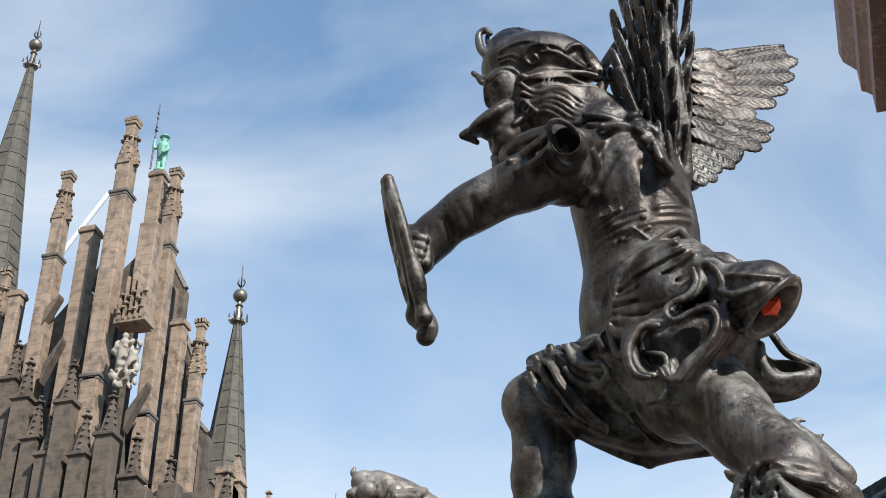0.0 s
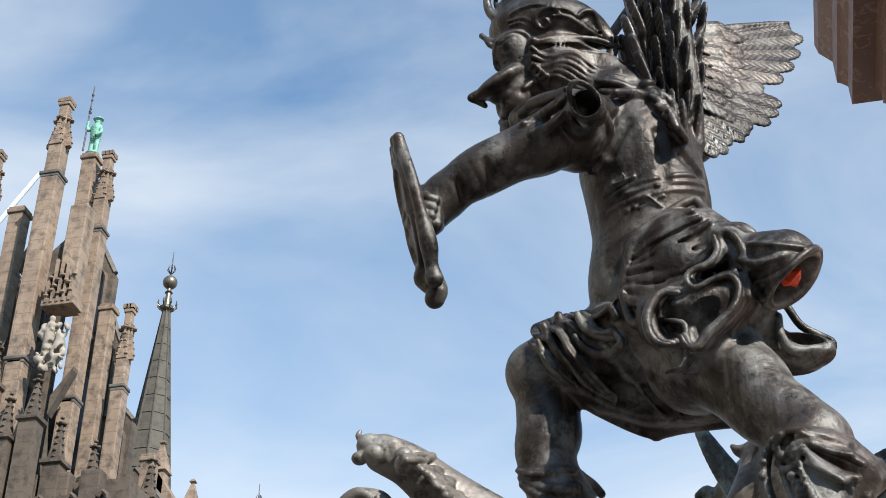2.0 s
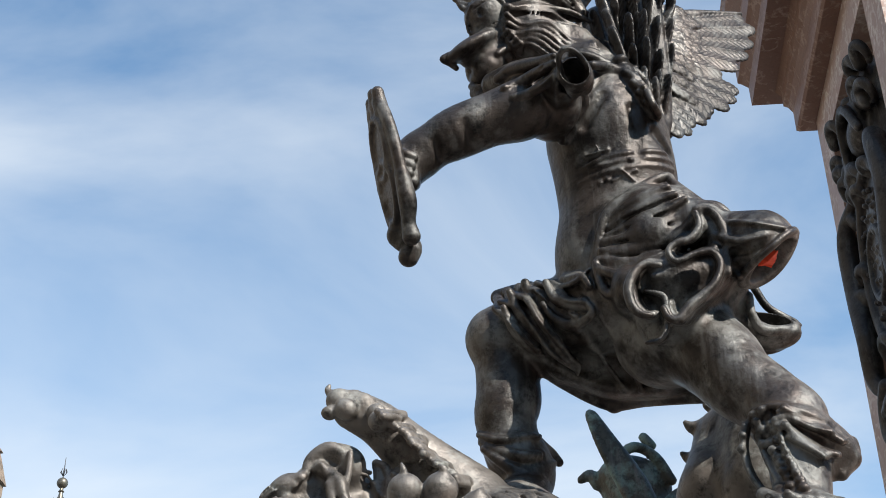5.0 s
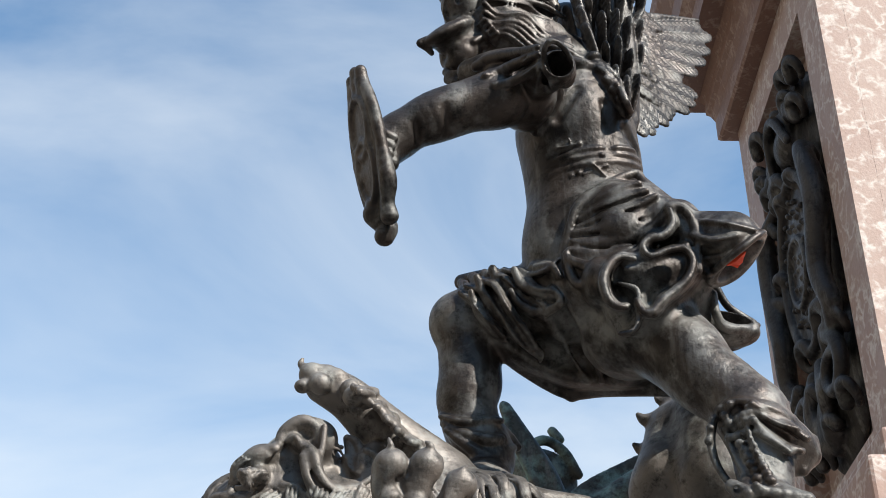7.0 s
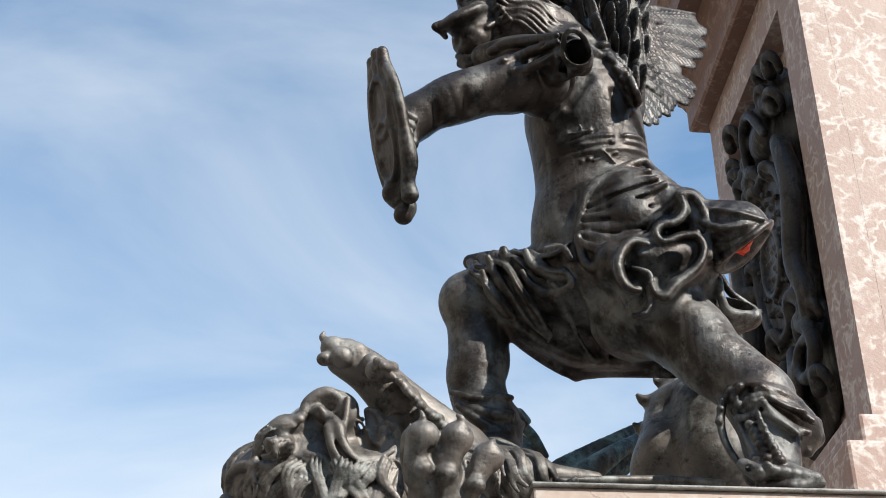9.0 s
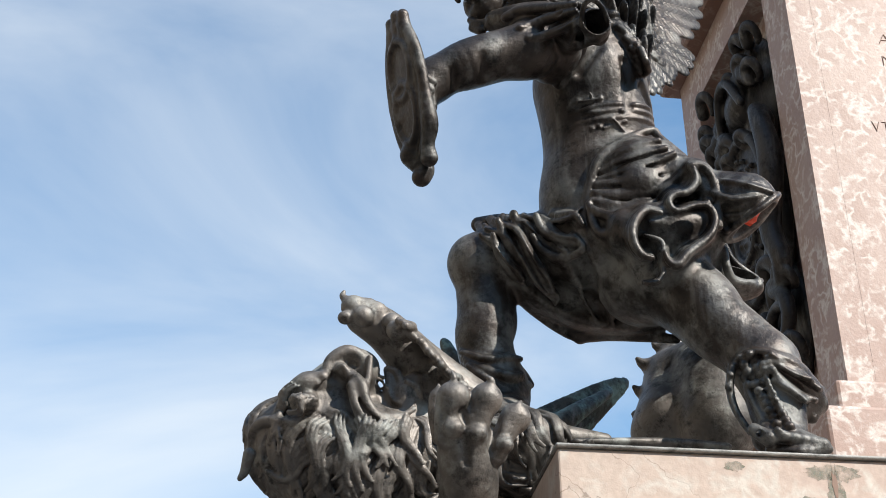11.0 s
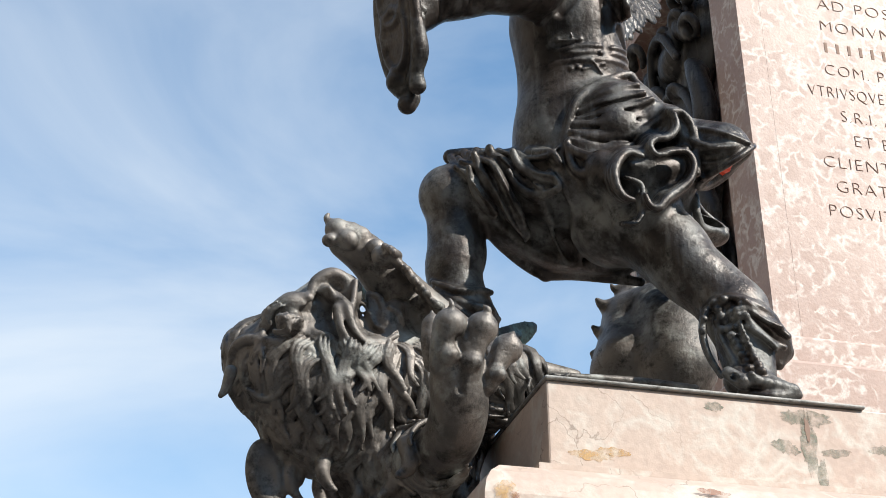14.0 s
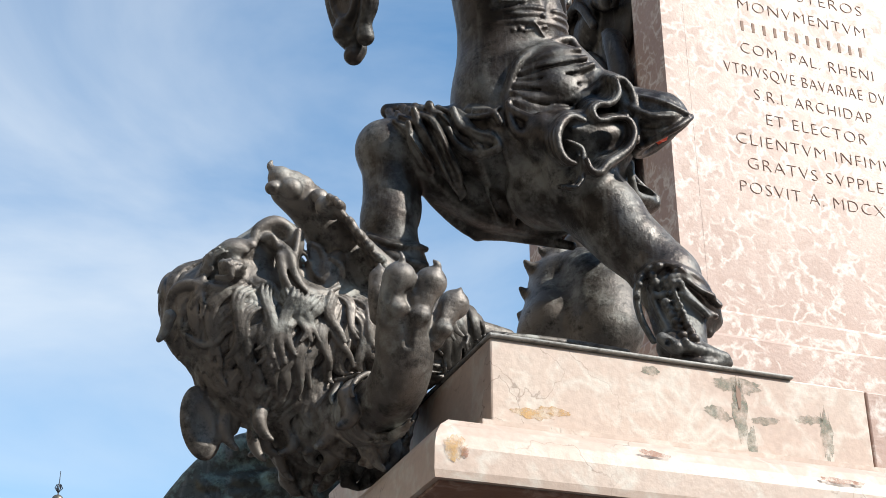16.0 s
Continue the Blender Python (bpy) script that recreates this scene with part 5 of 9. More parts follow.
S.rope([(-0.546, -1.145, 3.088), (-0.525, -1.145, 3.083), (-0.509, -1.145, 3.072), (-0.507, -1.145, 3.036), (-0.512, -1.145, 2.997), (-0.526, -1.145, 2.975), (-0.553, -1.145, 2.969)], [0.0044, 0.0055, 0.0066, 0.0065, 0.0059, 0.0054, 0.0043], 0.004)
S.rope([(-0.539, -1.115, 3.106), (-0.517, -1.115, 3.101), (-0.501, -1.115, 3.09), (-0.499, -1.115, 3.054), (-0.505, -1.115, 3.015), (-0.519, -1.115, 2.992), (-0.546, -1.115, 2.986)], [0.0055, 0.0069, 0.0083, 0.0082, 0.0075, 0.0068, 0.0054], 0.014)
S.rope([(-0.532, -1.085, 3.124), (-0.51, -1.085, 3.119), (-0.493, -1.085, 3.109), (-0.491, -1.085, 3.072), (-0.497, -1.085, 3.032), (-0.511, -1.085, 3.009), (-0.539, -1.085, 3.003)], [0.0067, 0.0083, 0.01, 0.0099, 0.009, 0.0082, 0.0065], 0.014)
S.rope([(-0.525, -1.055, 3.143), (-0.502, -1.055, 3.138), (-0.486, -1.055, 3.127), (-0.484, -1.055, 3.089), (-0.49, -1.055, 3.049), (-0.504, -1.055, 3.026), (-0.532, -1.055, 3.02)], [0.0078, 0.0098, 0.0118, 0.0117, 0.0107, 0.0096, 0.0077], 0.014)
S.rope([(-0.518, -1.025, 3.161), (-0.495, -1.025, 3.156), (-0.478, -1.025, 3.145), (-0.476, -1.025, 3.107), (-0.482, -1.025, 3.067), (-0.497, -1.025, 3.043), (-0.525, -1.025, 3.037)], [0.009, 0.0113, 0.0136, 0.0135, 0.0123, 0.0111, 0.0089], 0.014)
S.rope([(-0.525, -1.14, 3.125), (-0.496, -1.14, 3.122), (-0.478, -1.14, 3.105)], [0.0077, 0.0088, 0.0055], 0.004)
S.rope([(-0.515, -1.1, 3.151), (-0.486, -1.1, 3.147), (-0.467, -1.1, 3.129)], [0.0098, 0.0112, 0.007], 0.012)
S.rope([(-0.505, -1.06, 3.176), (-0.475, -1.06, 3.172), (-0.457, -1.06, 3.154)], [0.0118, 0.0136, 0.0085], 0.012)
# trumpet-shaped flying end, its mouth tilted down
S.rope([(-0.448, -1, 3.374), (-0.404, -1.04, 3.298)], [0.046, 0.050], 0.02)
S.limb((-0.392, -1.05, 3.282), (-0.304, -1.12, 3.194), 0.046, 0.080, 0.012)
S.blob((-0.2, -1.111, 3.056), (0.26, 0.26, 0.135), (0.786, -0.2, 0.584), (0.604, 0.05, -0.795), 0.003, True)
S.limb((-0.259, -1.116, 3.134), (-0.313, -1.121, 3.206), 0.070, 0.046, 0.005, True)
S.rope([(-0.226, -1.134, 3.216), (-0.237, -1.169, 3.201), (-0.26, -1.191, 3.175), (-0.289, -1.193, 3.149), (-0.32, -1.175, 3.13), (-0.342, -1.142, 3.123), (-0.347, -1.103, 3.126), (-0.332, -1.067, 3.136), (-0.303, -1.045, 3.152), (-0.269, -1.042, 3.174), (-0.242, -1.06, 3.197), (-0.227, -1.094, 3.214), (-0.226, -1.134, 3.216)], 0.0075, 0.006)
S.rope([(-0.399, -1.13, 3.226), (-0.354, -1.183, 3.173), (-0.302, -1.196, 3.175)], [0.007, 0.006, 0.005], 0.008)
S.rope([(-0.398, -1.142, 3.218), (-0.354, -1.189, 3.169), (-0.302, -1.202, 3.171)], [0.005, 0.005, 0.004], 0.006)
S.rope([(-0.398, -1.147, 3.184), (-0.374, -1.124, 3.159), (-0.355, -1.132, 3.118)], [0.007, 0.007, 0.005], 0.008)
S.rope([(-0.397, -1.156, 3.179), (-0.374, -1.13, 3.155), (-0.355, -1.136, 3.116)], [0.005, 0.005, 0.004], 0.006)
S.rope([(-0.387, -1.129, 3.255), (-0.327, -1.194, 3.207), (-0.261, -1.188, 3.194)], [0.005, 0.005, 0.005], 0.008)
S.rope([(-0.387, -1.135, 3.251), (-0.326, -1.203, 3.202), (-0.261, -1.195, 3.19)], [0.004, 0.004, 0.004], 0.006)
S.rope([(-0.377, -1.14, 3.171), (-0.34, -1.176, 3.153), (-0.316, -1.189, 3.158)], [0.009, 0.009, 0.007], 0.012, True)
S.rope([(-0.369, -0.98, 3.373), (-0.347, -0.97, 3.379), (-0.336, -0.97, 3.367)], [0.012, 0.010, 0.009], 0.005)
# lower flying end
S.rope([(-0.39, -0.99, 3.169), (-0.361, -0.97, 3.12), (-0.332, -0.95, 3.088)], [0.054, 0.052, 0.039], 0.02)
S.blob((-0.302, -0.95, 3.092), (0.091, 0.049, 0.042), (1, 0, -0.12), (0, 0, 1), 0.012)
S.blob((-0.272, -1, 3.104), (0.056, 0.054, 0.024), (1, 0, -0.45), (0, 0, 1), 0.006, True)
S.rope([(-0.297, -0.95, 3.201), (-0.274, -0.94, 3.157), (-0.239, -0.93, 3.134), (-0.215, -0.93, 3.112), (-0.231, -0.92, 3.086), (-0.273, -0.92, 3.062), (-0.337, -0.93, 3.056)], [0.009, 0.009, 0.009, 0.009, 0.009, 0.009, 0.009], 0.008)
S.rope([(-0.321, -1.02, 3.139), (-0.321, -1.02, 3.094), (-0.3, -1, 3.068), (-0.254, -0.98, 3.076), (-0.215, -0.95, 3.102)], [0.009, 0.010, 0.011, 0.010, 0.007], 0.006)
S.rope([(-0.386, -0.95, 3.08), (-0.337, -0.94, 3.053)], [0.012, 0.012], 0.015)
# skirt hanging dark behind, hem along its foot
S.blob((-0.751, -0.85, 3.17), (0.078, 0.065, 0.065), (1, 0, 0), (0, 0, 1), 0.04)
S.blob((-0.681, -0.82, 3.132), (0.09, 0.075, 0.075), (1, 0, 0), (0, 0, 1), 0.04)
S.blob((-0.593, -0.82, 3.098), (0.096, 0.08, 0.08), (1, 0, 0), (0, 0, 1), 0.04)
S.blob((-0.502, -0.85, 3.085), (0.095, 0.079, 0.079), (1, 0, 0), (0, 0, 1), 0.04)
S.blob((-0.426, -0.86, 3.09), (0.084, 0.07, 0.07), (1, 0, 0), (0, 0, 1), 0.04)
S.rope([(-0.78, -0.82, 3.11), (-0.718, -0.78, 3.078), (-0.659, -0.76, 3.047), (-0.609, -0.76, 3.026), (-0.543, -0.78, 3.023), (-0.466, -0.8, 3.014), (-0.401, -0.85, 2.989)], [0.010, 0.012, 0.012, 0.012, 0.012, 0.011, 0.011], 0.02)
S.blob((-0.609, -0.76, 3.021), (0.012, 0.01, 0.012), (1, 0, 0), (0, 0, 1), 0.01)
S.rope([(-0.74, -0.881, 3.109), (-0.669, -0.874, 3.072), (-0.587, -0.877, 3.044), (-0.512, -0.883, 3.021)], [0.0232, 0.0335, 0.0361, 0.0258], 0.02, True)
S.rope([(-0.648, -0.966, 3.123), (-0.6, -0.933, 3.085), (-0.545, -0.902, 3.047)], [0.0229, 0.0307, 0.0231], 0.02, True)
S.rope([(-0.655, -0.927, 3.116), (-0.623, -0.871, 3.075), (-0.581, -0.838, 3.021)], [0.0039, 0.0052, 0.0039], 0.01)
S.rope([(-0.6, -0.985, 3.114), (-0.575, -0.908, 3.071), (-0.551, -0.849, 3.016)], [0.0038, 0.0052, 0.0039], 0.01)
# raised thigh, knee, shin
S.rope([(-0.611, -0.9, 3.195), (-0.708, -0.86, 3.199), (-0.802, -0.82, 3.204), (-0.863, -0.81, 3.191)], [0.092, 0.086, 0.076, 0.066], 0.02)
S.rope([(-0.855, -0.81, 3.168), (-0.85, -0.81, 3.108), (-0.844, -0.81, 3.042), (-0.85, -0.81, 2.984), (-0.846, -0.8, 2.925)], [0.066, 0.063, 0.068, 0.067, 0.054], 0.03)
S.blob((-0.863, -0.82, 3.173), (0.061, 0.061, 0.063), (1, 0, 0), (0, 0, 1), 0.02)
S.blob((-0.82, -0.79, 3.039), (0.047, 0.047, 0.065), (1, 0, 0), (0, 0, 1), 0.03)
# cloth over the thigh
S.rope([(-0.855, -0.81, 3.292), (-0.808, -0.84, 3.284), (-0.757, -0.86, 3.271), (-0.695, -0.91, 3.258)], [0.019, 0.021, 0.024, 0.021], 0.015)
S.rope([(-0.858, -0.827, 3.279), (-0.833, -0.89, 3.197), (-0.795, -0.895, 3.136), (-0.767, -0.878, 3.108)], [0.010, 0.010, 0.008, 0.007], 0.006)
S.rope([(-0.85, -0.864, 3.258), (-0.83, -0.904, 3.19), (-0.793, -0.905, 3.131), (-0.766, -0.885, 3.104)], [0.007, 0.007, 0.006, 0.005], 0.004)
S.rope([(-0.833, -0.849, 3.283), (-0.807, -0.9, 3.203), (-0.766, -0.907, 3.136), (-0.739, -0.892, 3.097)], [0.012, 0.010, 0.008, 0.007], 0.006)
S.rope([(-0.827, -0.875, 3.268), (-0.803, -0.917, 3.194), (-0.765, -0.915, 3.131), (-0.737, -0.903, 3.092)], [0.008, 0.007, 0.006, 0.005], 0.004)
S.rope([(-0.806, -0.866, 3.281), (-0.773, -0.925, 3.185), (-0.739, -0.915, 3.128), (-0.712, -0.9, 3.096), (-0.686, -0.86, 3.075)], [0.012, 0.010, 0.010, 0.008, 0.006], 0.006)
S.rope([(-0.801, -0.893, 3.266), (-0.77, -0.941, 3.176), (-0.737, -0.928, 3.121), (-0.71, -0.911, 3.091), (-0.686, -0.86, 3.075)], [0.008, 0.007, 0.007, 0.006, 0.004], 0.004)
S.rope([(-0.78, -0.879, 3.276), (-0.745, -0.935, 3.182), (-0.716, -0.932, 3.144), (-0.682, -0.937, 3.123)], [0.012, 0.010, 0.010, 0.008], 0.006)
S.rope([(-0.774, -0.906, 3.261), (-0.742, -0.954, 3.172), (-0.713, -0.948, 3.136), (-0.681, -0.945, 3.118)], [0.008, 0.007, 0.007, 0.006], 0.004)
S.rope([(-0.755, -0.901, 3.263), (-0.723, -0.948, 3.186), (-0.684, -0.966, 3.14)], [0.010, 0.008, 0.008], 0.006)
S.rope([(-0.751, -0.922, 3.251), (-0.721, -0.959, 3.181), (-0.682, -0.976, 3.135)], [0.007, 0.006, 0.006], 0.004)
S.rope([(-0.731, -0.927, 3.251), (-0.701, -0.961, 3.19), (-0.668, -0.985, 3.152)], [0.011, 0.008, 0.008], 0.006)
S.rope([(-0.727, -0.948, 3.239), (-0.698, -0.977, 3.181), (-0.667, -0.993, 3.147)], [0.008, 0.006, 0.006], 0.004)
S.rope([(-0.702, -0.955, 3.243), (-0.671, -0.991, 3.224), (-0.654, -1.009, 3.188)], [0.013, 0.012, 0.011], 0.006)
S.rope([(-0.698, -0.98, 3.228), (-0.667, -1.013, 3.211), (-0.652, -1.023, 3.18)], [0.009, 0.009, 0.008], 0.004)
S.rope([(-0.669, -0.992, 3.169), (-0.65, -0.997, 3.129), (-0.682, -0.948, 3.124)], [0.008, 0.008, 0.007], 0.006)
S.rope([(-0.666, -1.005, 3.162), (-0.648, -1.007, 3.123), (-0.68, -0.963, 3.116)], [0.006, 0.006, 0.005], 0.004)
S.rope([(-0.811, -0.912, 3.219), (-0.775, -0.924, 3.147), (-0.751, -0.913, 3.117)], [0.009, 0.008, 0.006], 0.004, True)
S.rope([(-0.755, -0.948, 3.191), (-0.727, -0.96, 3.141)], [0.009, 0.008], 0.004, True)
S.rope([(-0.726, -0.961, 3.194), (-0.693, -0.979, 3.149)], [0.008, 0.007], 0.004, True)
S.rope([(-0.824, -0.895, 3.215), (-0.797, -0.913, 3.144)], [0.006, 0.006], 0.004, True)
S.rope([(-0.781, -0.911, 3.229), (-0.748, -0.929, 3.157), (-0.715, -0.912, 3.116)], [0.006, 0.006, 0.006], 0.004, True)
S.rope([(-0.714, -0.967, 3.161), (-0.688, -0.948, 3.132)], [0.008, 0.008], 0.004, True)
S.rope([(-0.75, -0.937, 3.218), (-0.715, -0.959, 3.172)], [0.005, 0.005], 0.004, True)
# cuff of the raised leg and its foot
S.rope([(-0.84, -0.81, 2.935), (-0.826, -0.81, 2.893), (-0.805, -0.8, 2.864)], [0.059, 0.064, 0.059], 0.02)
S.rope([(-0.906, -0.829, 2.937), (-0.859, -0.867, 2.906), (-0.802, -0.866, 2.913), (-0.777, -0.864, 2.91)], [0.008, 0.009, 0.008, 0.007], 0.007)
S.rope([(-0.907, -0.843, 2.93), (-0.861, -0.881, 2.899), (-0.803, -0.874, 2.909), (-0.778, -0.874, 2.906)], [0.006, 0.007, 0.006, 0.005], 0.005)
S.rope([(-0.9, -0.831, 2.918), (-0.859, -0.86, 2.882), (-0.81, -0.866, 2.867), (-0.777, -0.852, 2.875)], [0.010, 0.012, 0.013, 0.010], 0.007)
S.rope([(-0.901, -0.848, 2.91), (-0.861, -0.875, 2.875), (-0.812, -0.884, 2.859), (-0.779, -0.869, 2.866)], [0.007, 0.008, 0.010, 0.007], 0.005)
S.rope([(-0.895, -0.846, 2.895), (-0.853, -0.858, 2.856), (-0.809, -0.849, 2.834), (-0.748, -0.818, 2.868)], [0.010, 0.013, 0.013, 0.007], 0.007)
S.rope([(-0.896, -0.858, 2.889), (-0.855, -0.876, 2.847), (-0.811, -0.867, 2.826), (-0.749, -0.831, 2.862)], [0.007, 0.010, 0.010, 0.005], 0.005)
S.rope([(-0.775, -0.8, 2.92), (-0.754, -0.78, 2.909), (-0.737, -0.77, 2.891)], [0.013, 0.012, 0.010], 0.012)
S.limb((-0.83, -0.82, 2.874), (-0.8, -0.82, 2.821), 0.051, 0.048, 0.03)
S.blob((-0.824, -0.86, 2.782), (0.068, 0.05, 0.037), (-1, -0.4, -0.3), (0, 0, 1), 0.02)
# stretched leg
S.rope([(-0.499, -0.95, 3.076), (-0.45, -1, 3.047), (-0.405, -1.03, 2.985), (-0.37, -1.06, 2.917), (-0.324, -1.08, 2.863), (-0.292, -1.1, 2.808)], [0.099, 0.094, 0.085, 0.077, 0.071, 0.068], 0.03)
S.blob((-0.395, -1.04, 2.988), (0.078, 0.065, 0.062), (0.7, 0, -0.7), (0, 0, 1), 0.03)
S.rope([(-0.292, -1.1, 2.808), (-0.29, -1.12, 2.733), (-0.292, -1.14, 2.659), (-0.285, -1.15, 2.618)], [0.068, 0.062, 0.054, 0.041], 0.03)
# boot with laces, folded top and foot
S.rope([(-0.368, -1.108, 2.798), (-0.355, -1.145, 2.809), (-0.322, -1.171, 2.806), (-0.275, -1.177, 2.788), (-0.232, -1.148, 2.778)], [0.010, 0.009, 0.009, 0.010, 0.010], 0.007)
S.rope([(-0.373, -1.121, 2.792), (-0.361, -1.157, 2.802), (-0.326, -1.181, 2.801), (-0.28, -1.187, 2.782), (-0.239, -1.163, 2.771)], [0.007, 0.007, 0.007, 0.007, 0.007], 0.005)
S.rope([(-0.312, -1.188, 2.792), (-0.263, -1.171, 2.765), (-0.233, -1.17, 2.745), (-0.212, -1.17, 2.728)], [0.008, 0.009, 0.009, 0.009], 0.007)
S.rope([(-0.316, -1.198, 2.787), (-0.267, -1.179, 2.761), (-0.238, -1.179, 2.74), (-0.217, -1.179, 2.723)], [0.006, 0.007, 0.007, 0.007], 0.005)
S.rope([(-0.317, -1.17, 2.787), (-0.296, -1.182, 2.737), (-0.26, -1.177, 2.71), (-0.227, -1.176, 2.698)], [0.008, 0.009, 0.009, 0.008], 0.007)
S.rope([(-0.322, -1.18, 2.782), (-0.301, -1.192, 2.732), (-0.264, -1.185, 2.707), (-0.231, -1.185, 2.694)], [0.006, 0.007, 0.007, 0.006], 0.005)
S.rope([(-0.265, -1.15, 2.774), (-0.211, -1.12, 2.746), (-0.19, -1.11, 2.719)], [0.027, 0.025, 0.020], 0.02)
S.blob((-0.227, -1.11, 2.736), (0.038, 0.038, 0.06), (1, 0, 0), (0, 0, 1), 0.02)
S.rope([(-0.182, -1.11, 2.752), (-0.18, -1.1, 2.731), (-0.212, -1.12, 2.681)], [0.011, 0.011, 0.010], 0.012)
S.rope([(-0.378, -1.13, 2.787), (-0.388, -1.128, 2.74), (-0.381, -1.128, 2.689), (-0.355, -1.128, 2.64)], [0.009, 0.009, 0.008, 0.007], 0.007)
S.rope([(-0.384, -1.145, 2.779), (-0.392, -1.138, 2.736), (-0.385, -1.138, 2.684), (-0.359, -1.137, 2.636)], [0.007, 0.007, 0.006, 0.005], 0.005)
S.rope([(-0.349, -1.152, 2.799), (-0.356, -1.132, 2.761), (-0.349, -1.148, 2.703), (-0.33, -1.172, 2.63)], [0.008, 0.007, 0.007, 0.007], 0.007)
S.rope([(-0.356, -1.166, 2.792), (-0.361, -1.144, 2.756), (-0.353, -1.155, 2.699), (-0.333, -1.179, 2.627)], [0.006, 0.005, 0.005, 0.005], 0.005)
S.rope([(-0.325, -1.169, 2.773), (-0.318, -1.18, 2.704), (-0.301, -1.194, 2.636)], [0.007, 0.007, 0.007], 0.007)
S.rope([(-0.329, -1.179, 2.769), (-0.324, -1.192, 2.698), (-0.306, -1.203, 2.632)], [0.005, 0.005, 0.005], 0.005)
S.blob((-0.346, -1.152, 2.779), (0.01, 0.009, 0.009), (1, 0, 0), (0, 0, 1), 0.004)
S.blob((-0.34, -1.152, 2.762), (0.01, 0.009, 0.009), (1, 0, 0), (0, 0, 1), 0.004)
S.blob((-0.337, -1.159, 2.74), (0.01, 0.009, 0.009), (1, 0, 0), (0, 0, 1), 0.004)
S.blob((-0.333, -1.163, 2.721), (0.01, 0.009, 0.009), (1, 0, 0), (0, 0, 1), 0.004)
S.blob((-0.33, -1.171, 2.7), (0.01, 0.008, 0.008), (1, 0, 0), (0, 0, 1), 0.004)
S.blob((-0.326, -1.175, 2.68), (0.01, 0.008, 0.008), (1, 0, 0), (0, 0, 1), 0.004)
S.blob((-0.323, -1.182, 2.659), (0.01, 0.008, 0.008), (1, 0, 0), (0, 0, 1), 0.004)
S.blob((-0.319, -1.185, 2.641), (0.01, 0.008, 0.008), (1, 0, 0), (0, 0, 1), 0.004)
S.blob((-0.312, -1.184, 2.624), (0.01, 0.008, 0.008), (1, 0, 0), (0, 0, 1), 0.004)
S.blob((-0.33, -1.168, 2.78), (0.01, 0.009, 0.009), (1, 0, 0), (0, 0, 1), 0.004)
S.blob((-0.359, -1.147, 2.787), (0.009, 0.009, 0.009), (1, 0, 0), (0, 0, 1), 0.004)
S.blob((-0.331, -1.185, 2.756), (0.01, 0.009, 0.009), (1, 0, 0), (0, 0, 1), 0.004)
S.blob((-0.352, -1.152, 2.77), (0.009, 0.009, 0.009), (1, 0, 0), (0, 0, 1), 0.004)
S.blob((-0.322, -1.188, 2.771), (0.01, 0.009, 0.009), (1, 0, 0), (0, 0, 1), 0.004)
S.blob((-0.362, -1.146, 2.756), (0.009, 0.009, 0.009), (1, 0, 0), (0, 0, 1), 0.004)
S.blob((-0.317, -1.193, 2.754), (0.01, 0.009, 0.009), (1, 0, 0), (0, 0, 1), 0.004)
S.blob((-0.356, -1.153, 2.737), (0.009, 0.009, 0.009), (1, 0, 0), (0, 0, 1), 0.004)
S.rope([(-0.338, -1.17, 2.612), (-0.292, -1.19, 2.598), (-0.253, -1.21, 2.583)], [0.031, 0.029, 0.019], 0.02)
S.blob((-0.324, -1.22, 2.596), (0.013, 0.013, 0.012), (1, 0, 0), (0, 0, 1), 0.008)
S.blob((-0.303, -1.22, 2.593), (0.013, 0.013, 0.012), (1, 0, 0), (0, 0, 1), 0.008)
S.blob((-0.283, -1.22, 2.59), (0.013, 0.013, 0.012), (1, 0, 0), (0, 0, 1), 0.008)
S.blob((-0.262, -1.22, 2.586), (0.013, 0.013, 0.012), (1, 0, 0), (0, 0, 1), 0.008)
S.blob((-0.242, -1.22, 2.583), (0.013, 0.013, 0.012), (1, 0, 0), (0, 0, 1), 0.008)
S.rope([(-0.344, -1.19, 2.575), (-0.291, -1.22, 2.564), (-0.231, -1.22, 2.571)], [0.009, 0.011, 0.008], 0.012)
S.rope([(-0.374, -1.2, 2.615), (-0.35, -1.21, 2.594)], [0.014, 0.017], 0.01)
# far arm and sword behind the wings
S.limb((-0.612, -0.93, 4.027), (-0.687, -0.93, 3.843), 0.015, 0.014, 0.01)
S.rope([(-0.616, -0.85, 3.87), (-0.558, -0.8, 3.987), (-0.567, -0.78, 4.12)], [0.079, 0.067, 0.055], 0.03)
S.limb((-0.638, -0.9, 4.057), (-0.557, -0.9, 4.182), 0.013, 0.013, 0.008)
# far wing, spread in the light
S.rope([(-0.452, -0.82, 3.761), (-0.447, -0.8, 3.889), (-0.425, -0.76, 4.045), (-0.392, -0.73, 4.158), (-0.301, -0.69, 4.215)], [0.051, 0.052, 0.045, 0.031, 0.014], 0.02)
S.blob((-0.36, -0.715, 4.076), (0.13, 0.10, 0.012), (1, 0.4, 0.35), (0.42, -0.88, 0.2), 0.01)
S.blob((-0.4, -0.76, 3.882), (0.10, 0.09, 0.012), (1, 0.4, -0.35), (0.42, -0.88, 0.2), 0.01)
feather(S, (-0.377, -0.746, 4.146), (-0.166, -0.613, 4.266), 0.0383, (0.42, -0.88, 0.2))
feather(S, (-0.376, -0.755, 4.113), (-0.138, -0.611, 4.227), 0.038, (0.42, -0.88, 0.2))
feather(S, (-0.377, -0.765, 4.08), (-0.153, -0.636, 4.155), 0.0377, (0.42, -0.88, 0.2))
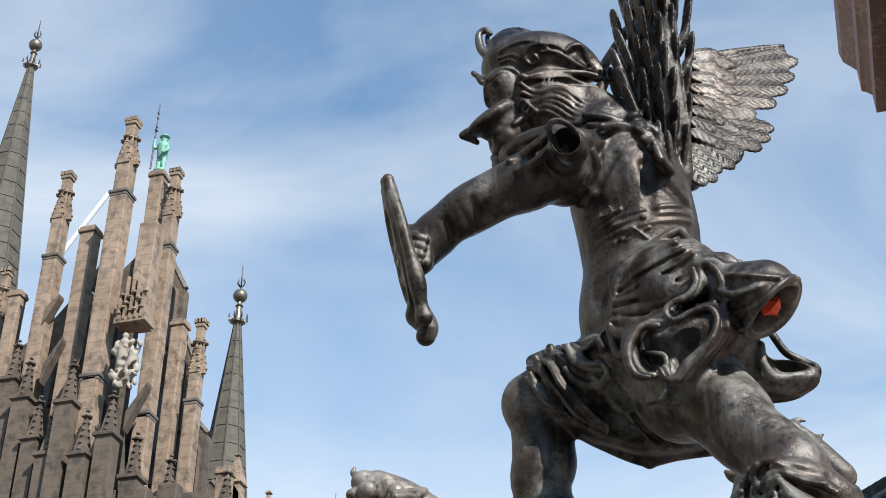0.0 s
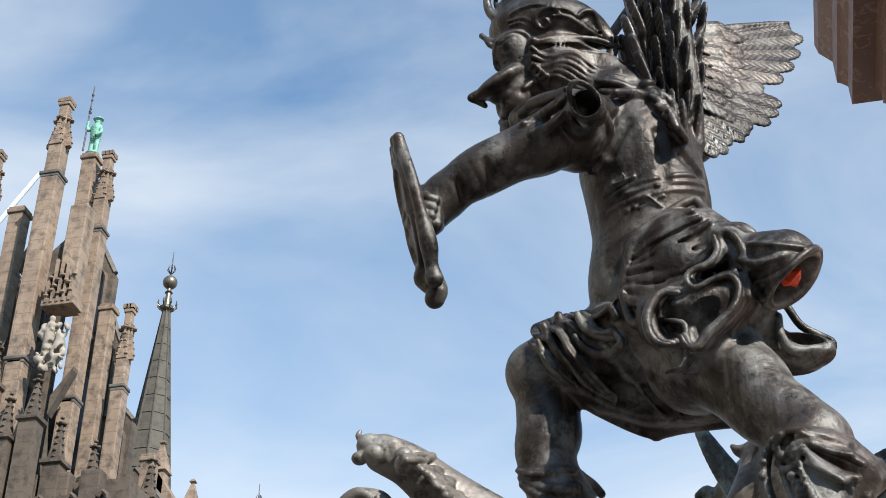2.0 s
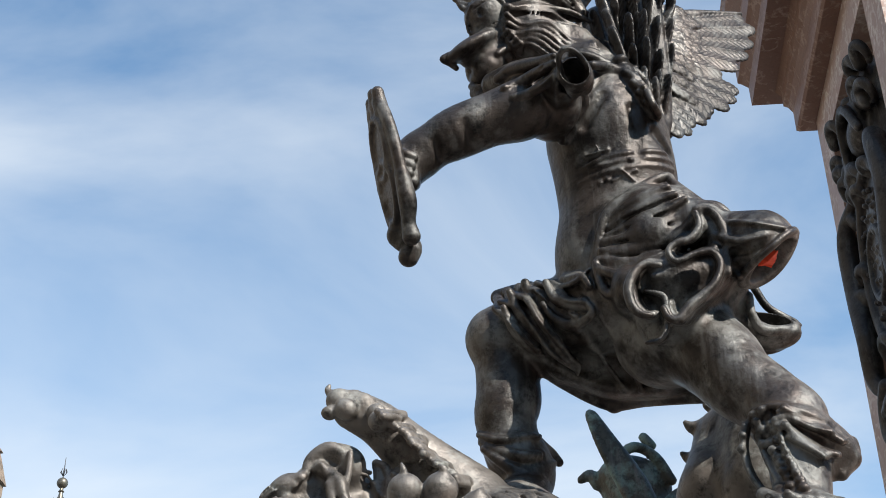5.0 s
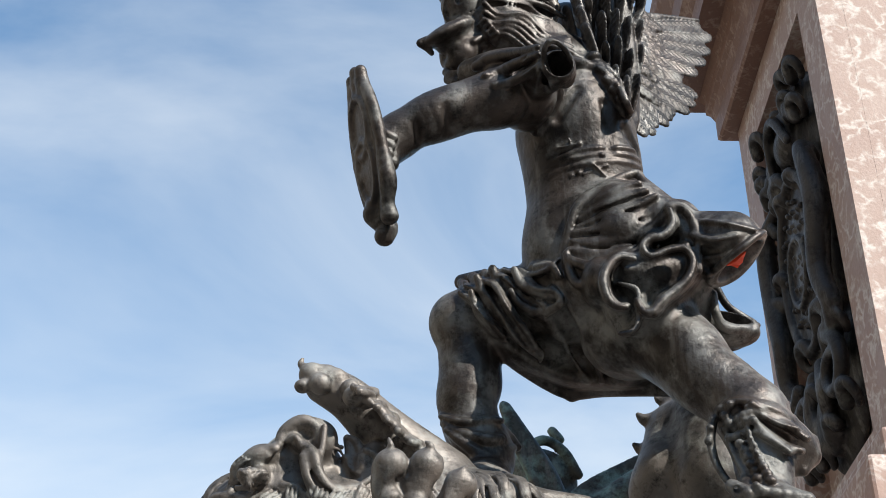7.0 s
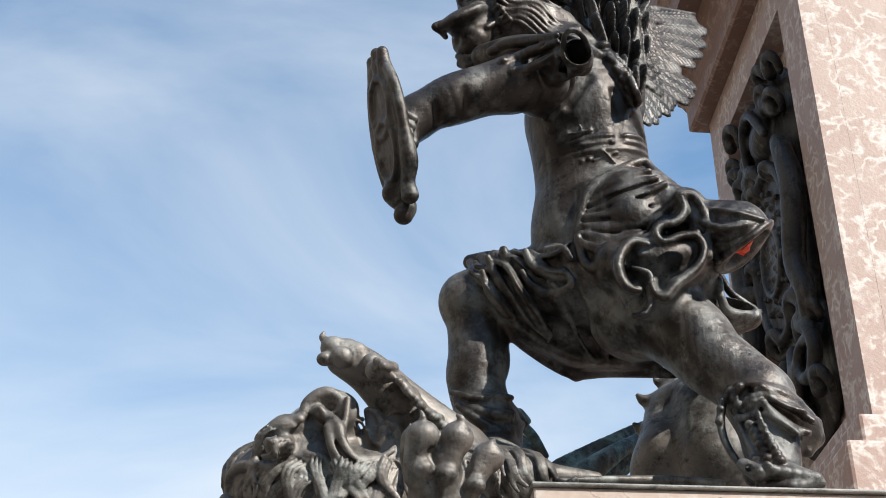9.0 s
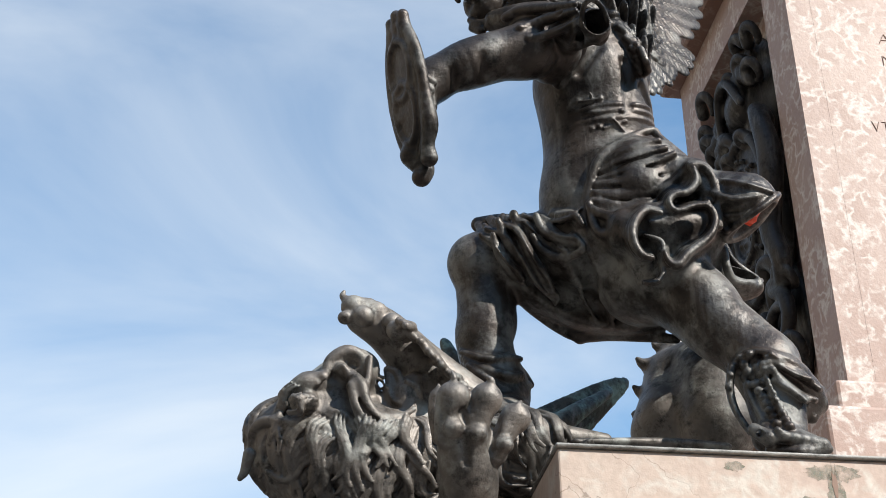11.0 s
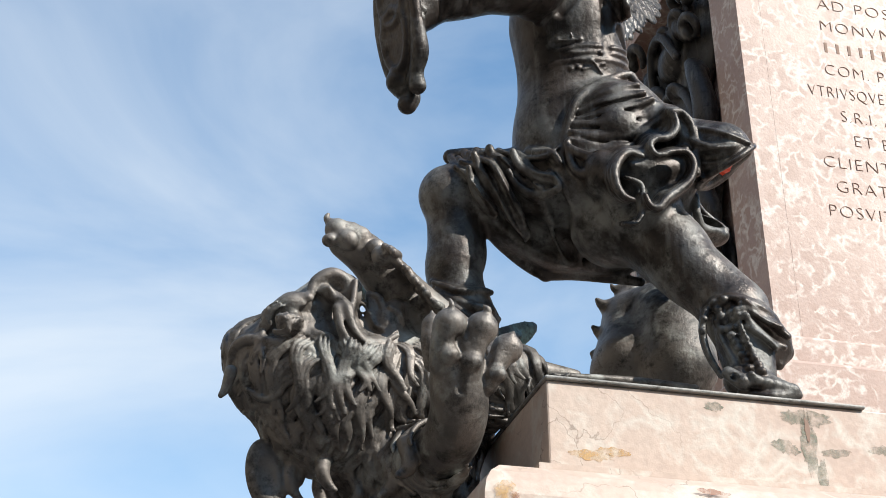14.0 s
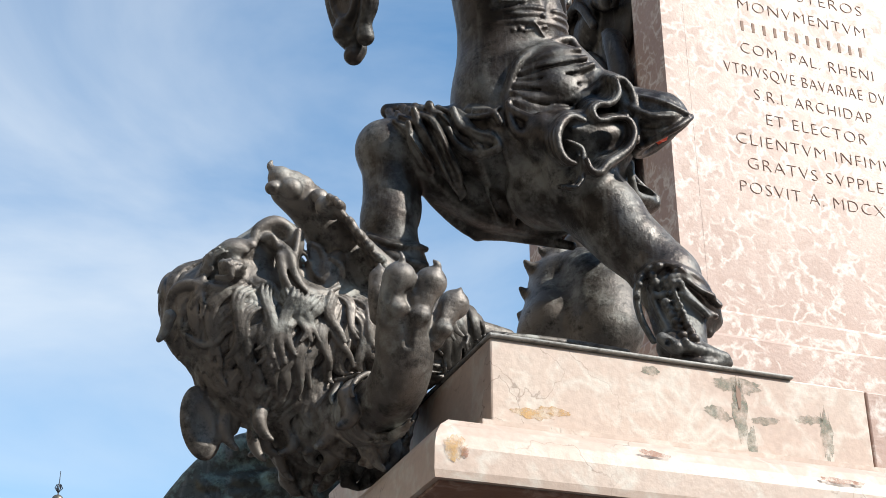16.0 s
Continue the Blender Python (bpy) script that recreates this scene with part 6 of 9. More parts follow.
feather(S, (-0.381, -0.777, 4.047), (-0.176, -0.665, 4.089), 0.0375, (0.42, -0.88, 0.2))
feather(S, (-0.388, -0.79, 4.014), (-0.21, -0.698, 4.023), 0.0372, (0.42, -0.88, 0.2))
feather(S, (-0.397, -0.804, 3.98), (-0.264, -0.739, 3.968), 0.0369, (0.42, -0.88, 0.2))
feather(S, (-0.375, -0.803, 3.921), (-0.226, -0.728, 3.918), 0.0307, (0.42, -0.88, 0.2))
feather(S, (-0.379, -0.812, 3.899), (-0.238, -0.745, 3.875), 0.0305, (0.42, -0.88, 0.2))
feather(S, (-0.387, -0.823, 3.876), (-0.262, -0.769, 3.83), 0.0303, (0.42, -0.88, 0.2))
feather(S, (-0.398, -0.835, 3.857), (-0.309, -0.802, 3.795), 0.0302, (0.42, -0.88, 0.2))
feather(S, (-0.417, -0.839, 3.866), (-0.32, -0.81, 3.772), 0.0259, (0.42, -0.88, 0.2))
feather(S, (-0.426, -0.852, 3.839), (-0.334, -0.826, 3.741), 0.0257, (0.42, -0.88, 0.2))
feather(S, (-0.437, -0.866, 3.812), (-0.366, -0.848, 3.72), 0.0255, (0.42, -0.88, 0.2))
feather(S, (-0.445, -0.877, 3.79), (-0.381, -0.866, 3.682), 0.0254, (0.42, -0.88, 0.2))
feather(S, (-0.455, -0.888, 3.772), (-0.407, -0.886, 3.662), 0.0252, (0.42, -0.88, 0.2))
feather(S, (-0.414, -0.79, 4.157), (-0.34, -0.743, 4.19), 0.0229, (0.42, -0.88, 0.2), 0.006)
feather(S, (-0.416, -0.802, 4.111), (-0.344, -0.757, 4.134), 0.0227, (0.42, -0.88, 0.2), 0.006)
feather(S, (-0.418, -0.813, 4.066), (-0.348, -0.772, 4.078), 0.0225, (0.42, -0.88, 0.2), 0.006)
feather(S, (-0.421, -0.824, 4.021), (-0.351, -0.786, 4.024), 0.0222, (0.42, -0.88, 0.2), 0.006)
feather(S, (-0.423, -0.835, 3.978), (-0.355, -0.799, 3.971), 0.022, (0.42, -0.88, 0.2), 0.006)
feather(S, (-0.425, -0.846, 3.935), (-0.358, -0.813, 3.92), 0.0218, (0.42, -0.88, 0.2), 0.006)
feather(S, (-0.428, -0.857, 3.893), (-0.362, -0.826, 3.869), 0.0216, (0.42, -0.88, 0.2), 0.006)
feather(S, (-0.43, -0.867, 3.851), (-0.365, -0.839, 3.819), 0.0214, (0.42, -0.88, 0.2), 0.006)
feather(S, (-0.389, -0.774, 4.146), (-0.321, -0.729, 4.178), 0.0229, (0.42, -0.88, 0.2), 0.006)
feather(S, (-0.391, -0.785, 4.101), (-0.325, -0.744, 4.122), 0.0227, (0.42, -0.88, 0.2), 0.006)
feather(S, (-0.394, -0.797, 4.055), (-0.329, -0.758, 4.067), 0.0225, (0.42, -0.88, 0.2), 0.006)
feather(S, (-0.397, -0.808, 4.011), (-0.332, -0.773, 4.013), 0.0223, (0.42, -0.88, 0.2), 0.006)
feather(S, (-0.399, -0.819, 3.968), (-0.336, -0.786, 3.96), 0.022, (0.42, -0.88, 0.2), 0.006)
feather(S, (-0.402, -0.83, 3.925), (-0.34, -0.8, 3.909), 0.0218, (0.42, -0.88, 0.2), 0.006)
feather(S, (-0.404, -0.841, 3.883), (-0.344, -0.813, 3.858), 0.0216, (0.42, -0.88, 0.2), 0.006)
feather(S, (-0.406, -0.851, 3.842), (-0.347, -0.826, 3.809), 0.0214, (0.42, -0.88, 0.2), 0.006)
feather(S, (-0.364, -0.757, 4.136), (-0.301, -0.716, 4.167), 0.0229, (0.42, -0.88, 0.2), 0.006)
feather(S, (-0.367, -0.769, 4.09), (-0.306, -0.731, 4.111), 0.0227, (0.42, -0.88, 0.2), 0.006)
feather(S, (-0.37, -0.781, 4.045), (-0.31, -0.745, 4.056), 0.0225, (0.42, -0.88, 0.2), 0.006)
feather(S, (-0.372, -0.792, 4.001), (-0.314, -0.759, 4.002), 0.0223, (0.42, -0.88, 0.2), 0.006)
feather(S, (-0.375, -0.803, 3.958), (-0.318, -0.773, 3.95), 0.0221, (0.42, -0.88, 0.2), 0.006)
feather(S, (-0.378, -0.814, 3.915), (-0.322, -0.787, 3.898), 0.0219, (0.42, -0.88, 0.2), 0.006)
feather(S, (-0.381, -0.825, 3.873), (-0.326, -0.8, 3.848), 0.0217, (0.42, -0.88, 0.2), 0.006)
feather(S, (-0.383, -0.836, 3.832), (-0.329, -0.813, 3.798), 0.0215, (0.42, -0.88, 0.2), 0.006)
S.rope([(-0.423, -0.781, 4.085), (-0.388, -0.748, 4.159), (-0.335, -0.713, 4.203), (-0.269, -0.673, 4.236), (-0.171, -0.618, 4.276)], [0.016, 0.016, 0.013, 0.010, 0.006], 0.004)
# near wing, folded up over the shoulder
S.rope([(-0.471, -0.92, 3.685), (-0.471, -0.94, 3.807), (-0.485, -0.95, 3.962), (-0.486, -0.95, 4.13), (-0.471, -0.93, 4.363)], [0.047, 0.053, 0.063, 0.068, 0.061], 0.02, flat=((-0.3, -0.95, 0), 0.5))
S.blob((-0.53, -1.013, 3.697), (0.054, 0.023, 0.0075), (-0.001, -0.056, 0.093), (-0.86, -0.50, 0.10), 0.003, barbs=0.0009)
S.blob((-0.497, -0.992, 3.721), (0.067, 0.023, 0.0075), (0.018, -0.05, 0.124), (-0.86, -0.50, 0.10), 0.003, barbs=0.0009)
S.blob((-0.467, -0.969, 3.729), (0.068, 0.023, 0.0075), (0.032, -0.04, 0.125), (-0.86, -0.50, 0.10), 0.003, barbs=0.0009)
S.blob((-0.442, -0.95, 3.734), (0.064, 0.023, 0.0075), (0.034, -0.038, 0.118), (-0.86, -0.50, 0.10), 0.003, barbs=0.0009)
S.blob((-0.512, -1.01, 3.787), (0.057, 0.023, 0.0075), (0.001, -0.065, 0.093), (-0.86, -0.50, 0.10), 0.003, barbs=0.0009)
S.blob((-0.481, -0.988, 3.811), (0.069, 0.023, 0.0075), (0.013, -0.058, 0.125), (-0.86, -0.50, 0.10), 0.003, barbs=0.0009)
S.blob((-0.453, -0.967, 3.804), (0.056, 0.023, 0.0075), (0.023, -0.052, 0.097), (-0.86, -0.50, 0.10), 0.003, barbs=0.0009)
S.blob((-0.425, -0.942, 3.829), (0.069, 0.024, 0.0075), (0.031, -0.038, 0.13), (-0.86, -0.50, 0.10), 0.003, barbs=0.0009)
S.blob((-0.585, -0.971, 3.928), (0.069, 0.024, 0.0075), (-0.027, -0.044, 0.129), (-0.86, -0.50, 0.10), 0.003, barbs=0.0009)
S.blob((-0.547, -0.988, 3.911), (0.070, 0.024, 0.0075), (-0.006, -0.043, 0.134), (-0.86, -0.50, 0.10), 0.003, barbs=0.0009)
S.blob((-0.515, -1.007, 3.883), (0.063, 0.024, 0.0075), (0.002, -0.044, 0.118), (-0.86, -0.50, 0.10), 0.003, barbs=0.0009)
S.blob((-0.483, -0.994, 3.895), (0.069, 0.024, 0.0075), (0.017, -0.053, 0.126), (-0.86, -0.50, 0.10), 0.003, barbs=0.0009)
S.blob((-0.453, -0.972, 3.899), (0.064, 0.024, 0.0075), (0.031, -0.047, 0.116), (-0.86, -0.50, 0.10), 0.003, barbs=0.0009)
S.blob((-0.423, -0.948, 3.91), (0.067, 0.024, 0.0075), (0.041, -0.034, 0.122), (-0.86, -0.50, 0.10), 0.003, barbs=0.0009)
S.blob((-0.561, -0.967, 4.027), (0.073, 0.024, 0.0075), (-0.014, -0.052, 0.135), (-0.86, -0.50, 0.10), 0.003, barbs=0.0009)
S.blob((-0.526, -0.984, 4.008), (0.073, 0.024, 0.0075), (-0.001, -0.05, 0.138), (-0.86, -0.50, 0.10), 0.003, barbs=0.0009)
S.blob((-0.499, -1.004, 3.974), (0.062, 0.024, 0.0075), (-0.002, -0.055, 0.111), (-0.86, -0.50, 0.10), 0.003, barbs=0.0009)
S.blob((-0.464, -0.986, 3.978), (0.058, 0.024, 0.0075), (0.021, -0.054, 0.101), (-0.86, -0.50, 0.10), 0.003, barbs=0.0009)
S.blob((-0.438, -0.966, 4.001), (0.072, 0.024, 0.0075), (0.023, -0.05, 0.132), (-0.86, -0.50, 0.10), 0.003, barbs=0.0009)
S.blob((-0.405, -0.943, 4.014), (0.075, 0.024, 0.0075), (0.039, -0.04, 0.14), (-0.86, -0.50, 0.10), 0.003, barbs=0.0009)
S.blob((-0.57, -0.972, 4.115), (0.069, 0.025, 0.0075), (-0.02, -0.046, 0.129), (-0.86, -0.50, 0.10), 0.003, barbs=0.0009)
S.blob((-0.536, -0.992, 4.104), (0.079, 0.025, 0.0075), (-0.01, -0.049, 0.149), (-0.86, -0.50, 0.10), 0.003, barbs=0.0009)
S.blob((-0.502, -1.011, 4.07), (0.068, 0.024, 0.0075), (0, -0.052, 0.126), (-0.86, -0.50, 0.10), 0.003, barbs=0.0009)
S.blob((-0.469, -0.992, 4.069), (0.059, 0.024, 0.0075), (0.019, -0.051, 0.105), (-0.86, -0.50, 0.10), 0.003, barbs=0.0009)
S.blob((-0.441, -0.968, 4.096), (0.075, 0.025, 0.0075), (0.025, -0.039, 0.142), (-0.86, -0.50, 0.10), 0.003, barbs=0.0009)
S.blob((-0.406, -0.948, 4.105), (0.076, 0.025, 0.0075), (0.044, -0.034, 0.142), (-0.86, -0.50, 0.10), 0.003, barbs=0.0009)
S.blob((-0.552, -0.964, 4.232), (0.084, 0.025, 0.0075), (-0.022, -0.046, 0.161), (-0.86, -0.50, 0.10), 0.003, barbs=0.0009)
S.blob((-0.516, -0.986, 4.199), (0.076, 0.025, 0.0075), (-0.009, -0.055, 0.141), (-0.86, -0.50, 0.10), 0.003, barbs=0.0009)
S.blob((-0.482, -1.006, 4.168), (0.069, 0.025, 0.0075), (0.001, -0.059, 0.124), (-0.86, -0.50, 0.10), 0.003, barbs=0.0009)
S.blob((-0.451, -0.988, 4.173), (0.065, 0.025, 0.0075), (0.014, -0.057, 0.115), (-0.86, -0.50, 0.10), 0.003, barbs=0.0009)
S.blob((-0.421, -0.969, 4.192), (0.074, 0.025, 0.0075), (0.023, -0.056, 0.134), (-0.86, -0.50, 0.10), 0.003, barbs=0.0009)
S.blob((-0.388, -0.944, 4.201), (0.073, 0.025, 0.0075), (0.039, -0.041, 0.134), (-0.86, -0.50, 0.10), 0.003, barbs=0.0009)
S.blob((-0.557, -0.966, 4.322), (0.077, 0.026, 0.0075), (-0.023, -0.034, 0.148), (-0.86, -0.50, 0.10), 0.003, barbs=0.0009)
S.blob((-0.524, -0.993, 4.301), (0.082, 0.026, 0.0075), (-0.013, -0.052, 0.155), (-0.86, -0.50, 0.10), 0.003, barbs=0.0009)
S.blob((-0.487, -1.008, 4.266), (0.070, 0.025, 0.0075), (0.002, -0.046, 0.132), (-0.86, -0.50, 0.10), 0.003, barbs=0.0009)
S.blob((-0.456, -0.994, 4.263), (0.060, 0.025, 0.0075), (0.012, -0.054, 0.106), (-0.86, -0.50, 0.10), 0.003, barbs=0.0009)
S.blob((-0.421, -0.967, 4.294), (0.079, 0.026, 0.0075), (0.032, -0.036, 0.15), (-0.86, -0.50, 0.10), 0.003, barbs=0.0009)
S.blob((-0.396, -0.948, 4.29), (0.065, 0.026, 0.0075), (0.029, -0.034, 0.122), (-0.86, -0.50, 0.10), 0.003, barbs=0.0009)
S.blob((-0.542, -1.02, 3.651), (0.047, 0.015, 0.009), (-0.007, -0.04, 0.084), (-0.86, -0.50, 0.10), 0.003, barbs=0.001)
S.blob((-0.524, -1.02, 3.657), (0.049, 0.015, 0.009), (-0.003, -0.04, 0.09), (-0.86, -0.50, 0.10), 0.003, barbs=0.001)
S.blob((-0.506, -1.02, 3.663), (0.052, 0.015, 0.009), (-0.001, -0.04, 0.097), (-0.86, -0.50, 0.10), 0.003, barbs=0.001)
S.blob((-0.488, -1.02, 3.67), (0.055, 0.015, 0.009), (0.002, -0.04, 0.102), (-0.86, -0.50, 0.10), 0.003, barbs=0.001)
S.blob((-0.47, -1.02, 3.676), (0.058, 0.015, 0.009), (0.006, -0.04, 0.108), (-0.86, -0.50, 0.10), 0.003, barbs=0.001)
S.blob((-0.554, -1.03, 4.01), (0.066, 0.018, 0.009), (-0.033, -0.02, 0.127), (-0.86, -0.50, 0.10), 0.003, barbs=0.001)
S.blob((-0.569, -1.03, 3.949), (0.065, 0.018, 0.009), (-0.033, -0.02, 0.125), (-0.86, -0.50, 0.10), 0.003, barbs=0.001)
S.blob((-0.556, -1.03, 3.884), (0.064, 0.018, 0.009), (-0.032, -0.02, 0.122), (-0.86, -0.50, 0.10), 0.003, barbs=0.001)
S.blob((-0.546, -1.03, 3.829), (0.063, 0.018, 0.009), (-0.031, -0.02, 0.12), (-0.86, -0.50, 0.10), 0.003, barbs=0.001)
S.blob((-0.427, -0.95, 4.054), (0.070, 0.019, 0.009), (0.067, 0, 0.122), (-0.86, -0.50, 0.10), 0.003, barbs=0.001)
S.blob((-0.427, -0.95, 3.962), (0.068, 0.019, 0.009), (0.066, 0, 0.119), (-0.86, -0.50, 0.10), 0.003, barbs=0.001)
S.blob((-0.443, -0.95, 3.876), (0.067, 0.018, 0.009), (0.066, 0, 0.117), (-0.86, -0.50, 0.10), 0.003, barbs=0.001)
S.blob((-0.456, -0.95, 3.791), (0.065, 0.018, 0.009), (0.064, 0, 0.114), (-0.86, -0.50, 0.10), 0.003, barbs=0.001)
S.blob((-0.465, -0.95, 3.716), (0.064, 0.018, 0.009), (0.064, 0, 0.112), (-0.86, -0.50, 0.10), 0.003, barbs=0.001)
# face under the helmet
S.blob((-0.859, -1.02, 3.822), (0.028, 0.022, 0.028), (1, 0, 0), (0, 0, 1), 0.015)
S.rope([(-0.898, -0.99, 3.827), (-0.893, -0.99, 3.802), (-0.883, -1, 3.783)], [0.013, 0.014, 0.013], 0.01)
S.rope([(-0.894, -1, 3.765), (-0.877, -1.02, 3.742), (-0.861, -1.03, 3.742)], [0.010, 0.010, 0.008], 0.006)
S.rope([(-0.89, -1, 3.742), (-0.872, -1.02, 3.718)], [0.011, 0.012], 0.01)
S.rope([(-0.829, -1.052, 3.818), (-0.802, -1.043, 3.842), (-0.774, -1.035, 3.832)], [0.007, 0.008, 0.007], 0.006)
S.blob((-0.801, -1.023, 3.826), (0.011, 0.011, 0.008), (1, 0, 0), (0, 0, 1), 0.006)
# lacing down the boot
S.blob((-0.366, -1.153, 2.797), (0.011, 0.01, 0.01), (1, 0, 0), (0, 0, 1), 0.003)
S.blob((-0.353, -1.17, 2.798), (0.011, 0.01, 0.01), (1, 0, 0), (0, 0, 1), 0.003)
S.blob((-0.362, -1.157, 2.78), (0.011, 0.01, 0.01), (1, 0, 0), (0, 0, 1), 0.003)
S.blob((-0.34, -1.158, 2.789), (0.011, 0.01, 0.01), (1, 0, 0), (0, 0, 1), 0.003)
S.blob((-0.355, -1.157, 2.765), (0.011, 0.01, 0.01), (1, 0, 0), (0, 0, 1), 0.003)
S.blob((-0.337, -1.165, 2.771), (0.011, 0.01, 0.01), (1, 0, 0), (0, 0, 1), 0.003)
S.blob((-0.342, -1.147, 2.756), (0.011, 0.01, 0.01), (1, 0, 0), (0, 0, 1), 0.003)
S.blob((-0.331, -1.167, 2.756), (0.011, 0.01, 0.01), (1, 0, 0), (0, 0, 1), 0.003)
S.blob((-0.342, -1.159, 2.736), (0.011, 0.01, 0.01), (1, 0, 0), (0, 0, 1), 0.003)
S.blob((-0.331, -1.179, 2.735), (0.011, 0.01, 0.01), (1, 0, 0), (0, 0, 1), 0.003)
S.blob((-0.342, -1.171, 2.715), (0.011, 0.01, 0.01), (1, 0, 0), (0, 0, 1), 0.003)
S.blob((-0.331, -1.191, 2.715), (0.011, 0.01, 0.01), (1, 0, 0), (0, 0, 1), 0.003)
S.blob((-0.336, -1.173, 2.7), (0.011, 0.01, 0.01), (1, 0, 0), (0, 0, 1), 0.003)
S.blob((-0.325, -1.193, 2.7), (0.011, 0.01, 0.01), (1, 0, 0), (0, 0, 1), 0.003)
S.blob((-0.331, -1.175, 2.685), (0.011, 0.01, 0.01), (1, 0, 0), (0, 0, 1), 0.003)
S.blob((-0.323, -1.2, 2.682), (0.011, 0.01, 0.01), (1, 0, 0), (0, 0, 1), 0.003)
S.blob((-0.331, -1.187, 2.665), (0.011, 0.01, 0.01), (1, 0, 0), (0, 0, 1), 0.003)
S.blob((-0.316, -1.2, 2.668), (0.011, 0.01, 0.01), (1, 0, 0), (0, 0, 1), 0.003)
S.blob((-0.324, -1.186, 2.651), (0.011, 0.01, 0.01), (1, 0, 0), (0, 0, 1), 0.003)
S.blob((-0.312, -1.204, 2.652), (0.011, 0.01, 0.01), (1, 0, 0), (0, 0, 1), 0.003)
S.blob((-0.325, -1.201, 2.63), (0.011, 0.01, 0.01), (1, 0, 0), (0, 0, 1), 0.003)
S.blob((-0.307, -1.206, 2.637), (0.011, 0.01, 0.01), (1, 0, 0), (0, 0, 1), 0.003)
S.blob((-0.333, -1.224, 2.605), (0.011, 0.01, 0.01), (1, 0, 0), (0, 0, 1), 0.003)
S.blob((-0.303, -1.211, 2.621), (0.011, 0.01, 0.01), (1, 0, 0), (0, 0, 1), 0.003)
S.blob((-0.374, -1.14, 2.788), (0.009, 0.009, 0.009), (1, 0, 0), (0, 0, 1), 0.003)
S.blob((-0.39, -1.145, 2.76), (0.009, 0.009, 0.009), (1, 0, 0), (0, 0, 1), 0.003)
S.blob((-0.396, -1.144, 2.733), (0.009, 0.009, 0.009), (1, 0, 0), (0, 0, 1), 0.003)
S.blob((-0.338, -1.164, 2.794), (0.009, 0.009, 0.009), (1, 0, 0), (0, 0, 1), 0.003)
S.blob((-0.331, -1.185, 2.769), (0.009, 0.009, 0.009), (1, 0, 0), (0, 0, 1), 0.003)
S.rope([(-0.361, -1.113, 2.772), (-0.348, -1.106, 2.709), (-0.37, -1.219, 2.596)], [0.006, 0.006, 0.006], 0.006, True)
S.rope([(-0.339, -1.185, 2.751), (-0.328, -1.202, 2.673), (-0.326, -1.23, 2.611)], [0.006, 0.006, 0.005], 0.006, True)
S.rope([(-0.319, -1.18, 2.789), (-0.269, -1.183, 2.756), (-0.234, -1.184, 2.741)], [0.007, 0.007, 0.007], 0.007)
S.rope([(-0.326, -1.191, 2.784), (-0.274, -1.191, 2.751), (-0.237, -1.19, 2.738)], [0.005, 0.005, 0.005], 0.005)
S.rope([(-0.308, -1.176, 2.739), (-0.281, -1.196, 2.709), (-0.25, -1.187, 2.691)], [0.007, 0.007, 0.007], 0.007)
S.rope([(-0.314, -1.187, 2.734), (-0.284, -1.202, 2.706), (-0.256, -1.197, 2.686)], [0.005, 0.005, 0.005], 0.005)
# creases of the cloth over the thigh
S.rope([(-0.86, -0.871, 3.23), (-0.833, -0.907, 3.183), (-0.802, -0.91, 3.135), (-0.766, -0.888, 3.109)], [0.007, 0.009, 0.007, 0.004], 0.006)
S.rope([(-0.865, -0.884, 3.222), (-0.835, -0.914, 3.179), (-0.805, -0.918, 3.13), (-0.768, -0.894, 3.105)], [0.005, 0.006, 0.005, 0.003], 0.004)
S.rope([(-0.849, -0.883, 3.239), (-0.806, -0.908, 3.204), (-0.772, -0.913, 3.147), (-0.74, -0.899, 3.093), (-0.687, -0.852, 3.07)], [0.007, 0.009, 0.009, 0.007, 0.004], 0.006)
S.rope([(-0.852, -0.891, 3.233), (-0.81, -0.921, 3.195), (-0.775, -0.921, 3.142), (-0.743, -0.908, 3.088), (-0.687, -0.853, 3.069)], [0.005, 0.006, 0.006, 0.005, 0.003], 0.004)
S.rope([(-0.822, -0.895, 3.251), (-0.786, -0.932, 3.209), (-0.764, -0.947, 3.153), (-0.738, -0.932, 3.114)], [0.007, 0.009, 0.007, 0.004], 0.006)
S.rope([(-0.824, -0.901, 3.247), (-0.79, -0.943, 3.202), (-0.767, -0.955, 3.147), (-0.739, -0.935, 3.112)], [0.005, 0.006, 0.005, 0.003], 0.004)
S.rope([(-0.796, -0.907, 3.257), (-0.76, -0.937, 3.223), (-0.727, -0.942, 3.17), (-0.683, -0.954, 3.135), (-0.655, -1.005, 3.124)], [0.007, 0.009, 0.009, 0.007, 0.004], 0.006)
S.rope([(-0.8, -0.918, 3.25), (-0.763, -0.946, 3.217), (-0.731, -0.951, 3.165), (-0.687, -0.963, 3.129), (-0.656, -1.008, 3.122)], [0.005, 0.006, 0.006, 0.005, 0.003], 0.004)
S.rope([(-0.763, -0.907, 3.267), (-0.734, -0.944, 3.229), (-0.698, -0.975, 3.178), (-0.667, -1.002, 3.157)], [0.007, 0.007, 0.007, 0.006], 0.006)
S.rope([(-0.768, -0.92, 3.259), (-0.737, -0.95, 3.225), (-0.702, -0.985, 3.171), (-0.669, -1.008, 3.153)], [0.005, 0.005, 0.005, 0.004], 0.004)
S.rope([(-0.739, -0.937, 3.252), (-0.704, -0.955, 3.227), (-0.678, -1.003, 3.207), (-0.647, -1.008, 3.233)], [0.006, 0.007, 0.007, 0.004], 0.006)
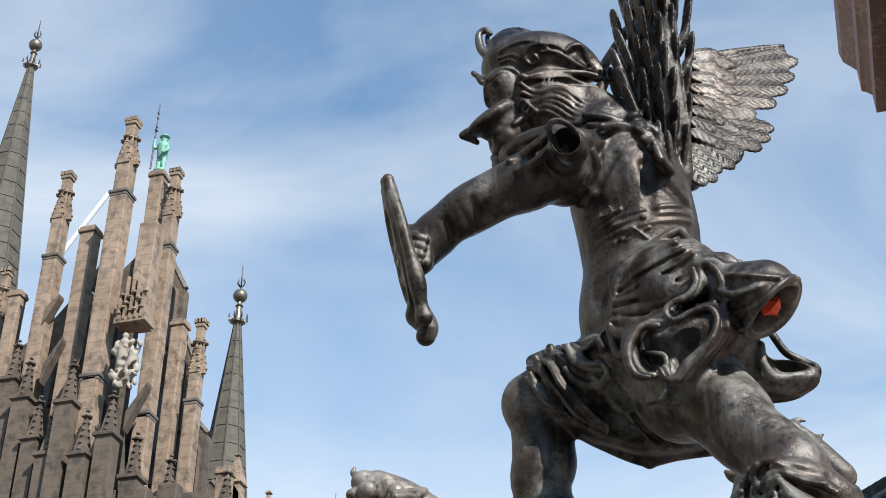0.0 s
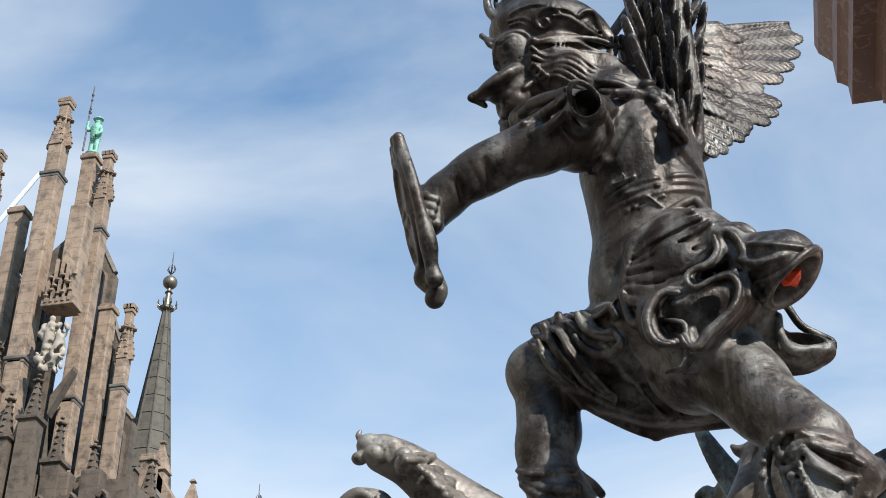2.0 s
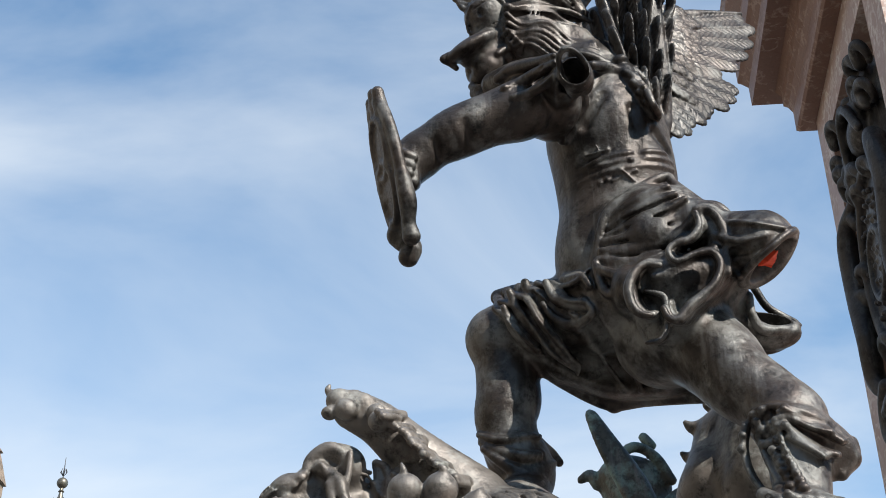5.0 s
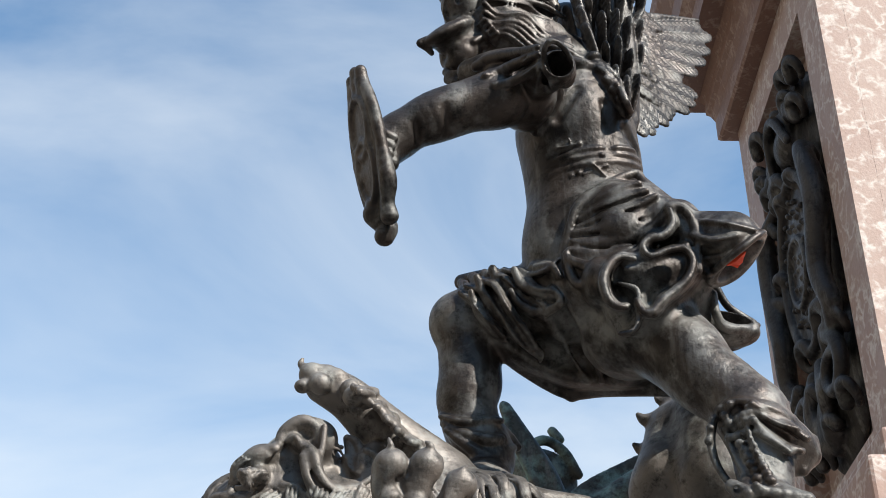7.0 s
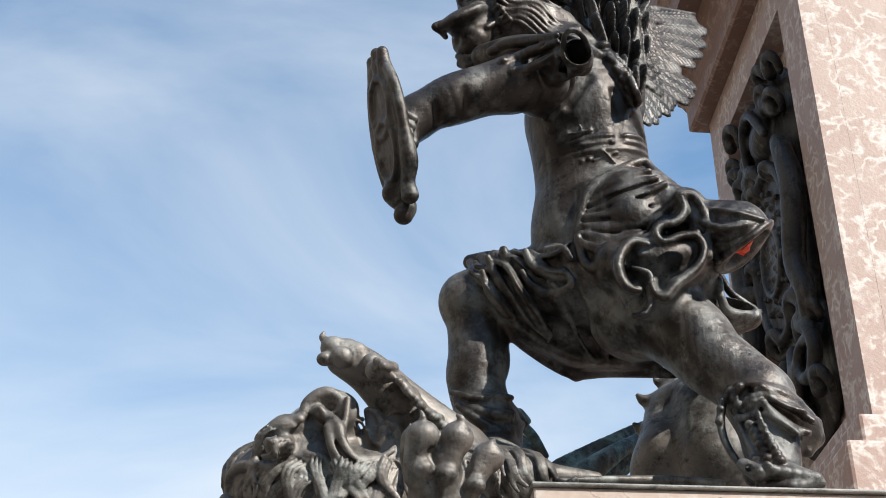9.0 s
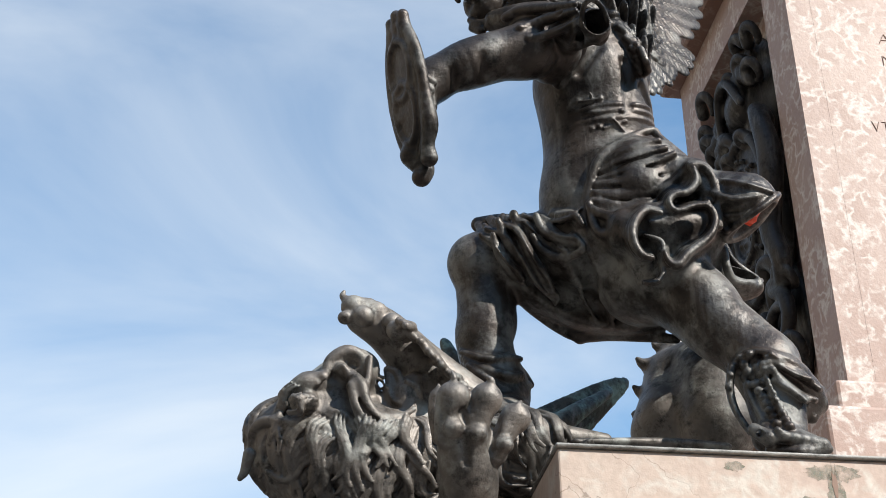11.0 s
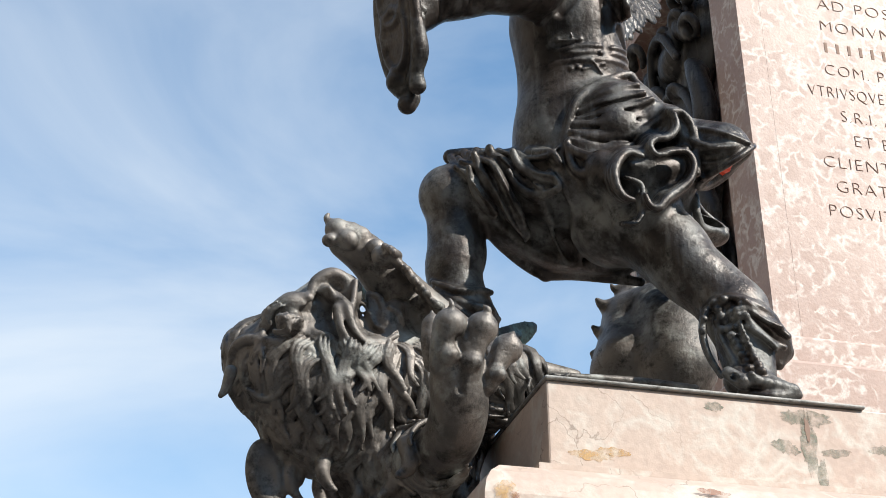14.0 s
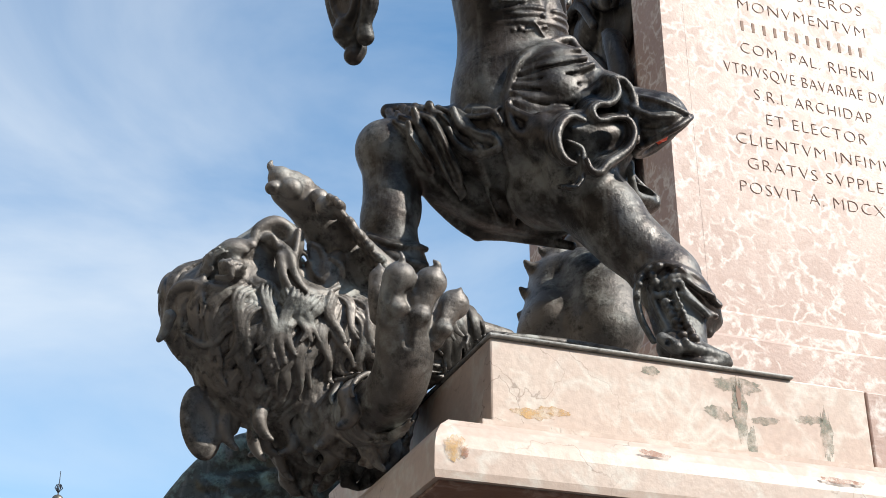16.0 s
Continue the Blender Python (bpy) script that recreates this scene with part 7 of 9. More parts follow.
S.rope([(-0.741, -0.943, 3.248), (-0.709, -0.968, 3.219), (-0.681, -1.011, 3.202), (-0.65, -1.016, 3.228)], [0.004, 0.005, 0.005, 0.003], 0.004)
S.rope([(-0.845, -0.913, 3.198), (-0.812, -0.926, 3.147), (-0.787, -0.914, 3.113)], [0.005, 0.007, 0.005], 0.005, True)
S.rope([(-0.803, -0.902, 3.228), (-0.775, -0.939, 3.162), (-0.744, -0.918, 3.112)], [0.005, 0.007, 0.005], 0.005, True)
S.rope([(-0.775, -0.939, 3.223), (-0.739, -0.954, 3.172), (-0.7, -0.961, 3.142)], [0.005, 0.007, 0.005], 0.005, True)
S.rope([(-0.841, -0.918, 3.202), (-0.825, -0.899, 3.157), (-0.792, -0.88, 3.122), (-0.758, -0.865, 3.104)], [0.007, 0.0087, 0.0087, 0.0035], 0.004)
S.rope([(-0.827, -0.916, 3.242), (-0.804, -0.911, 3.186), (-0.766, -0.908, 3.133), (-0.719, -0.893, 3.097), (-0.684, -0.87, 3.076), (-0.686, -0.854, 3.061)], [0.0087, 0.0121, 0.012, 0.0103, 0.0069, 0.0043], 0.004)
S.rope([(-0.791, -0.924, 3.258), (-0.774, -0.925, 3.203), (-0.751, -0.928, 3.143), (-0.725, -0.925, 3.11)], [0.0105, 0.0121, 0.0103, 0.0068], 0.004)
S.rope([(-0.754, -0.952, 3.185), (-0.731, -0.946, 3.151), (-0.69, -0.954, 3.127), (-0.663, -0.974, 3.132)], [0.0068, 0.0102, 0.0101, 0.0067], 0.004)
S.rope([(-0.745, -0.959, 3.235), (-0.728, -0.961, 3.194), (-0.692, -0.976, 3.163), (-0.656, -0.991, 3.15)], [0.0086, 0.0102, 0.0101, 0.0067], 0.004)
S.rope([(-0.804, -0.942, 3.216), (-0.781, -0.926, 3.163), (-0.748, -0.911, 3.115)], [0.0038, 0.0051, 0.0038], 0.003, True)
S.rope([(-0.768, -0.94, 3.211), (-0.757, -0.93, 3.169), (-0.732, -0.918, 3.14)], [0.0038, 0.0051, 0.0038], 0.003, True)
S.rope([(-0.828, -0.919, 3.191), (-0.803, -0.91, 3.146), (-0.769, -0.898, 3.108)], [0.0032, 0.0038, 0.0032], 0.003, True)
S.rope([(-0.642, -1.023, 3.525), (-0.62, -1.032, 3.523), (-0.597, -1.04, 3.524)], [0.0034, 0.0033, 0.0033], 0.002)
S.rope([(-0.615, -1.04, 3.54), (-0.605, -1.033, 3.516)], [0.003, 0.0029], 0.002)
S.rope([(-0.586, -1.026, 3.449), (-0.559, -1.029, 3.459), (-0.53, -1.032, 3.471)], [0.0033, 0.0033, 0.0033], 0.002)
S.rope([(-0.561, -1.038, 3.469), (-0.536, -1.027, 3.445)], [0.0029, 0.0029], 0.002)
putto = S.skin("boy_warrior_statue", BRONZE)
tagged(putto, "dark patinated bronze winged boy warrior striding with helmet and shield", "statue")


# ---- bronze lion on its back under the boy ----
L = Clay((-1.46, -1.44, 2.14), (-0.12, -0.55, 3.15), 0.0026)
# skull, muzzle, brow and jaw of the thrown-back head
L.blob((-1.23, -1.02, 2.634), (0.103, 0.093, 0.105), (1, 0, 0), (0, 0, 1), 0.03)
L.blob((-1.186, -1.02, 2.72), (0.08, 0.068, 0.076), (1, 0, 0), (0, 0, 1), 0.03)
L.rope([(-1.249, -1.04, 2.699), (-1.209, -1.05, 2.736), (-1.183, -1.05, 2.775)], [0.051, 0.049, 0.035], 0.03)
L.blob((-1.181, -1.07, 2.781), (0.038, 0.04, 0.033), (1, 0, 0), (0, 0, 1), 0.02)
L.blob((-1.149, -1.08, 2.76), (0.033, 0.035, 0.04), (1, 0, 0), (0, 0, 1), 0.02)
L.blob((-1.266, -1.1, 2.708), (0.03, 0.028, 0.028), (1, 0, 0), (0, 0, 1), 0.02)
L.blob((-1.262, -1.12, 2.669), (0.018, 0.016, 0.016), (1, 0, 0), (0, 0, 1), 0.015)
L.blob((-1.229, -1.12, 2.702), (0.021, 0.016, 0.014), (1, 0, 0), (0, 0, 1), 0.012, True)
L.rope([(-1.285, -1.06, 2.712), (-1.267, -1.1, 2.721), (-1.235, -1.12, 2.721)], [0.019, 0.016, 0.014], 0.015)
L.rope([(-1.2, -1.11, 2.747), (-1.162, -1.13, 2.71), (-1.149, -1.13, 2.668), (-1.124, -1.12, 2.637), (-1.087, -1.1, 2.643)], [0.014, 0.013, 0.012, 0.015, 0.015], 0.012)
L.rope([(-1.179, -1.13, 2.702), (-1.166, -1.13, 2.654), (-1.13, -1.12, 2.618), (-1.081, -1.1, 2.635)], [0.010, 0.010, 0.011, 0.010], 0.01)
L.rope([(-1.118, -1.04, 2.672), (-1.069, -1.03, 2.693), (-1.039, -1.03, 2.728), (-1.025, -1.02, 2.751)], [0.030, 0.040, 0.038, 0.029], 0.02)
L.rope([(-1.098, -1.06, 2.697), (-1.092, -1.06, 2.742), (-1.099, -1.06, 2.774)], [0.012, 0.012, 0.009], 0.01)
L.limb((-1.13, -1.07, 2.747), (-1.11, -1.07, 2.751), 0.007, 0.005, 0.006)
L.limb((-1.123, -1.07, 2.728), (-1.102, -1.07, 2.729), 0.007, 0.005, 0.006)
L.blob((-1.276, -0.98, 2.623), (0.083, 0.083, 0.097), (1, 0, 0), (0, 0, 1), 0.03)
L.blob((-1.317, -1, 2.658), (0.051, 0.039, 0.051), (1, 0, 0), (0, 0, 1), 0.03)
L.blob((-1.177, -0.95, 2.531), (0.083, 0.076, 0.086), (1, 0, 0), (0, 0, 1), 0.03)
L.blob((-1.041, -0.92, 2.468), (0.091, 0.082, 0.077), (1, 0, 0), (0, 0, 1), 0.03)
# neck and chest over the plinth
L.rope([(-1.153, -0.98, 2.594), (-1.059, -0.98, 2.613), (-0.939, -0.98, 2.635), (-0.821, -1, 2.636)], [0.129, 0.113, 0.102, 0.084], 0.04)
L.rope([(-0.826, -1.02, 2.653), (-0.761, -1.05, 2.646)], [0.060, 0.036], 0.03)
L.rope([(-0.859, -0.9, 2.664), (-0.951, -0.88, 2.505), (-1.023, -0.88, 2.446)], [0.098, 0.108, 0.095], 0.04)
L.blob((-1.002, -0.93, 2.469), (0.141, 0.1, 0.089), (1, 0, 0), (0, 0, 1), 0.04)
L.blob((-1.17, -0.97, 2.543), (0.115, 0.104, 0.113), (1, 0, 0), (0, 0, 1), 0.04)
# far foreleg stretched past the knee, toes spread
L.rope([(-0.913, -0.98, 2.715), (-0.991, -1, 2.778), (-1.044, -1.02, 2.824), (-1.097, -1.04, 2.87), (-1.149, -1.06, 2.895)], [0.075, 0.063, 0.053, 0.046, 0.041], 0.03)
L.blob((-1.174, -1.08, 2.906), (0.027, 0.025, 0.026), (1, 0, 0), (0, 0, 1), 0.008)
L.blob((-1.155, -1.1, 2.876), (0.024, 0.021, 0.022), (1, 0, 0), (0, 0, 1), 0.008)
L.blob((-1.126, -1.08, 2.898), (0.023, 0.02, 0.022), (1, 0, 0), (0, 0, 1), 0.008)
L.blob((-1.095, -1.1, 2.866), (0.02, 0.018, 0.019), (1, 0, 0), (0, 0, 1), 0.008)
L.blob((-1.086, -1.12, 2.837), (0.023, 0.021, 0.022), (1, 0, 0), (0, 0, 1), 0.008)
L.blob((-1.065, -1.1, 2.836), (0.017, 0.015, 0.016), (1, 0, 0), (0, 0, 1), 0.008)
L.rope([(-1.186, -1.08, 2.918), (-1.198, -1.08, 2.931), (-1.195, -1.08, 2.942)], [0.010, 0.007, 0.004], 0.006)
L.rope([(-1.134, -1.08, 2.913), (-1.138, -1.08, 2.923)], [0.007, 0.004], 0.006)
L.blob((-1.191, -1.09, 2.875), (0.017, 0.017, 0.014), (1, 0, 0), (0, 0, 1), 0.008)
# shaggy fringe down that foreleg
L.rope([(-1.087, -1.145, 2.847), (-1.077, -1.146, 2.837), (-1.083, -1.144, 2.831)], [0.007, 0.008, 0.005], 0.005)
L.rope([(-1.078, -1.158, 2.836), (-1.045, -1.057, 2.881), (-1.055, -1.118, 2.837)], [0.007, 0.008, 0.005], 0.005)
L.rope([(-1.073, -1.165, 2.825), (-1.052, -1.123, 2.841), (-1.05, -1.11, 2.833)], [0.008, 0.008, 0.005], 0.005)
L.rope([(-1.064, -1.124, 2.831), (-1.057, -1.124, 2.825), (-1.041, -1.078, 2.835)], [0.008, 0.008, 0.005], 0.005)
L.rope([(-1.052, -1.13, 2.819), (-1.029, -1.074, 2.841), (-1.027, -1.072, 2.829)], [0.008, 0.008, 0.005], 0.005)
L.rope([(-1.042, -1.122, 2.815), (-1.029, -1.087, 2.826), (-1.016, -1.072, 2.822)], [0.006, 0.008, 0.005], 0.005)
L.rope([(-1.04, -1.134, 2.807), (-1.026, -1.106, 2.816), (-1.019, -1.08, 2.815)], [0.008, 0.008, 0.005], 0.005)
L.rope([(-1.029, -1.125, 2.8), (-1.004, -1.068, 2.818), (-1.006, -1.072, 2.811)], [0.009, 0.008, 0.005], 0.005)
L.rope([(-1.023, -1.127, 2.788), (-1.002, -1.076, 2.804), (-1.006, -1.071, 2.792)], [0.009, 0.008, 0.005], 0.005)
L.rope([(-1.021, -1.14, 2.782), (-1.001, -1.105, 2.789), (-1.005, -1.076, 2.789)], [0.006, 0.008, 0.005], 0.005)
L.rope([(-1.017, -1.14, 2.774), (-1, -1.118, 2.776), (-1.003, -1.089, 2.779)], [0.007, 0.008, 0.005], 0.005)
L.rope([(-1.007, -1.108, 2.775), (-0.985, -1.07, 2.784), (-0.988, -1.064, 2.771)], [0.007, 0.008, 0.005], 0.005)
L.rope([(-1.002, -1.131, 2.765), (-0.99, -1.099, 2.775), (-0.981, -1.07, 2.773)], [0.008, 0.008, 0.005], 0.005)
L.rope([(-0.998, -1.142, 2.752), (-0.98, -1.088, 2.768), (-0.968, -1.065, 2.772)], [0.009, 0.008, 0.005], 0.005)
L.rope([(-0.985, -1.122, 2.747), (-0.963, -1.069, 2.766), (-0.962, -1.064, 2.752)], [0.008, 0.008, 0.005], 0.005)
L.rope([(-0.978, -1.125, 2.74), (-0.962, -1.085, 2.753), (-0.948, -1.064, 2.75)], [0.008, 0.008, 0.005], 0.005)
L.rope([(-0.973, -1.134, 2.733), (-0.953, -1.093, 2.748), (-0.947, -1.069, 2.743)], [0.007, 0.008, 0.005], 0.005)
L.rope([(-0.96, -1.084, 2.742), (-0.948, -1.084, 2.735), (-0.941, -1.058, 2.732)], [0.008, 0.008, 0.005], 0.005)
L.rope([(-0.956, -1.1, 2.733), (-0.942, -1.095, 2.729), (-0.942, -1.074, 2.724)], [0.008, 0.008, 0.005], 0.005)
L.rope([(-0.948, -1.107, 2.718), (-0.937, -1.092, 2.717), (-0.933, -1.066, 2.719)], [0.007, 0.008, 0.005], 0.005)
L.rope([(-0.939, -1.11, 2.714), (-0.916, -1.063, 2.729), (-0.923, -1.066, 2.711)], [0.008, 0.008, 0.005], 0.005)
L.rope([(-0.936, -1.107, 2.705), (-0.918, -1.076, 2.714), (-0.919, -1.066, 2.706)], [0.007, 0.008, 0.005], 0.005)
# near forepaw raised in front
L.rope([(-0.985, -1.00, 2.44), (-0.975, -1.12, 2.415), (-0.966, -1.21, 2.418), (-0.966, -1.27, 2.455), (-0.977, -1.3, 2.502), (-0.981, -1.32, 2.55)], [0.060, 0.056, 0.055, 0.055, 0.053, 0.046], 0.03)
L.rope([(-1.014, -1.33, 2.518), (-1.016, -1.35, 2.555), (-1.006, -1.36, 2.584)], [0.025, 0.025, 0.029], 0.008)
L.rope([(-0.965, -1.33, 2.503), (-0.958, -1.35, 2.547), (-0.946, -1.36, 2.584)], [0.023, 0.023, 0.028], 0.008)
L.rope([(-0.924, -1.31, 2.494), (-0.906, -1.32, 2.533), (-0.885, -1.32, 2.565)], [0.023, 0.022, 0.027], 0.008)
L.rope([(-1.018, -1.28, 2.538), (-1.026, -1.29, 2.579), (-1.022, -1.29, 2.612)], [0.019, 0.019, 0.019], 0.008)
L.rope([(-1.011, -1.37, 2.599), (-1.008, -1.38, 2.612), (-1.012, -1.38, 2.625)], [0.008, 0.006, 0.003], 0.004)
L.rope([(-0.941, -1.37, 2.602), (-0.939, -1.38, 2.611), (-0.947, -1.38, 2.619)], [0.010, 0.007, 0.003], 0.006)
L.rope([(-0.886, -1.33, 2.574), (-0.882, -1.34, 2.582), (-0.874, -1.33, 2.595)], [0.010, 0.007, 0.003], 0.006)
L.rope([(-1.026, -1.3, 2.621), (-1.026, -1.3, 2.635)], [0.007, 0.003], 0.006)
L.blob((-1.008, -1.36, 2.581), (0.03, 0.03, 0.029), (1, 0, 0), (0, 0, 1), 0.008)
L.blob((-0.945, -1.36, 2.582), (0.029, 0.029, 0.028), (1, 0, 0), (0, 0, 1), 0.008)
L.blob((-0.884, -1.32, 2.564), (0.028, 0.028, 0.026), (1, 0, 0), (0, 0, 1), 0.008)
L.blob((-1.022, -1.29, 2.61), (0.02, 0.02, 0.019), (1, 0, 0), (0, 0, 1), 0.008)
L.rope([(-0.992, -1.367, 2.551), (-0.986, -1.356, 2.5), (-0.982, -1.339, 2.463)], [0.007, 0.008, 0.006], 0.008, True)
L.rope([(-0.921, -1.331, 2.549), (-0.934, -1.338, 2.493)], [0.006, 0.007], 0.008, True)
L.rope([(-1.029, -1.371, 2.544), (-1.023, -1.342, 2.501)], [0.006, 0.006], 0.008, True)
L.blob((-1.008, -1.36, 2.523), (0.019, 0.014, 0.014), (1, 0, 0), (0, 0, 1), 0.012)
L.blob((-0.965, -1.36, 2.513), (0.019, 0.014, 0.014), (1, 0, 0), (0, 0, 1), 0.012)
L.blob((-0.911, -1.335, 2.503), (0.019, 0.015, 0.015), (1, 0, 0), (0, 0, 1), 0.012)
# haunch, spiny ridge and hind part behind the leg
L.rope([(-0.311, -0.82, 2.791), (-0.299, -0.78, 2.911), (-0.322, -0.74, 2.972), (-0.366, -0.7, 2.971)], [0.094, 0.091, 0.070, 0.056], 0.03)
L.rope([(-0.346, -0.66, 3.054), (-0.381, -0.66, 2.973), (-0.402, -0.68, 2.887), (-0.443, -0.72, 2.8)], [0.037, 0.037, 0.042, 0.046], 0.03)
L.rope([(-0.359, -0.68, 2.966), (-0.405, -0.74, 2.831)], [0.068, 0.076], 0.03)
L.rope([(-0.401, -0.66, 3.01), (-0.423, -0.66, 3.003), (-0.437, -0.66, 3.017)], [0.017, 0.011, 0.004], 0.012)
L.rope([(-0.417, -0.67, 2.935), (-0.439, -0.67, 2.93), (-0.454, -0.67, 2.939)], [0.017, 0.011, 0.004], 0.012)
L.rope([(-0.424, -0.68, 2.873), (-0.446, -0.68, 2.865), (-0.462, -0.68, 2.873)], [0.017, 0.011, 0.004], 0.012)
L.rope([(-0.359, -0.66, 3.068), (-0.389, -0.66, 3.062), (-0.4, -0.66, 3.072)], [0.014, 0.010, 0.004], 0.012)
L.rope([(-0.296, -0.66, 3.099), (-0.253, -0.66, 3.051), (-0.2, -0.66, 2.982)], [0.032, 0.034, 0.034], 0.02)
L.rope([(-0.301, -0.66, 3.117), (-0.277, -0.66, 3.132), (-0.26, -0.66, 3.128)], [0.012, 0.007, 0.003], 0.01)
L.rope([(-0.265, -0.66, 3.067), (-0.243, -0.66, 3.078), (-0.225, -0.66, 3.089)], [0.013, 0.008, 0.003], 0.01)
L.rope([(-0.221, -0.66, 3.008), (-0.202, -0.66, 3.014), (-0.185, -0.66, 3.006)], [0.013, 0.008, 0.003], 0.01)
L.rope([(-0.715, -1.1, 2.614), (-0.589, -1.05, 2.639), (-0.469, -1, 2.661), (-0.387, -1.05, 2.637)], [0.012, 0.017, 0.020, 0.017], 0.03, flat=((0, 0, 1), 0.6))
L.rope([(-0.819, -0.9, 2.744), (-0.732, -0.95, 2.69), (-0.617, -0.95, 2.683)], [0.050, 0.032, 0.017], 0.03)
L.rope([(-0.399, -0.68, 2.999), (-0.433, -0.68, 3.003), (-0.448, -0.68, 3.016)], [0.024, 0.014, 0.006], 0.01)
L.rope([(-0.411, -0.68, 2.926), (-0.445, -0.68, 2.927), (-0.462, -0.68, 2.94)], [0.024, 0.014, 0.006], 0.01)
L.rope([(-0.42, -0.68, 2.858), (-0.453, -0.68, 2.856), (-0.469, -0.68, 2.869)], [0.024, 0.014, 0.006], 0.01)
# muzzle, brow, lips and jaw
L.rope([(-1.23, -1.05, 2.704), (-1.196, -1.05, 2.734), (-1.173, -1.05, 2.763)], [0.0461, 0.0487, 0.0396], 0.02)
L.rope([(-1.305, -1.077, 2.679), (-1.296, -1.096, 2.701), (-1.273, -1.115, 2.713), (-1.244, -1.119, 2.705)], [0.0113, 0.0147, 0.0147, 0.0101], 0.006)
L.blob((-1.272, -1.138, 2.666), (0.0134, 0.0134, 0.01), (1, 0, 0), (0, 0, 1), 0.003)
L.rope([(-1.286, -1.098, 2.67), (-1.265, -1.11, 2.657), (-1.243, -1.123, 2.669)], [0.0034, 0.0045, 0.0034], 0.003, True)
L.rope([(-1.244, -1.119, 2.696), (-1.227, -1.119, 2.715), (-1.219, -1.111, 2.743)], [0.0056, 0.0068, 0.0045], 0.008, True)
L.rope([(-1.23, -1.112, 2.736), (-1.22, -1.109, 2.766), (-1.19, -1.11, 2.786), (-1.162, -1.111, 2.779), (-1.144, -1.107, 2.756)], [0.0091, 0.0126, 0.0149, 0.0126, 0.0092], 0.01)
L.blob((-1.175, -1.109, 2.758), (0.0103, 0.008, 0.008), (1, 0, 0), (0, 0, 1), 0.004, True)
L.rope([(-1.213, -1.116, 2.741), (-1.196, -1.129, 2.745), (-1.183, -1.13, 2.724)], [0.0045, 0.0057, 0.0045], 0.004)
L.rope([(-1.141, -1.123, 2.771), (-1.144, -1.12, 2.729), (-1.15, -1.122, 2.687), (-1.129, -1.116, 2.653), (-1.087, -1.107, 2.645), (-1.05, -1.106, 2.668)], [0.0057, 0.0068, 0.0079, 0.0079, 0.0079, 0.0057], 0.006)
L.rope([(-1.162, -1.125, 2.742), (-1.168, -1.13, 2.689), (-1.149, -1.132, 2.646), (-1.106, -1.128, 2.619)], [0.0045, 0.0056, 0.0056, 0.0034], 0.004, True)
L.rope([(-1.117, -1.091, 2.765), (-1.115, -1.077, 2.726), (-1.099, -1.073, 2.691), (-1.071, -1.077, 2.683)], [0.0092, 0.0115, 0.0115, 0.0069], 0.004, True)
L.rope([(-1.055, -1.06, 2.687), (-1.058, -1.06, 2.723), (-1.044, -1.06, 2.748)], [0.0255, 0.0291, 0.021], 0.01)
L.rope([(-1.07, -1.07, 2.742), (-1.081, -1.07, 2.764), (-1.095, -1.07, 2.772)], [0.0093, 0.0082, 0.0058], 0.004)
L.rope([(-1.061, -1.089, 2.737), (-1.041, -1.086, 2.726), (-1.031, -1.077, 2.709)], [0.0058, 0.0069, 0.0046], 0.004)
L.rope([(-1.129, -1.094, 2.741), (-1.113, -1.079, 2.74), (-1.104, -1.071, 2.729)], [0.0035, 0.0035, 0.0023], 0.002)
L.rope([(-1.217, -1.111, 2.653), (-1.189, -1.115, 2.646), (-1.171, -1.112, 2.62)], [0.0056, 0.0067, 0.0045], 0.008)
L.rope([(-1.24, -1.111, 2.644), (-1.217, -1.113, 2.628), (-1.193, -1.112, 2.601)], [0.0034, 0.0045, 0.0033], 0.006, True)
# the mane: layers of locks that stream down and away from the face
def mane_flow(p):
    out = np.array(p) - np.array((-1.13, -0.98, 2.74))
    out = out / np.linalg.norm(out)
    return (out[0] * 1.1, out[1] * 0.6, min(out[2], 0.0) * 0.6 - 0.75)


skin_cells = L.lo + L.step * np.argwhere(np.abs(L.f) < L.step * 0.5)
X, Y, Z = skin_cells.T
face = ((X + 1.155) / 0.160) ** 2 + ((Y + 1.10) / 0.20) ** 2 + ((Z - 2.79) / 0.150) ** 2 > 1
paw = (X > -1.055) & (Y < -1.13)
mane = face & ~paw & (Y < -0.72) & (Z < np.where(X < -1.28, 2.72, 2.665)) & (X < -0.86)
comb(L, skin_cells[mane], mane_flow, 0.025, 0.125, 0.0115, 3, 0.75)
chest = ~paw & (Y < -0.85) & (X > -0.90) & (X < -0.72) & (Z < 2.70)
comb(L, skin_cells[chest], lambda p: (0.55, -0.1, -0.8), 0.030, 0.10, 0.010, 5, 0.6)
rnd = random.Random(11)
near = np.argwhere(np.abs(L.f) < L.step * 0.6)
spots = L.lo + L.step * near
under = spots[(spots[:, 2] < 2.42) & (spots[:, 1] < -0.85) & (spots[:, 0] < -0.86) & ~((spots[:, 0] > -1.04) & (spots[:, 1] < -1.10))]
for i in range(46):    # ragged tips that hang from the underside
    q = np.array(under[rnd.randrange(len(under))], float)
    r0, s = rnd.uniform(0.012, 0.018), rnd.choice((-1, 1))
    drop = rnd.uniform(0.03, 0.065)
    L.rope([tuple(q + (0, 0, 0.03)), tuple(q + (-0.010 * s, -0.008, -0.3 * drop)), tuple(q + (0.002 * s, -0.004, -0.75 * drop)), tuple(q + (0.016 * s, -0.01, -drop))], [r0, r0, r0 * 0.75, r0 * 0.4], 0.008, steps=3)
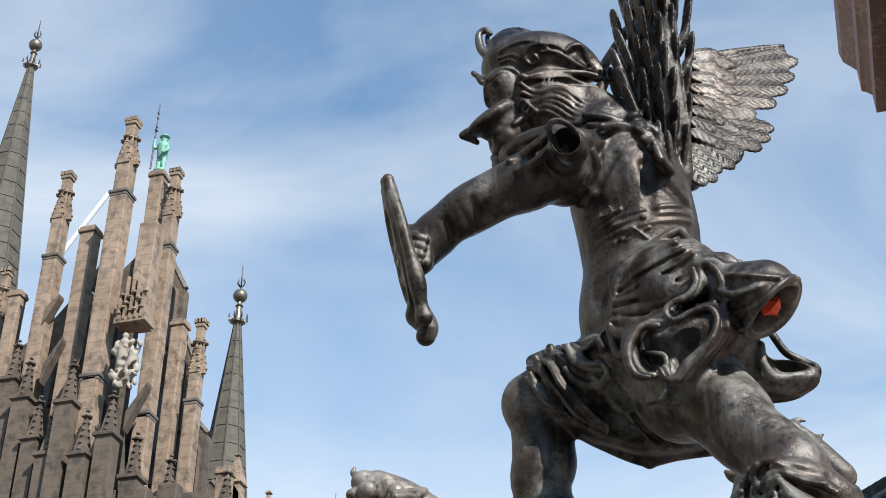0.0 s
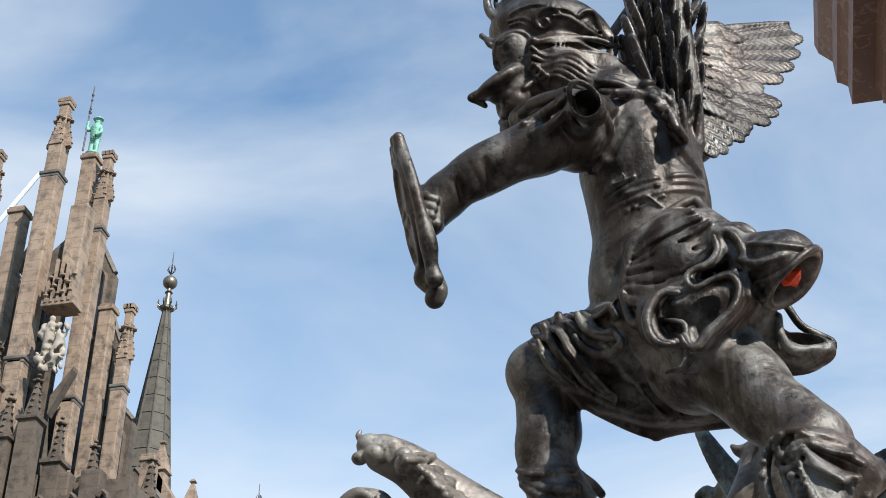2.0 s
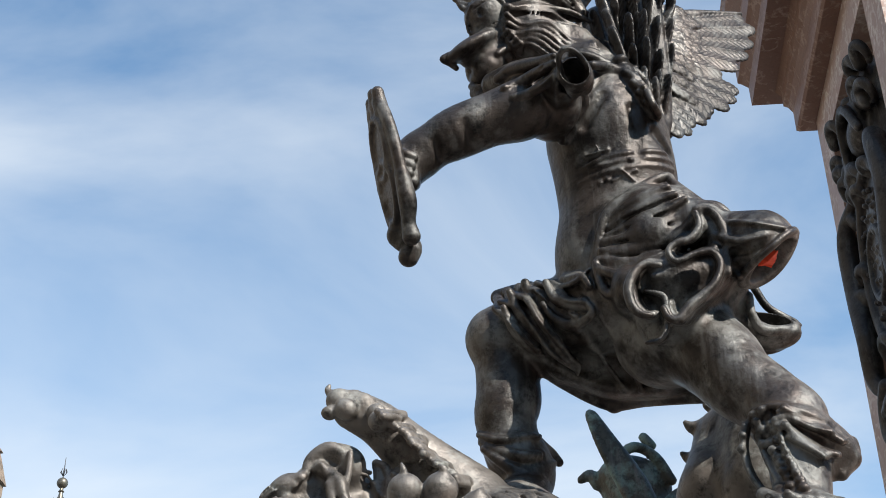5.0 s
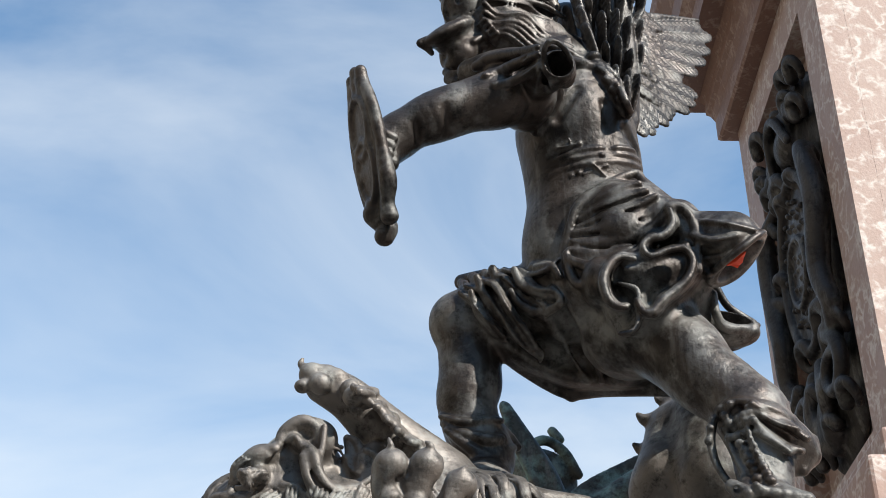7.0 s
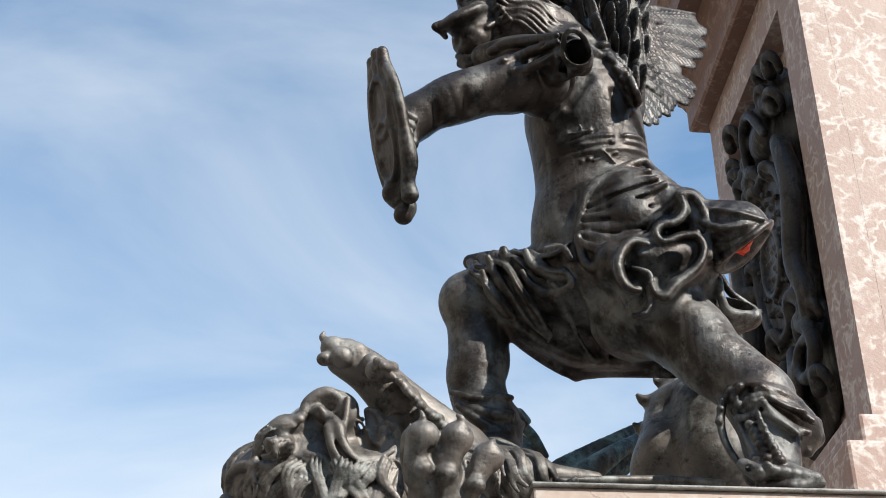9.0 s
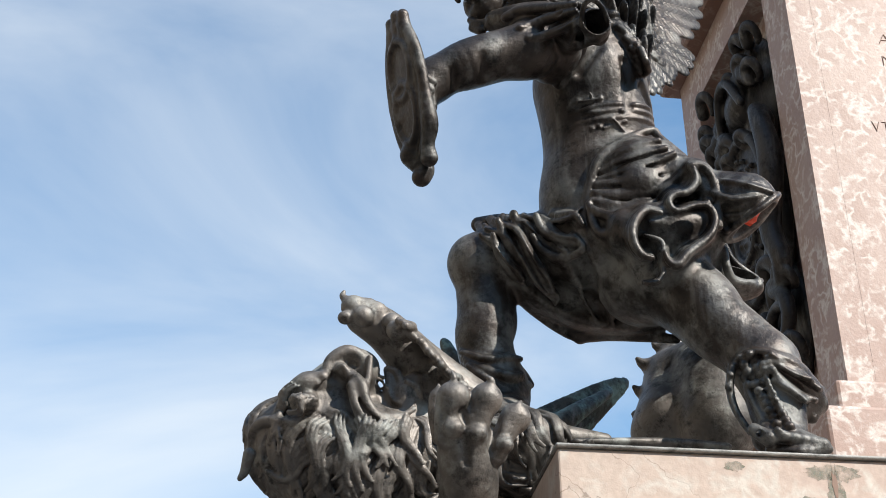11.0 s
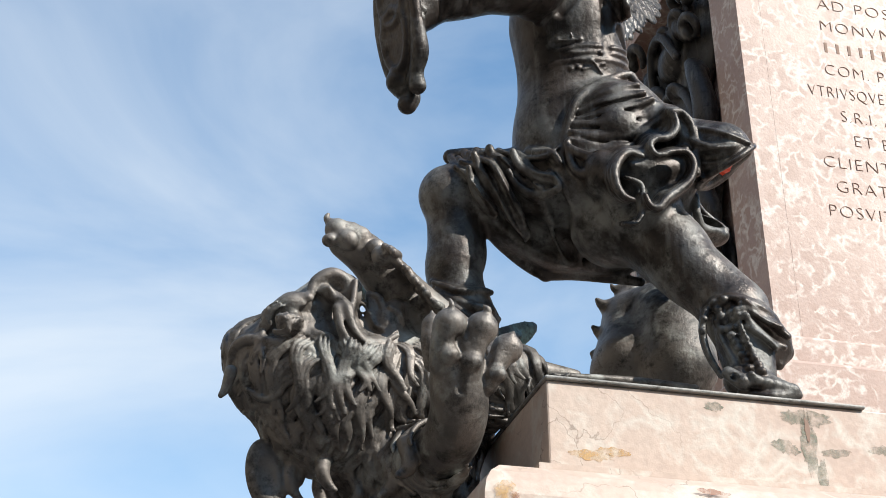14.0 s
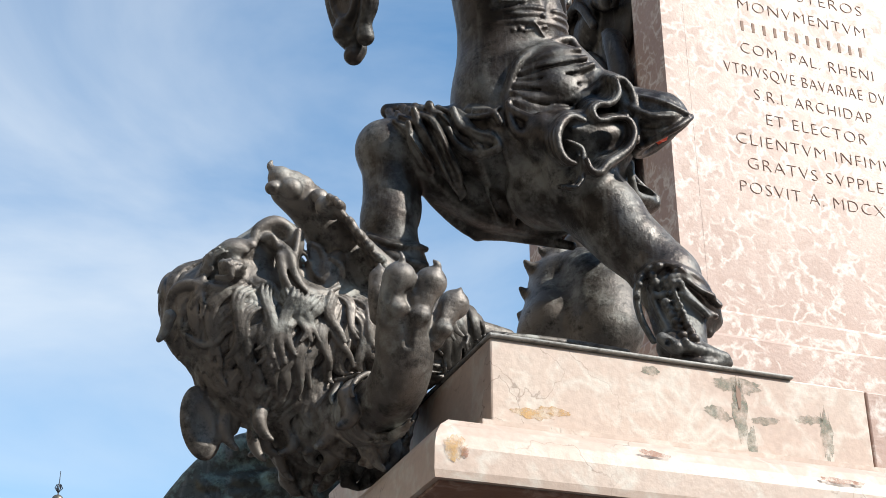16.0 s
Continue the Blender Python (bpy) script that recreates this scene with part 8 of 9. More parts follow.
# forelock curl over the brow, and the ear hanging below
L.rope([(-1.275, -1.103, 2.625), (-1.313, -1.088, 2.636), (-1.348, -1.066, 2.643), (-1.368, -1.043, 2.631), (-1.374, -1.023, 2.603)], [0.0078, 0.0112, 0.0124, 0.0102, 0.0057], 0.004)
L.rope([(-1.373, -1.019, 2.599), (-1.371, -1.003, 2.576), (-1.356, -0.99, 2.55), (-1.34, -0.983, 2.53)], [0.008, 0.0091, 0.008, 0.0034], 0.003)
L.rope([(-1.335, -1.041, 2.547), (-1.306, -1.047, 2.529), (-1.279, -1.066, 2.532), (-1.265, -1.084, 2.548)], [0.0056, 0.0078, 0.0067, 0.0033], 0.003)
L.rope([(-1.373, -1.06, 2.575), (-1.38, -1.05, 2.543), (-1.389, -1.05, 2.527)], [0.013, 0.010, 0.006], 0.005)
L.blob((-1.281, -0.97, 2.398), (0.041, 0.02, 0.077), (1, 0, 0.2), (0, 0, 1), 0.006)
L.blob((-1.28, -1.005, 2.389), (0.03, 0.024, 0.062), (1, 0, 0.2), (0, 0, 1), 0.004, True)
lion = L.skin("lion_statue", BRONZE_DUSTY)
tagged(lion, "dark bronze lion on its back, curly mane and raised paws", "statue")

base_plate = link_mesh("base_plate", boxes((PX0 - 0.004, PY0 - 0.008, PZ1 + 0.0005, -0.13, -0.45, PZ1 + 0.008), bevel=0.003), LEAD)
tagged(base_plate, "thin weathered metal sheet lying under the bronze group", "plate")


# ---- a second bronze group, on the terrace's far corner ----
B2 = Clay((-1.10, 1.05, 2.40), (0.50, 2.80, 4.70), 0.010)
B2.rope([(-0.25, 2.05, 3.00), (-0.28, 2.05, 3.40), (-0.32, 2.0, 3.75)], [0.20, 0.19, 0.15], 0.04)
B2.rope([(-0.32, 2.0, 3.78), (-0.42, 1.98, 3.95)], [0.10, 0.13], 0.03)
B2.rope([(-0.45, 1.35, 3.45), (-0.35, 1.75, 3.4)], [0.06, 0.10], 0.03)
B2.blob((-0.42, 1.98, 4.02), (0.16, 0.13, 0.12), (1, 0, -0.4), (0, 0, 1), 0.02)
B2.rope([(-0.57, 1.97, 4.03), (-0.60, 1.97, 4.07), (-0.64, 1.97, 4.05)], [0.03, 0.025, 0.018], 0.01)
B2.rope([(-0.50, 1.88, 4.08), (-0.42, 1.86, 4.14), (-0.33, 1.88, 4.10), (-0.27, 1.90, 4.00)], 0.022, 0.01)
B2.rope([(-0.34, 1.90, 4.16), (-0.37, 1.90, 4.20)], 0.022, 0.01)
for i in range(8):    # its two raised wings, feathers overlapping in a narrow fan
    a = i / 7
    root, tip = np.array((-0.36 + 0.03 * a, 1.66, 3.62 + 0.03 * a)), np.array((-0.600 + 0.11 * a, 1.60 + 0.02 * a, 4.19 - 0.27 * a))
    B2.blob((root + tip) / 2, (np.linalg.norm(tip - root) / 2, 0.050, 0.020), tip - root, (0.5, -0.8, 0.3), 0.008, barbs=0.003)
    root, tip = np.array((-0.34 + 0.10 * a, 1.82, 3.84 - 0.10 * a)), np.array((0.318 - 0.24 * a, 2.04 - 0.06 * a, 4.245 - 0.27 * a))
    B2.blob((root + tip) / 2, (np.linalg.norm(tip - root) / 2, 0.055, 0.020), tip - root, (0.3, -0.85, -0.3), 0.008, barbs=0.003)
B2.rope([(-0.36, 1.70, 3.60), (-0.42, 1.64, 3.86), (-0.585, 1.60, 4.16)], [0.06, 0.045, 0.02], 0.02)
B2.rope([(-0.30, 1.85, 3.72), (-0.05, 1.84, 3.94), (0.20, 1.97, 4.15)], [0.07, 0.05, 0.02], 0.02)
B2.blob((-0.52, 2.0, 3.06), (0.36, 0.10, 0.24), (1, 0, 0.25), (0, 0, 1), 0.03)
for r in range(4):    # the dragon's wing below, rows of broad feathers
    for i in range(7):
        c = np.array((-0.22 - 0.13 * r, 1.90 + 0.012 * r, 3.27 - 0.055 * i - 0.03 * r))
        B2.blob(c, (0.13, 0.040, 0.020), (-0.9, -0.05, -0.12 - 0.06 * i), (0.1, -1, 0.35), 0.006, barbs=0.003)
B2.rope([(-0.88, 2.02, 3.02), (-0.70, 2.0, 3.24), (-0.50, 1.98, 3.36), (-0.30, 1.98, 3.30)], [0.03, 0.06, 0.07, 0.08], 0.03)
B2.rope([(-0.40, 2.1, 2.55), (-0.34, 2.05, 2.85), (-0.25, 2.05, 3.10)], [0.14, 0.13, 0.16], 0.04)
B2.rope([(0.10, 2.3, 2.55), (0.0, 2.15, 2.85), (-0.20, 2.05, 3.10)], [0.10, 0.12, 0.15], 0.04)
B2.rope([(-0.75, 1.9, 2.56), (-0.40, 1.85, 2.62), (0.1, 1.95, 2.60)], [0.10, 0.14, 0.10], 0.04)
B2.rope([(-0.22, 1.80, 3.24), (-0.12, 1.76, 3.22), (-0.08, 1.78, 3.10)], [0.03, 0.06, 0.07], 0.02)
second = B2.skin("winged_warrior_statue", BRONZE_GREEN)
tagged(second, "green-patinated bronze winged figure with a feathered dragon on the terrace", "statue")


# ---- the gothic town hall across the square ----
hall = thing("town_hall", "gothic revival town hall gable of tan sandstone with pinnacles", "building", (-28, 43, 0))
HX, HY = -28.0, 43.0


def hpart(name, bm, material, label="", parent=None, smooth=False):
    for v in bm.verts:
        v.co.x, v.co.y = v.co.x - HX, v.co.y - HY
    return part(name, bm, material, parent or hall, label, smooth)


def crocket(bm, x, y, z, r):
    bmesh.ops.create_icosphere(bm, subdivisions=1, radius=r, matrix=Matrix.Translation((x, y, z)) @ Matrix.Diagonal((1, 1, 0.7, 1)))


def shaft(bm, x, y, w, z0, z1):
    box(bm, x - w / 2, y - w / 2, z0, x + w / 2, y + w / 2, z1, 0.04)


def pier(x, y, top, step, w, foot=14.0):
    """A buttress pier: broad shaft, dark weathered cap, upper shaft, crocketed gablets and a slim crowned stack."""
    w = w * 0.68
    bm = bmesh.new()
    shaft(bm, x, y, w, foot, step)
    box(bm, x - w * 0.36, y - w * 0.53, foot, x + w * 0.36, y - w * 0.49, step - 0.5)
    shaft(bm, x, y, w * 0.86, step, top - 2.55)
    p = hpart("pier", bm, SANDSTONE)
    for z in (step, (step + foot) / 2 + 3):
        cap = bmesh.new()
        box(cap, x - w * 0.60, y - w * 0.60, z - 0.02, x + w * 0.60, y + w * 0.60, z + 0.14, 0.04)
        box(cap, x - w * 0.53, y - w * 0.53, z - 0.16, x + w * 0.53, y + w * 0.53, z - 0.02, 0.03)
        hpart("weathering", cap, DARK_STONE)
    g = bmesh.new()
    z0 = top - 2.6
    for dx, dy in ((0, -1), (1, 0), (-1, 0), (0, 1)):
        cx, cy = x + dx * w * 0.36, y + dy * w * 0.36
        for i in range(6):
            s = i / 5
            box(g, cx - w * 0.33 * (1 - s) - 0.03, cy - w * 0.10 - 0.02, z0 + s * 1.15, cx + w * 0.33 * (1 - s) + 0.03, cy + w * 0.10 + 0.02, z0 + s * 1.15 + 0.24)
        for i in range(4):
            s = i / 3.5
            for sx in (-1, 1):
                crocket(g, cx + sx * w * 0.36 * (1 - s), cy + dy * 0.06, z0 + 0.2 + s * 1.1, 0.085)
        for a in range(6):
            crocket(g, cx + 0.13 * math.cos(a), cy + 0.13 * math.sin(a), z0 + 1.45, 0.10)
        crocket(g, cx, cy, z0 + 1.62, 0.09)
    hpart("gablet", g, SANDSTONE)
    s = bmesh.new()
    shaft(s, x, y, w * 0.56, z0, top - 0.35)
    box(s, x - w * 0.36, y - w * 0.36, top - 0.38, x + w * 0.36, y + w * 0.36, top - 0.20, 0.03)
    for i in (-1, 0, 1):
        for j in (-1, 1):
            box(s, x + i * w * 0.26 - 0.10, y + j * w * 0.30 - 0.06, top - 0.20, x + i * w * 0.26 + 0.10, y + j * w * 0.30 + 0.06, top)
            box(s, x + j * w * 0.30 - 0.06, y + i * w * 0.26 - 0.10, top - 0.20, x + j * w * 0.30 + 0.06, y + i * w * 0.26 + 0.10, top)
    hpart("slim_shaft", s, SANDSTONE)


def plain_pier(x, y, top, w, foot=14.0):
    w = w * 0.8
    bm = bmesh.new()
    shaft(bm, x, y, w, foot, top - 0.3)
    box(bm, x - w * 0.62, y - w * 0.62, top - 0.32, x + w * 0.62, y + w * 0.62, top - 0.12, 0.04)
    box(bm, x - w * 0.54, y - w * 0.54, top - 0.12, x + w * 0.54, y + w * 0.54, top, 0.03)
    hpart("pier", bm, SANDSTONE)


def bay(x0, x1, y, z0, za, zb, arches=1):
    """A wall between piers with a sloping dark coping from za to zb and pierced by pointed lancets."""
    bm = bmesh.new()
    wall = [bm.verts.new(p) for p in ((x0, y, z0), (x1, y, z0), (x1, y, zb), (x0, y, za))]
    back = [bm.verts.new((v.co.x, y + 0.5, v.co.z)) for v in wall]
    bm.faces.new(wall)
    bm.faces.new(back[::-1])
    for i in range(4):
        bm.faces.new((wall[i], back[i], back[(i + 1) % 4], wall[(i + 1) % 4]))
    hpart("gable_wall", bm, SHADED_SANDSTONE)
    cp = bmesh.new()
    tube(cp, [(x0, y + 0.1, za + 0.06), (x1, y + 0.1, zb + 0.06)], 0.15, 6)
    hpart("coping", cp, DARK_STONE)
    w = (x1 - x0) / arches
    for i in range(arches):
        c = x0 + w * (i + 0.5)
        t = za + (zb - za) * (i + 0.5) / arches - 1.0
        lancet(c, y - 0.03, t - 3.2, t, w * 0.55)
        lancet(c, y - 0.03, t - 9.5, t - 5.0, w * 0.62)


def lancet(x, y, z0, z1, w):
    """A pointed window: deep dark opening, moulded stone jambs, slim mullion."""
    r = w / 2
    arc = [(-r + 2 * r * (1 - math.cos(a)) , 1.732 * r * math.sin(a) / math.sin(1.0472)) for a in (0, 0.35, 0.7, 1.0472)]
    left = [(-r, 0.0)] + [(-r + (1 - math.cos(a)) * 2 * r, 2 * r * math.sin(a)) for a in (0.25, 0.5, 0.75, 1.0472)]
    outline = left + [(-a, b) for a, b in left[::-1][1:]]
    spring = z1 - 1.732 * r
    pts = [(x - r, z0)] + [(x + a, spring + b) for a, b in outline] + [(x + r, z0)]
    bm = bmesh.new()
    front = [bm.verts.new((a, y, b)) for a, b in pts]
    bm.faces.new(front)
    win = hpart("window", bm, GLASS_DARK)
    fr = bmesh.new()
    tube(fr, [(a, y - 0.05, b) for a, b in pts], 0.11, 6)
    part("frame", _shift(fr), SHADED_SANDSTONE, win)
    mu = bmesh.new()
    tube(mu, [(x, y - 0.03, z0), (x, y - 0.03, spring + 0.5 * r)], 0.05, 6)
    part("mullion", _shift(mu), SANDSTONE, win)


def _shift(bm):
    for v in bm.verts:
        v.co.x, v.co.y = v.co.x - HX, v.co.y - HY
    return bm


def small_pinnacle(x, y, z0, top, w=0.34):
    bm = turned([(w, z0), (w, top - 2.1), (w * 1.3, top - 2.05), (w * 1.3, top - 1.9), (w * 0.75, top - 1.85), (w * 0.12, top - 0.25)], square=True, centre=(x, y))
    for i in range(5):
        for sx, sy in ((1, 0), (-1, 0), (0, -1)):
            s = i / 5
            crocket(bm, x + sx * w * (0.75 - 0.6 * s), y + sy * w * (0.75 - 0.6 * s), top - 1.75 + 1.45 * s, 0.09)
    for a in range(5):
        crocket(bm, x + 0.14 * math.cos(a * 1.257), y + 0.14 * math.sin(a * 1.257), top - 0.3, 0.10)
    crocket(bm, x, y, top - 0.05, 0.10)
    hpart("pinnacle", bm, SHADED_SANDSTONE)


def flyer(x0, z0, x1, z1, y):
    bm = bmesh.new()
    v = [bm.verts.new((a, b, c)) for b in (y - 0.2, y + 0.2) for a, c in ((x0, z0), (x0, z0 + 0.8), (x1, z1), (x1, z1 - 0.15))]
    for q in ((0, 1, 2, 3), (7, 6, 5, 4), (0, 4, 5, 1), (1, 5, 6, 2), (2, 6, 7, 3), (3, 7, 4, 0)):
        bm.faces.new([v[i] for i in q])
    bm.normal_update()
    hpart("flying_brace", bm, SHADED_SANDSTONE)


pier(-34.6, 43.6, 37.0, 32.6, 0.85)
pier(-31.25, 42.0, 40.55, 35.9, 1.0)
plain_pier(-29.75, 42.2, 37.35, 0.85)
pier(-27.75, 41.0, 42.1, 37.9, 1.12)
plain_pier(-27.35, 43.2, 40.6, 0.80, 36.0)
pier(-26.4, 43.0, 40.45, 36.2, 0.98)
plain_pier(-25.85, 44.0, 33.05, 0.72)
pier(-24.85, 44.0, 32.95, 29.0, 0.82)
plain_pier(-33.4, 43.0, 35.2, 0.7)
plain_pier(-23.6, 45.0, 26.4, 0.7)
for x0, x1, y, z0, za, zb in ((-34.5, -33.2, 43.9, 14, 33.4, 34.0), (-33.2, -31.3, 43.2, 14, 33.0, 35.4), (-31.2, -29.8, 42.7, 14, 36.0, 34.4), (-29.8, -27.8, 42.4, 14, 34.6, 36.6),
                              (-27.7, -26.4, 43.9, 14, 37.9, 35.4), (-26.4, -25.8, 44.2, 14, 33.4, 32.0), (-25.9, -24.9, 44.5, 14, 29.6, 28.4), (-24.9, -23.5, 45.3, 14, 26.6, 25.0)):
    bay(x0, x1, y + 1.1, z0, za, zb)
for x, y, z0, top in ((-30.9, 41.2, 20, 30.6), (-30.0, 41.0, 20, 28.6), (-29.0, 40.6, 20, 27.6), (-28.3, 40.3, 18, 29.6), (-27.3, 40.2, 18, 27.2), (-26.4, 40.4, 18, 28.0), (-25.7, 41.4, 18, 26.6), (-24.9, 42.8, 18, 26.2), (-31.9, 41.6, 20, 31.8), (-33.0, 42.0, 20, 30.2), (-23.4, 44.8, 18, 26.4)):
    small_pinnacle(x, y, z0, top)
for x0, z0, x1, z1, y in ((-30.5, 29.5, -29.8, 31.5, 41.6), (-29.4, 27.5, -28.5, 30.2, 41.2), (-28.8, 33.6, -28.2, 35.6, 41.6), (-27.0, 35.4, -26.5, 36.8, 42.4), (-26.4, 26.8, -25.6, 28.8, 41.6), (-31.0, 32.4, -30.4, 33.8, 41.8)):
    flyer(x0, z0, x1, z1, y)
for i in range(9):
    # the hall's foot in the darkened stone, in place of a shadow over it
    hpart("buttress", box(bmesh.new(), -34.5 + i * 1.25, 41.2, 14, -33.7 + i * 1.25, 41.79, 24.2, 0.05), SHADED_SANDSTONE)
hpart("lower_wall", box(bmesh.new(), -35.5, 41.8, 0, -22.8, 50, 24.0), SHADED_SANDSTONE)
for i in range(9):
    lancet(-33.45 + i * 1.25, 41.15, 19.0, 23.2, 0.5)
rf = bmesh.new()
v = [rf.verts.new(p) for p in ((-34.2, 44.5, 24), (-23.6, 45.5, 24), (-28.6, 46.4, 30.2), (-34.2, 56, 24), (-23.6, 56, 24), (-28.6, 56, 30.2))]
for q in ((0, 1, 2), (5, 4, 3), (0, 2, 5, 3), (1, 4, 5, 2), (0, 3, 4, 1)):
    rf.faces.new([v[i] for i in q])
hpart("roof", rf, SLATE)
grp = Clay((-27.2, 40.0, 27.6), (-25.2, 41.6, 31.4), 0.05)    # pale figures on a bracket
grp.blob((-26.2, 40.80, 29.3), (0.42, 0.30, 0.75), k=0.1)
grp.rope([(-26.4, 40.6, 29.2), (-26.35, 40.5, 29.9), (-26.4, 40.6, 30.3)], [0.22, 0.20, 0.14], 0.08)
grp.blob((-26.38, 40.6, 30.55), (0.13, 0.13, 0.16), k=0.05)
grp.rope([(-26.1, 40.5, 28.5), (-25.85, 40.45, 29.3), (-25.95, 40.6, 29.9)], [0.18, 0.20, 0.14], 0.08)
carve_rnd = random.Random(4)
for i in range(70):
    c = (-26.2 + carve_rnd.uniform(-0.55, 0.55), 40.52 + carve_rnd.uniform(-0.15, 0.1), 29.35 + carve_rnd.uniform(-1.1, 0.9))
    grp.blob(c, (carve_rnd.uniform(0.06, 0.16), 0.14, carve_rnd.uniform(0.08, 0.24)), (1, 0, carve_rnd.uniform(-1, 1)), k=0.03, carve=i % 3 == 0)
stone_group = grp.skin("stone_sculpture", PALE_STONE)
tagged(stone_group, "weathered white limestone figure group on a gable bracket", "sculpture")
can = bmesh.new()
for i in range(5):
    box(can, -26.75 + i * 0.25, 40.3, 31.2, -26.65 + i * 0.25, 40.9, 32.6 + 0.6 * (2 - abs(i - 2)))
box(can, -26.9, 40.35, 31.05, -25.5, 41.2, 31.4, 0.03)
for i in range(12):
    crocket(can, -26.7 + 0.1 * i, 40.3, 31.5 + 0.9 * math.sin(i * 1.3) ** 2, 0.12)
box(can, -26.6, 40.8, 31.2, -25.8, 41.6, 36.2, 0.05)
hpart("canopy", can, SANDSTONE)
kn = Clay((-28.2, 42.4, 40.4), (-26.6, 43.8, 44.8), 0.04)    # copper figure with a standard
kn.blob((-27.38, 43.2, 40.72), (0.32, 0.32, 0.14), k=0.05)
for s in (-1, 1):
    kn.rope([(-27.38 + s * 0.13, 43.2, 40.8), (-27.38 + s * 0.12, 43.2, 41.3), (-27.36 + s * 0.08, 43.2, 41.7)], [0.10, 0.12, 0.14], 0.05)
kn.rope([(-27.36, 43.2, 41.6), (-27.34, 43.15, 42.1)], [0.24, 0.28], 0.05)
kn.blob((-27.32, 43.15, 42.50), (0.16, 0.16, 0.19), k=0.04)
kn.blob((-27.30, 43.1, 42.62), (0.26, 0.22, 0.08), k=0.03)
kn.rope([(-27.50, 43.1, 42.2), (-27.72, 43.0, 42.0), (-27.70, 42.95, 42.4)], 0.08, 0.04)
kn.rope([(-27.14, 43.1, 42.2), (-27.02, 43.0, 41.8), (-27.2, 42.9, 41.6)], 0.08, 0.04)
knight = kn.skin("copper_knight_statue", VERDIGRIS)
tagged(knight, "bright verdigris copper knight statue on a stone pillar", "statue")
st = bmesh.new()
tube(st, [(-27.74, 42.95, 40.8), (-27.70, 42.95, 44.5)], [0.04, 0.025], 6)
for z, r in ((43.0, 0.15), (43.2, 0.11), (43.7, 0.10), (44.0, 0.12)):
    bmesh.ops.create_icosphere(st, subdivisions=1, radius=r, matrix=Matrix.Translation((-27.70, 42.95, z)) @ Matrix.Diagonal((0.6, 0.4, 1, 1)))
pole = link_mesh("standard_pole", st, IRON)
tagged(pole, "thin dark metal standard with a small pennant", "pole")
pp = bmesh.new()
tube(pp, [(-33.6, 46, 39.2), (-31.6, 46, 42.3), (-30.9, 46, 42.5), (-30.6, 46, 41.0), (-30.6, 46, 36)], 0.11, 8)
lift = link_mesh("roof_pipe", pp, WHITE_PIPE)
tagged(lift, "white painted roof pipe behind the gable", "pipe")


def spire(x, y, ball, base, r_base, label):
    """An octagonal lead spire with seams and hips, a crown, a ball and an iron finial."""
    th = thing("spire", label, "spire", (x, y, base))
    h = ball - base
    crown = h - 1.55
    slope = lambda z: r_base + (0.16 - r_base) * z / crown
    part("cone", turned([(slope(z * crown / 6), z * crown / 6) for z in range(7)], 8), SLATE, th)
    for i in range(8):
        hips = bmesh.new()
        a = 2 * math.pi * (i + 0.5) / 8
        tube(hips, [(slope(z) * math.cos(a), slope(z) * math.sin(a), z) for z in (0, crown)], [0.075, 0.035], 5)
        part("hip_roll", hips, SLATE, th)
    z = 0.5
    while z < crown:
        ring = [(1.01 * slope(z) * math.cos(2 * math.pi * (i + 0.5) / 8), 1.01 * slope(z) * math.sin(2 * math.pi * (i + 0.5) / 8), z) for i in range(9)]
        part("seam", tube(bmesh.new(), ring + [ring[1]], 0.03, 4), SLATE, th)
        z += 0.95
    cr = turned([(0.17, crown - 0.1), (0.34, crown), (0.36, crown + 0.12), (0.18, crown + 0.22), (0.13, crown + 0.9), (0.20, crown + 0.95), (0.12, crown + 1.05), (0.10, h - 0.3)], 12)
    for i in range(8):
        a = 2 * math.pi * i / 8
        tube(cr, [(0.34 * math.cos(a), 0.34 * math.sin(a), crown + 0.05), (0.48 * math.cos(a), 0.48 * math.sin(a), crown + 0.22), (0.46 * math.cos(a), 0.46 * math.sin(a), crown + 0.42)], [0.05, 0.05, 0.03], 5)
    part("crown", cr, GILT_METAL, th)
    bl = bmesh.new()
    bmesh.ops.create_uvsphere(bl, u_segments=20, v_segments=12, radius=0.36, matrix=Matrix.Translation((0, 0, h)))
    part("ball", bl, GILT_METAL, th, "dark metal ball", True)
    fi = bmesh.new()
    tube(fi, [(0, 0, h), (0, 0, h + 1.8)], [0.05, 0.02], 6)
    for i in range(6):
        a = 2 * math.pi * i / 6
        tube(fi, [(0, 0, h + 0.45), (0.22 * math.cos(a), 0.22 * math.sin(a), h + 0.75), (0.12 * math.cos(a), 0.12 * math.sin(a), h + 0.98)], 0.028, 4)
    part("finial", fi, IRON, th)


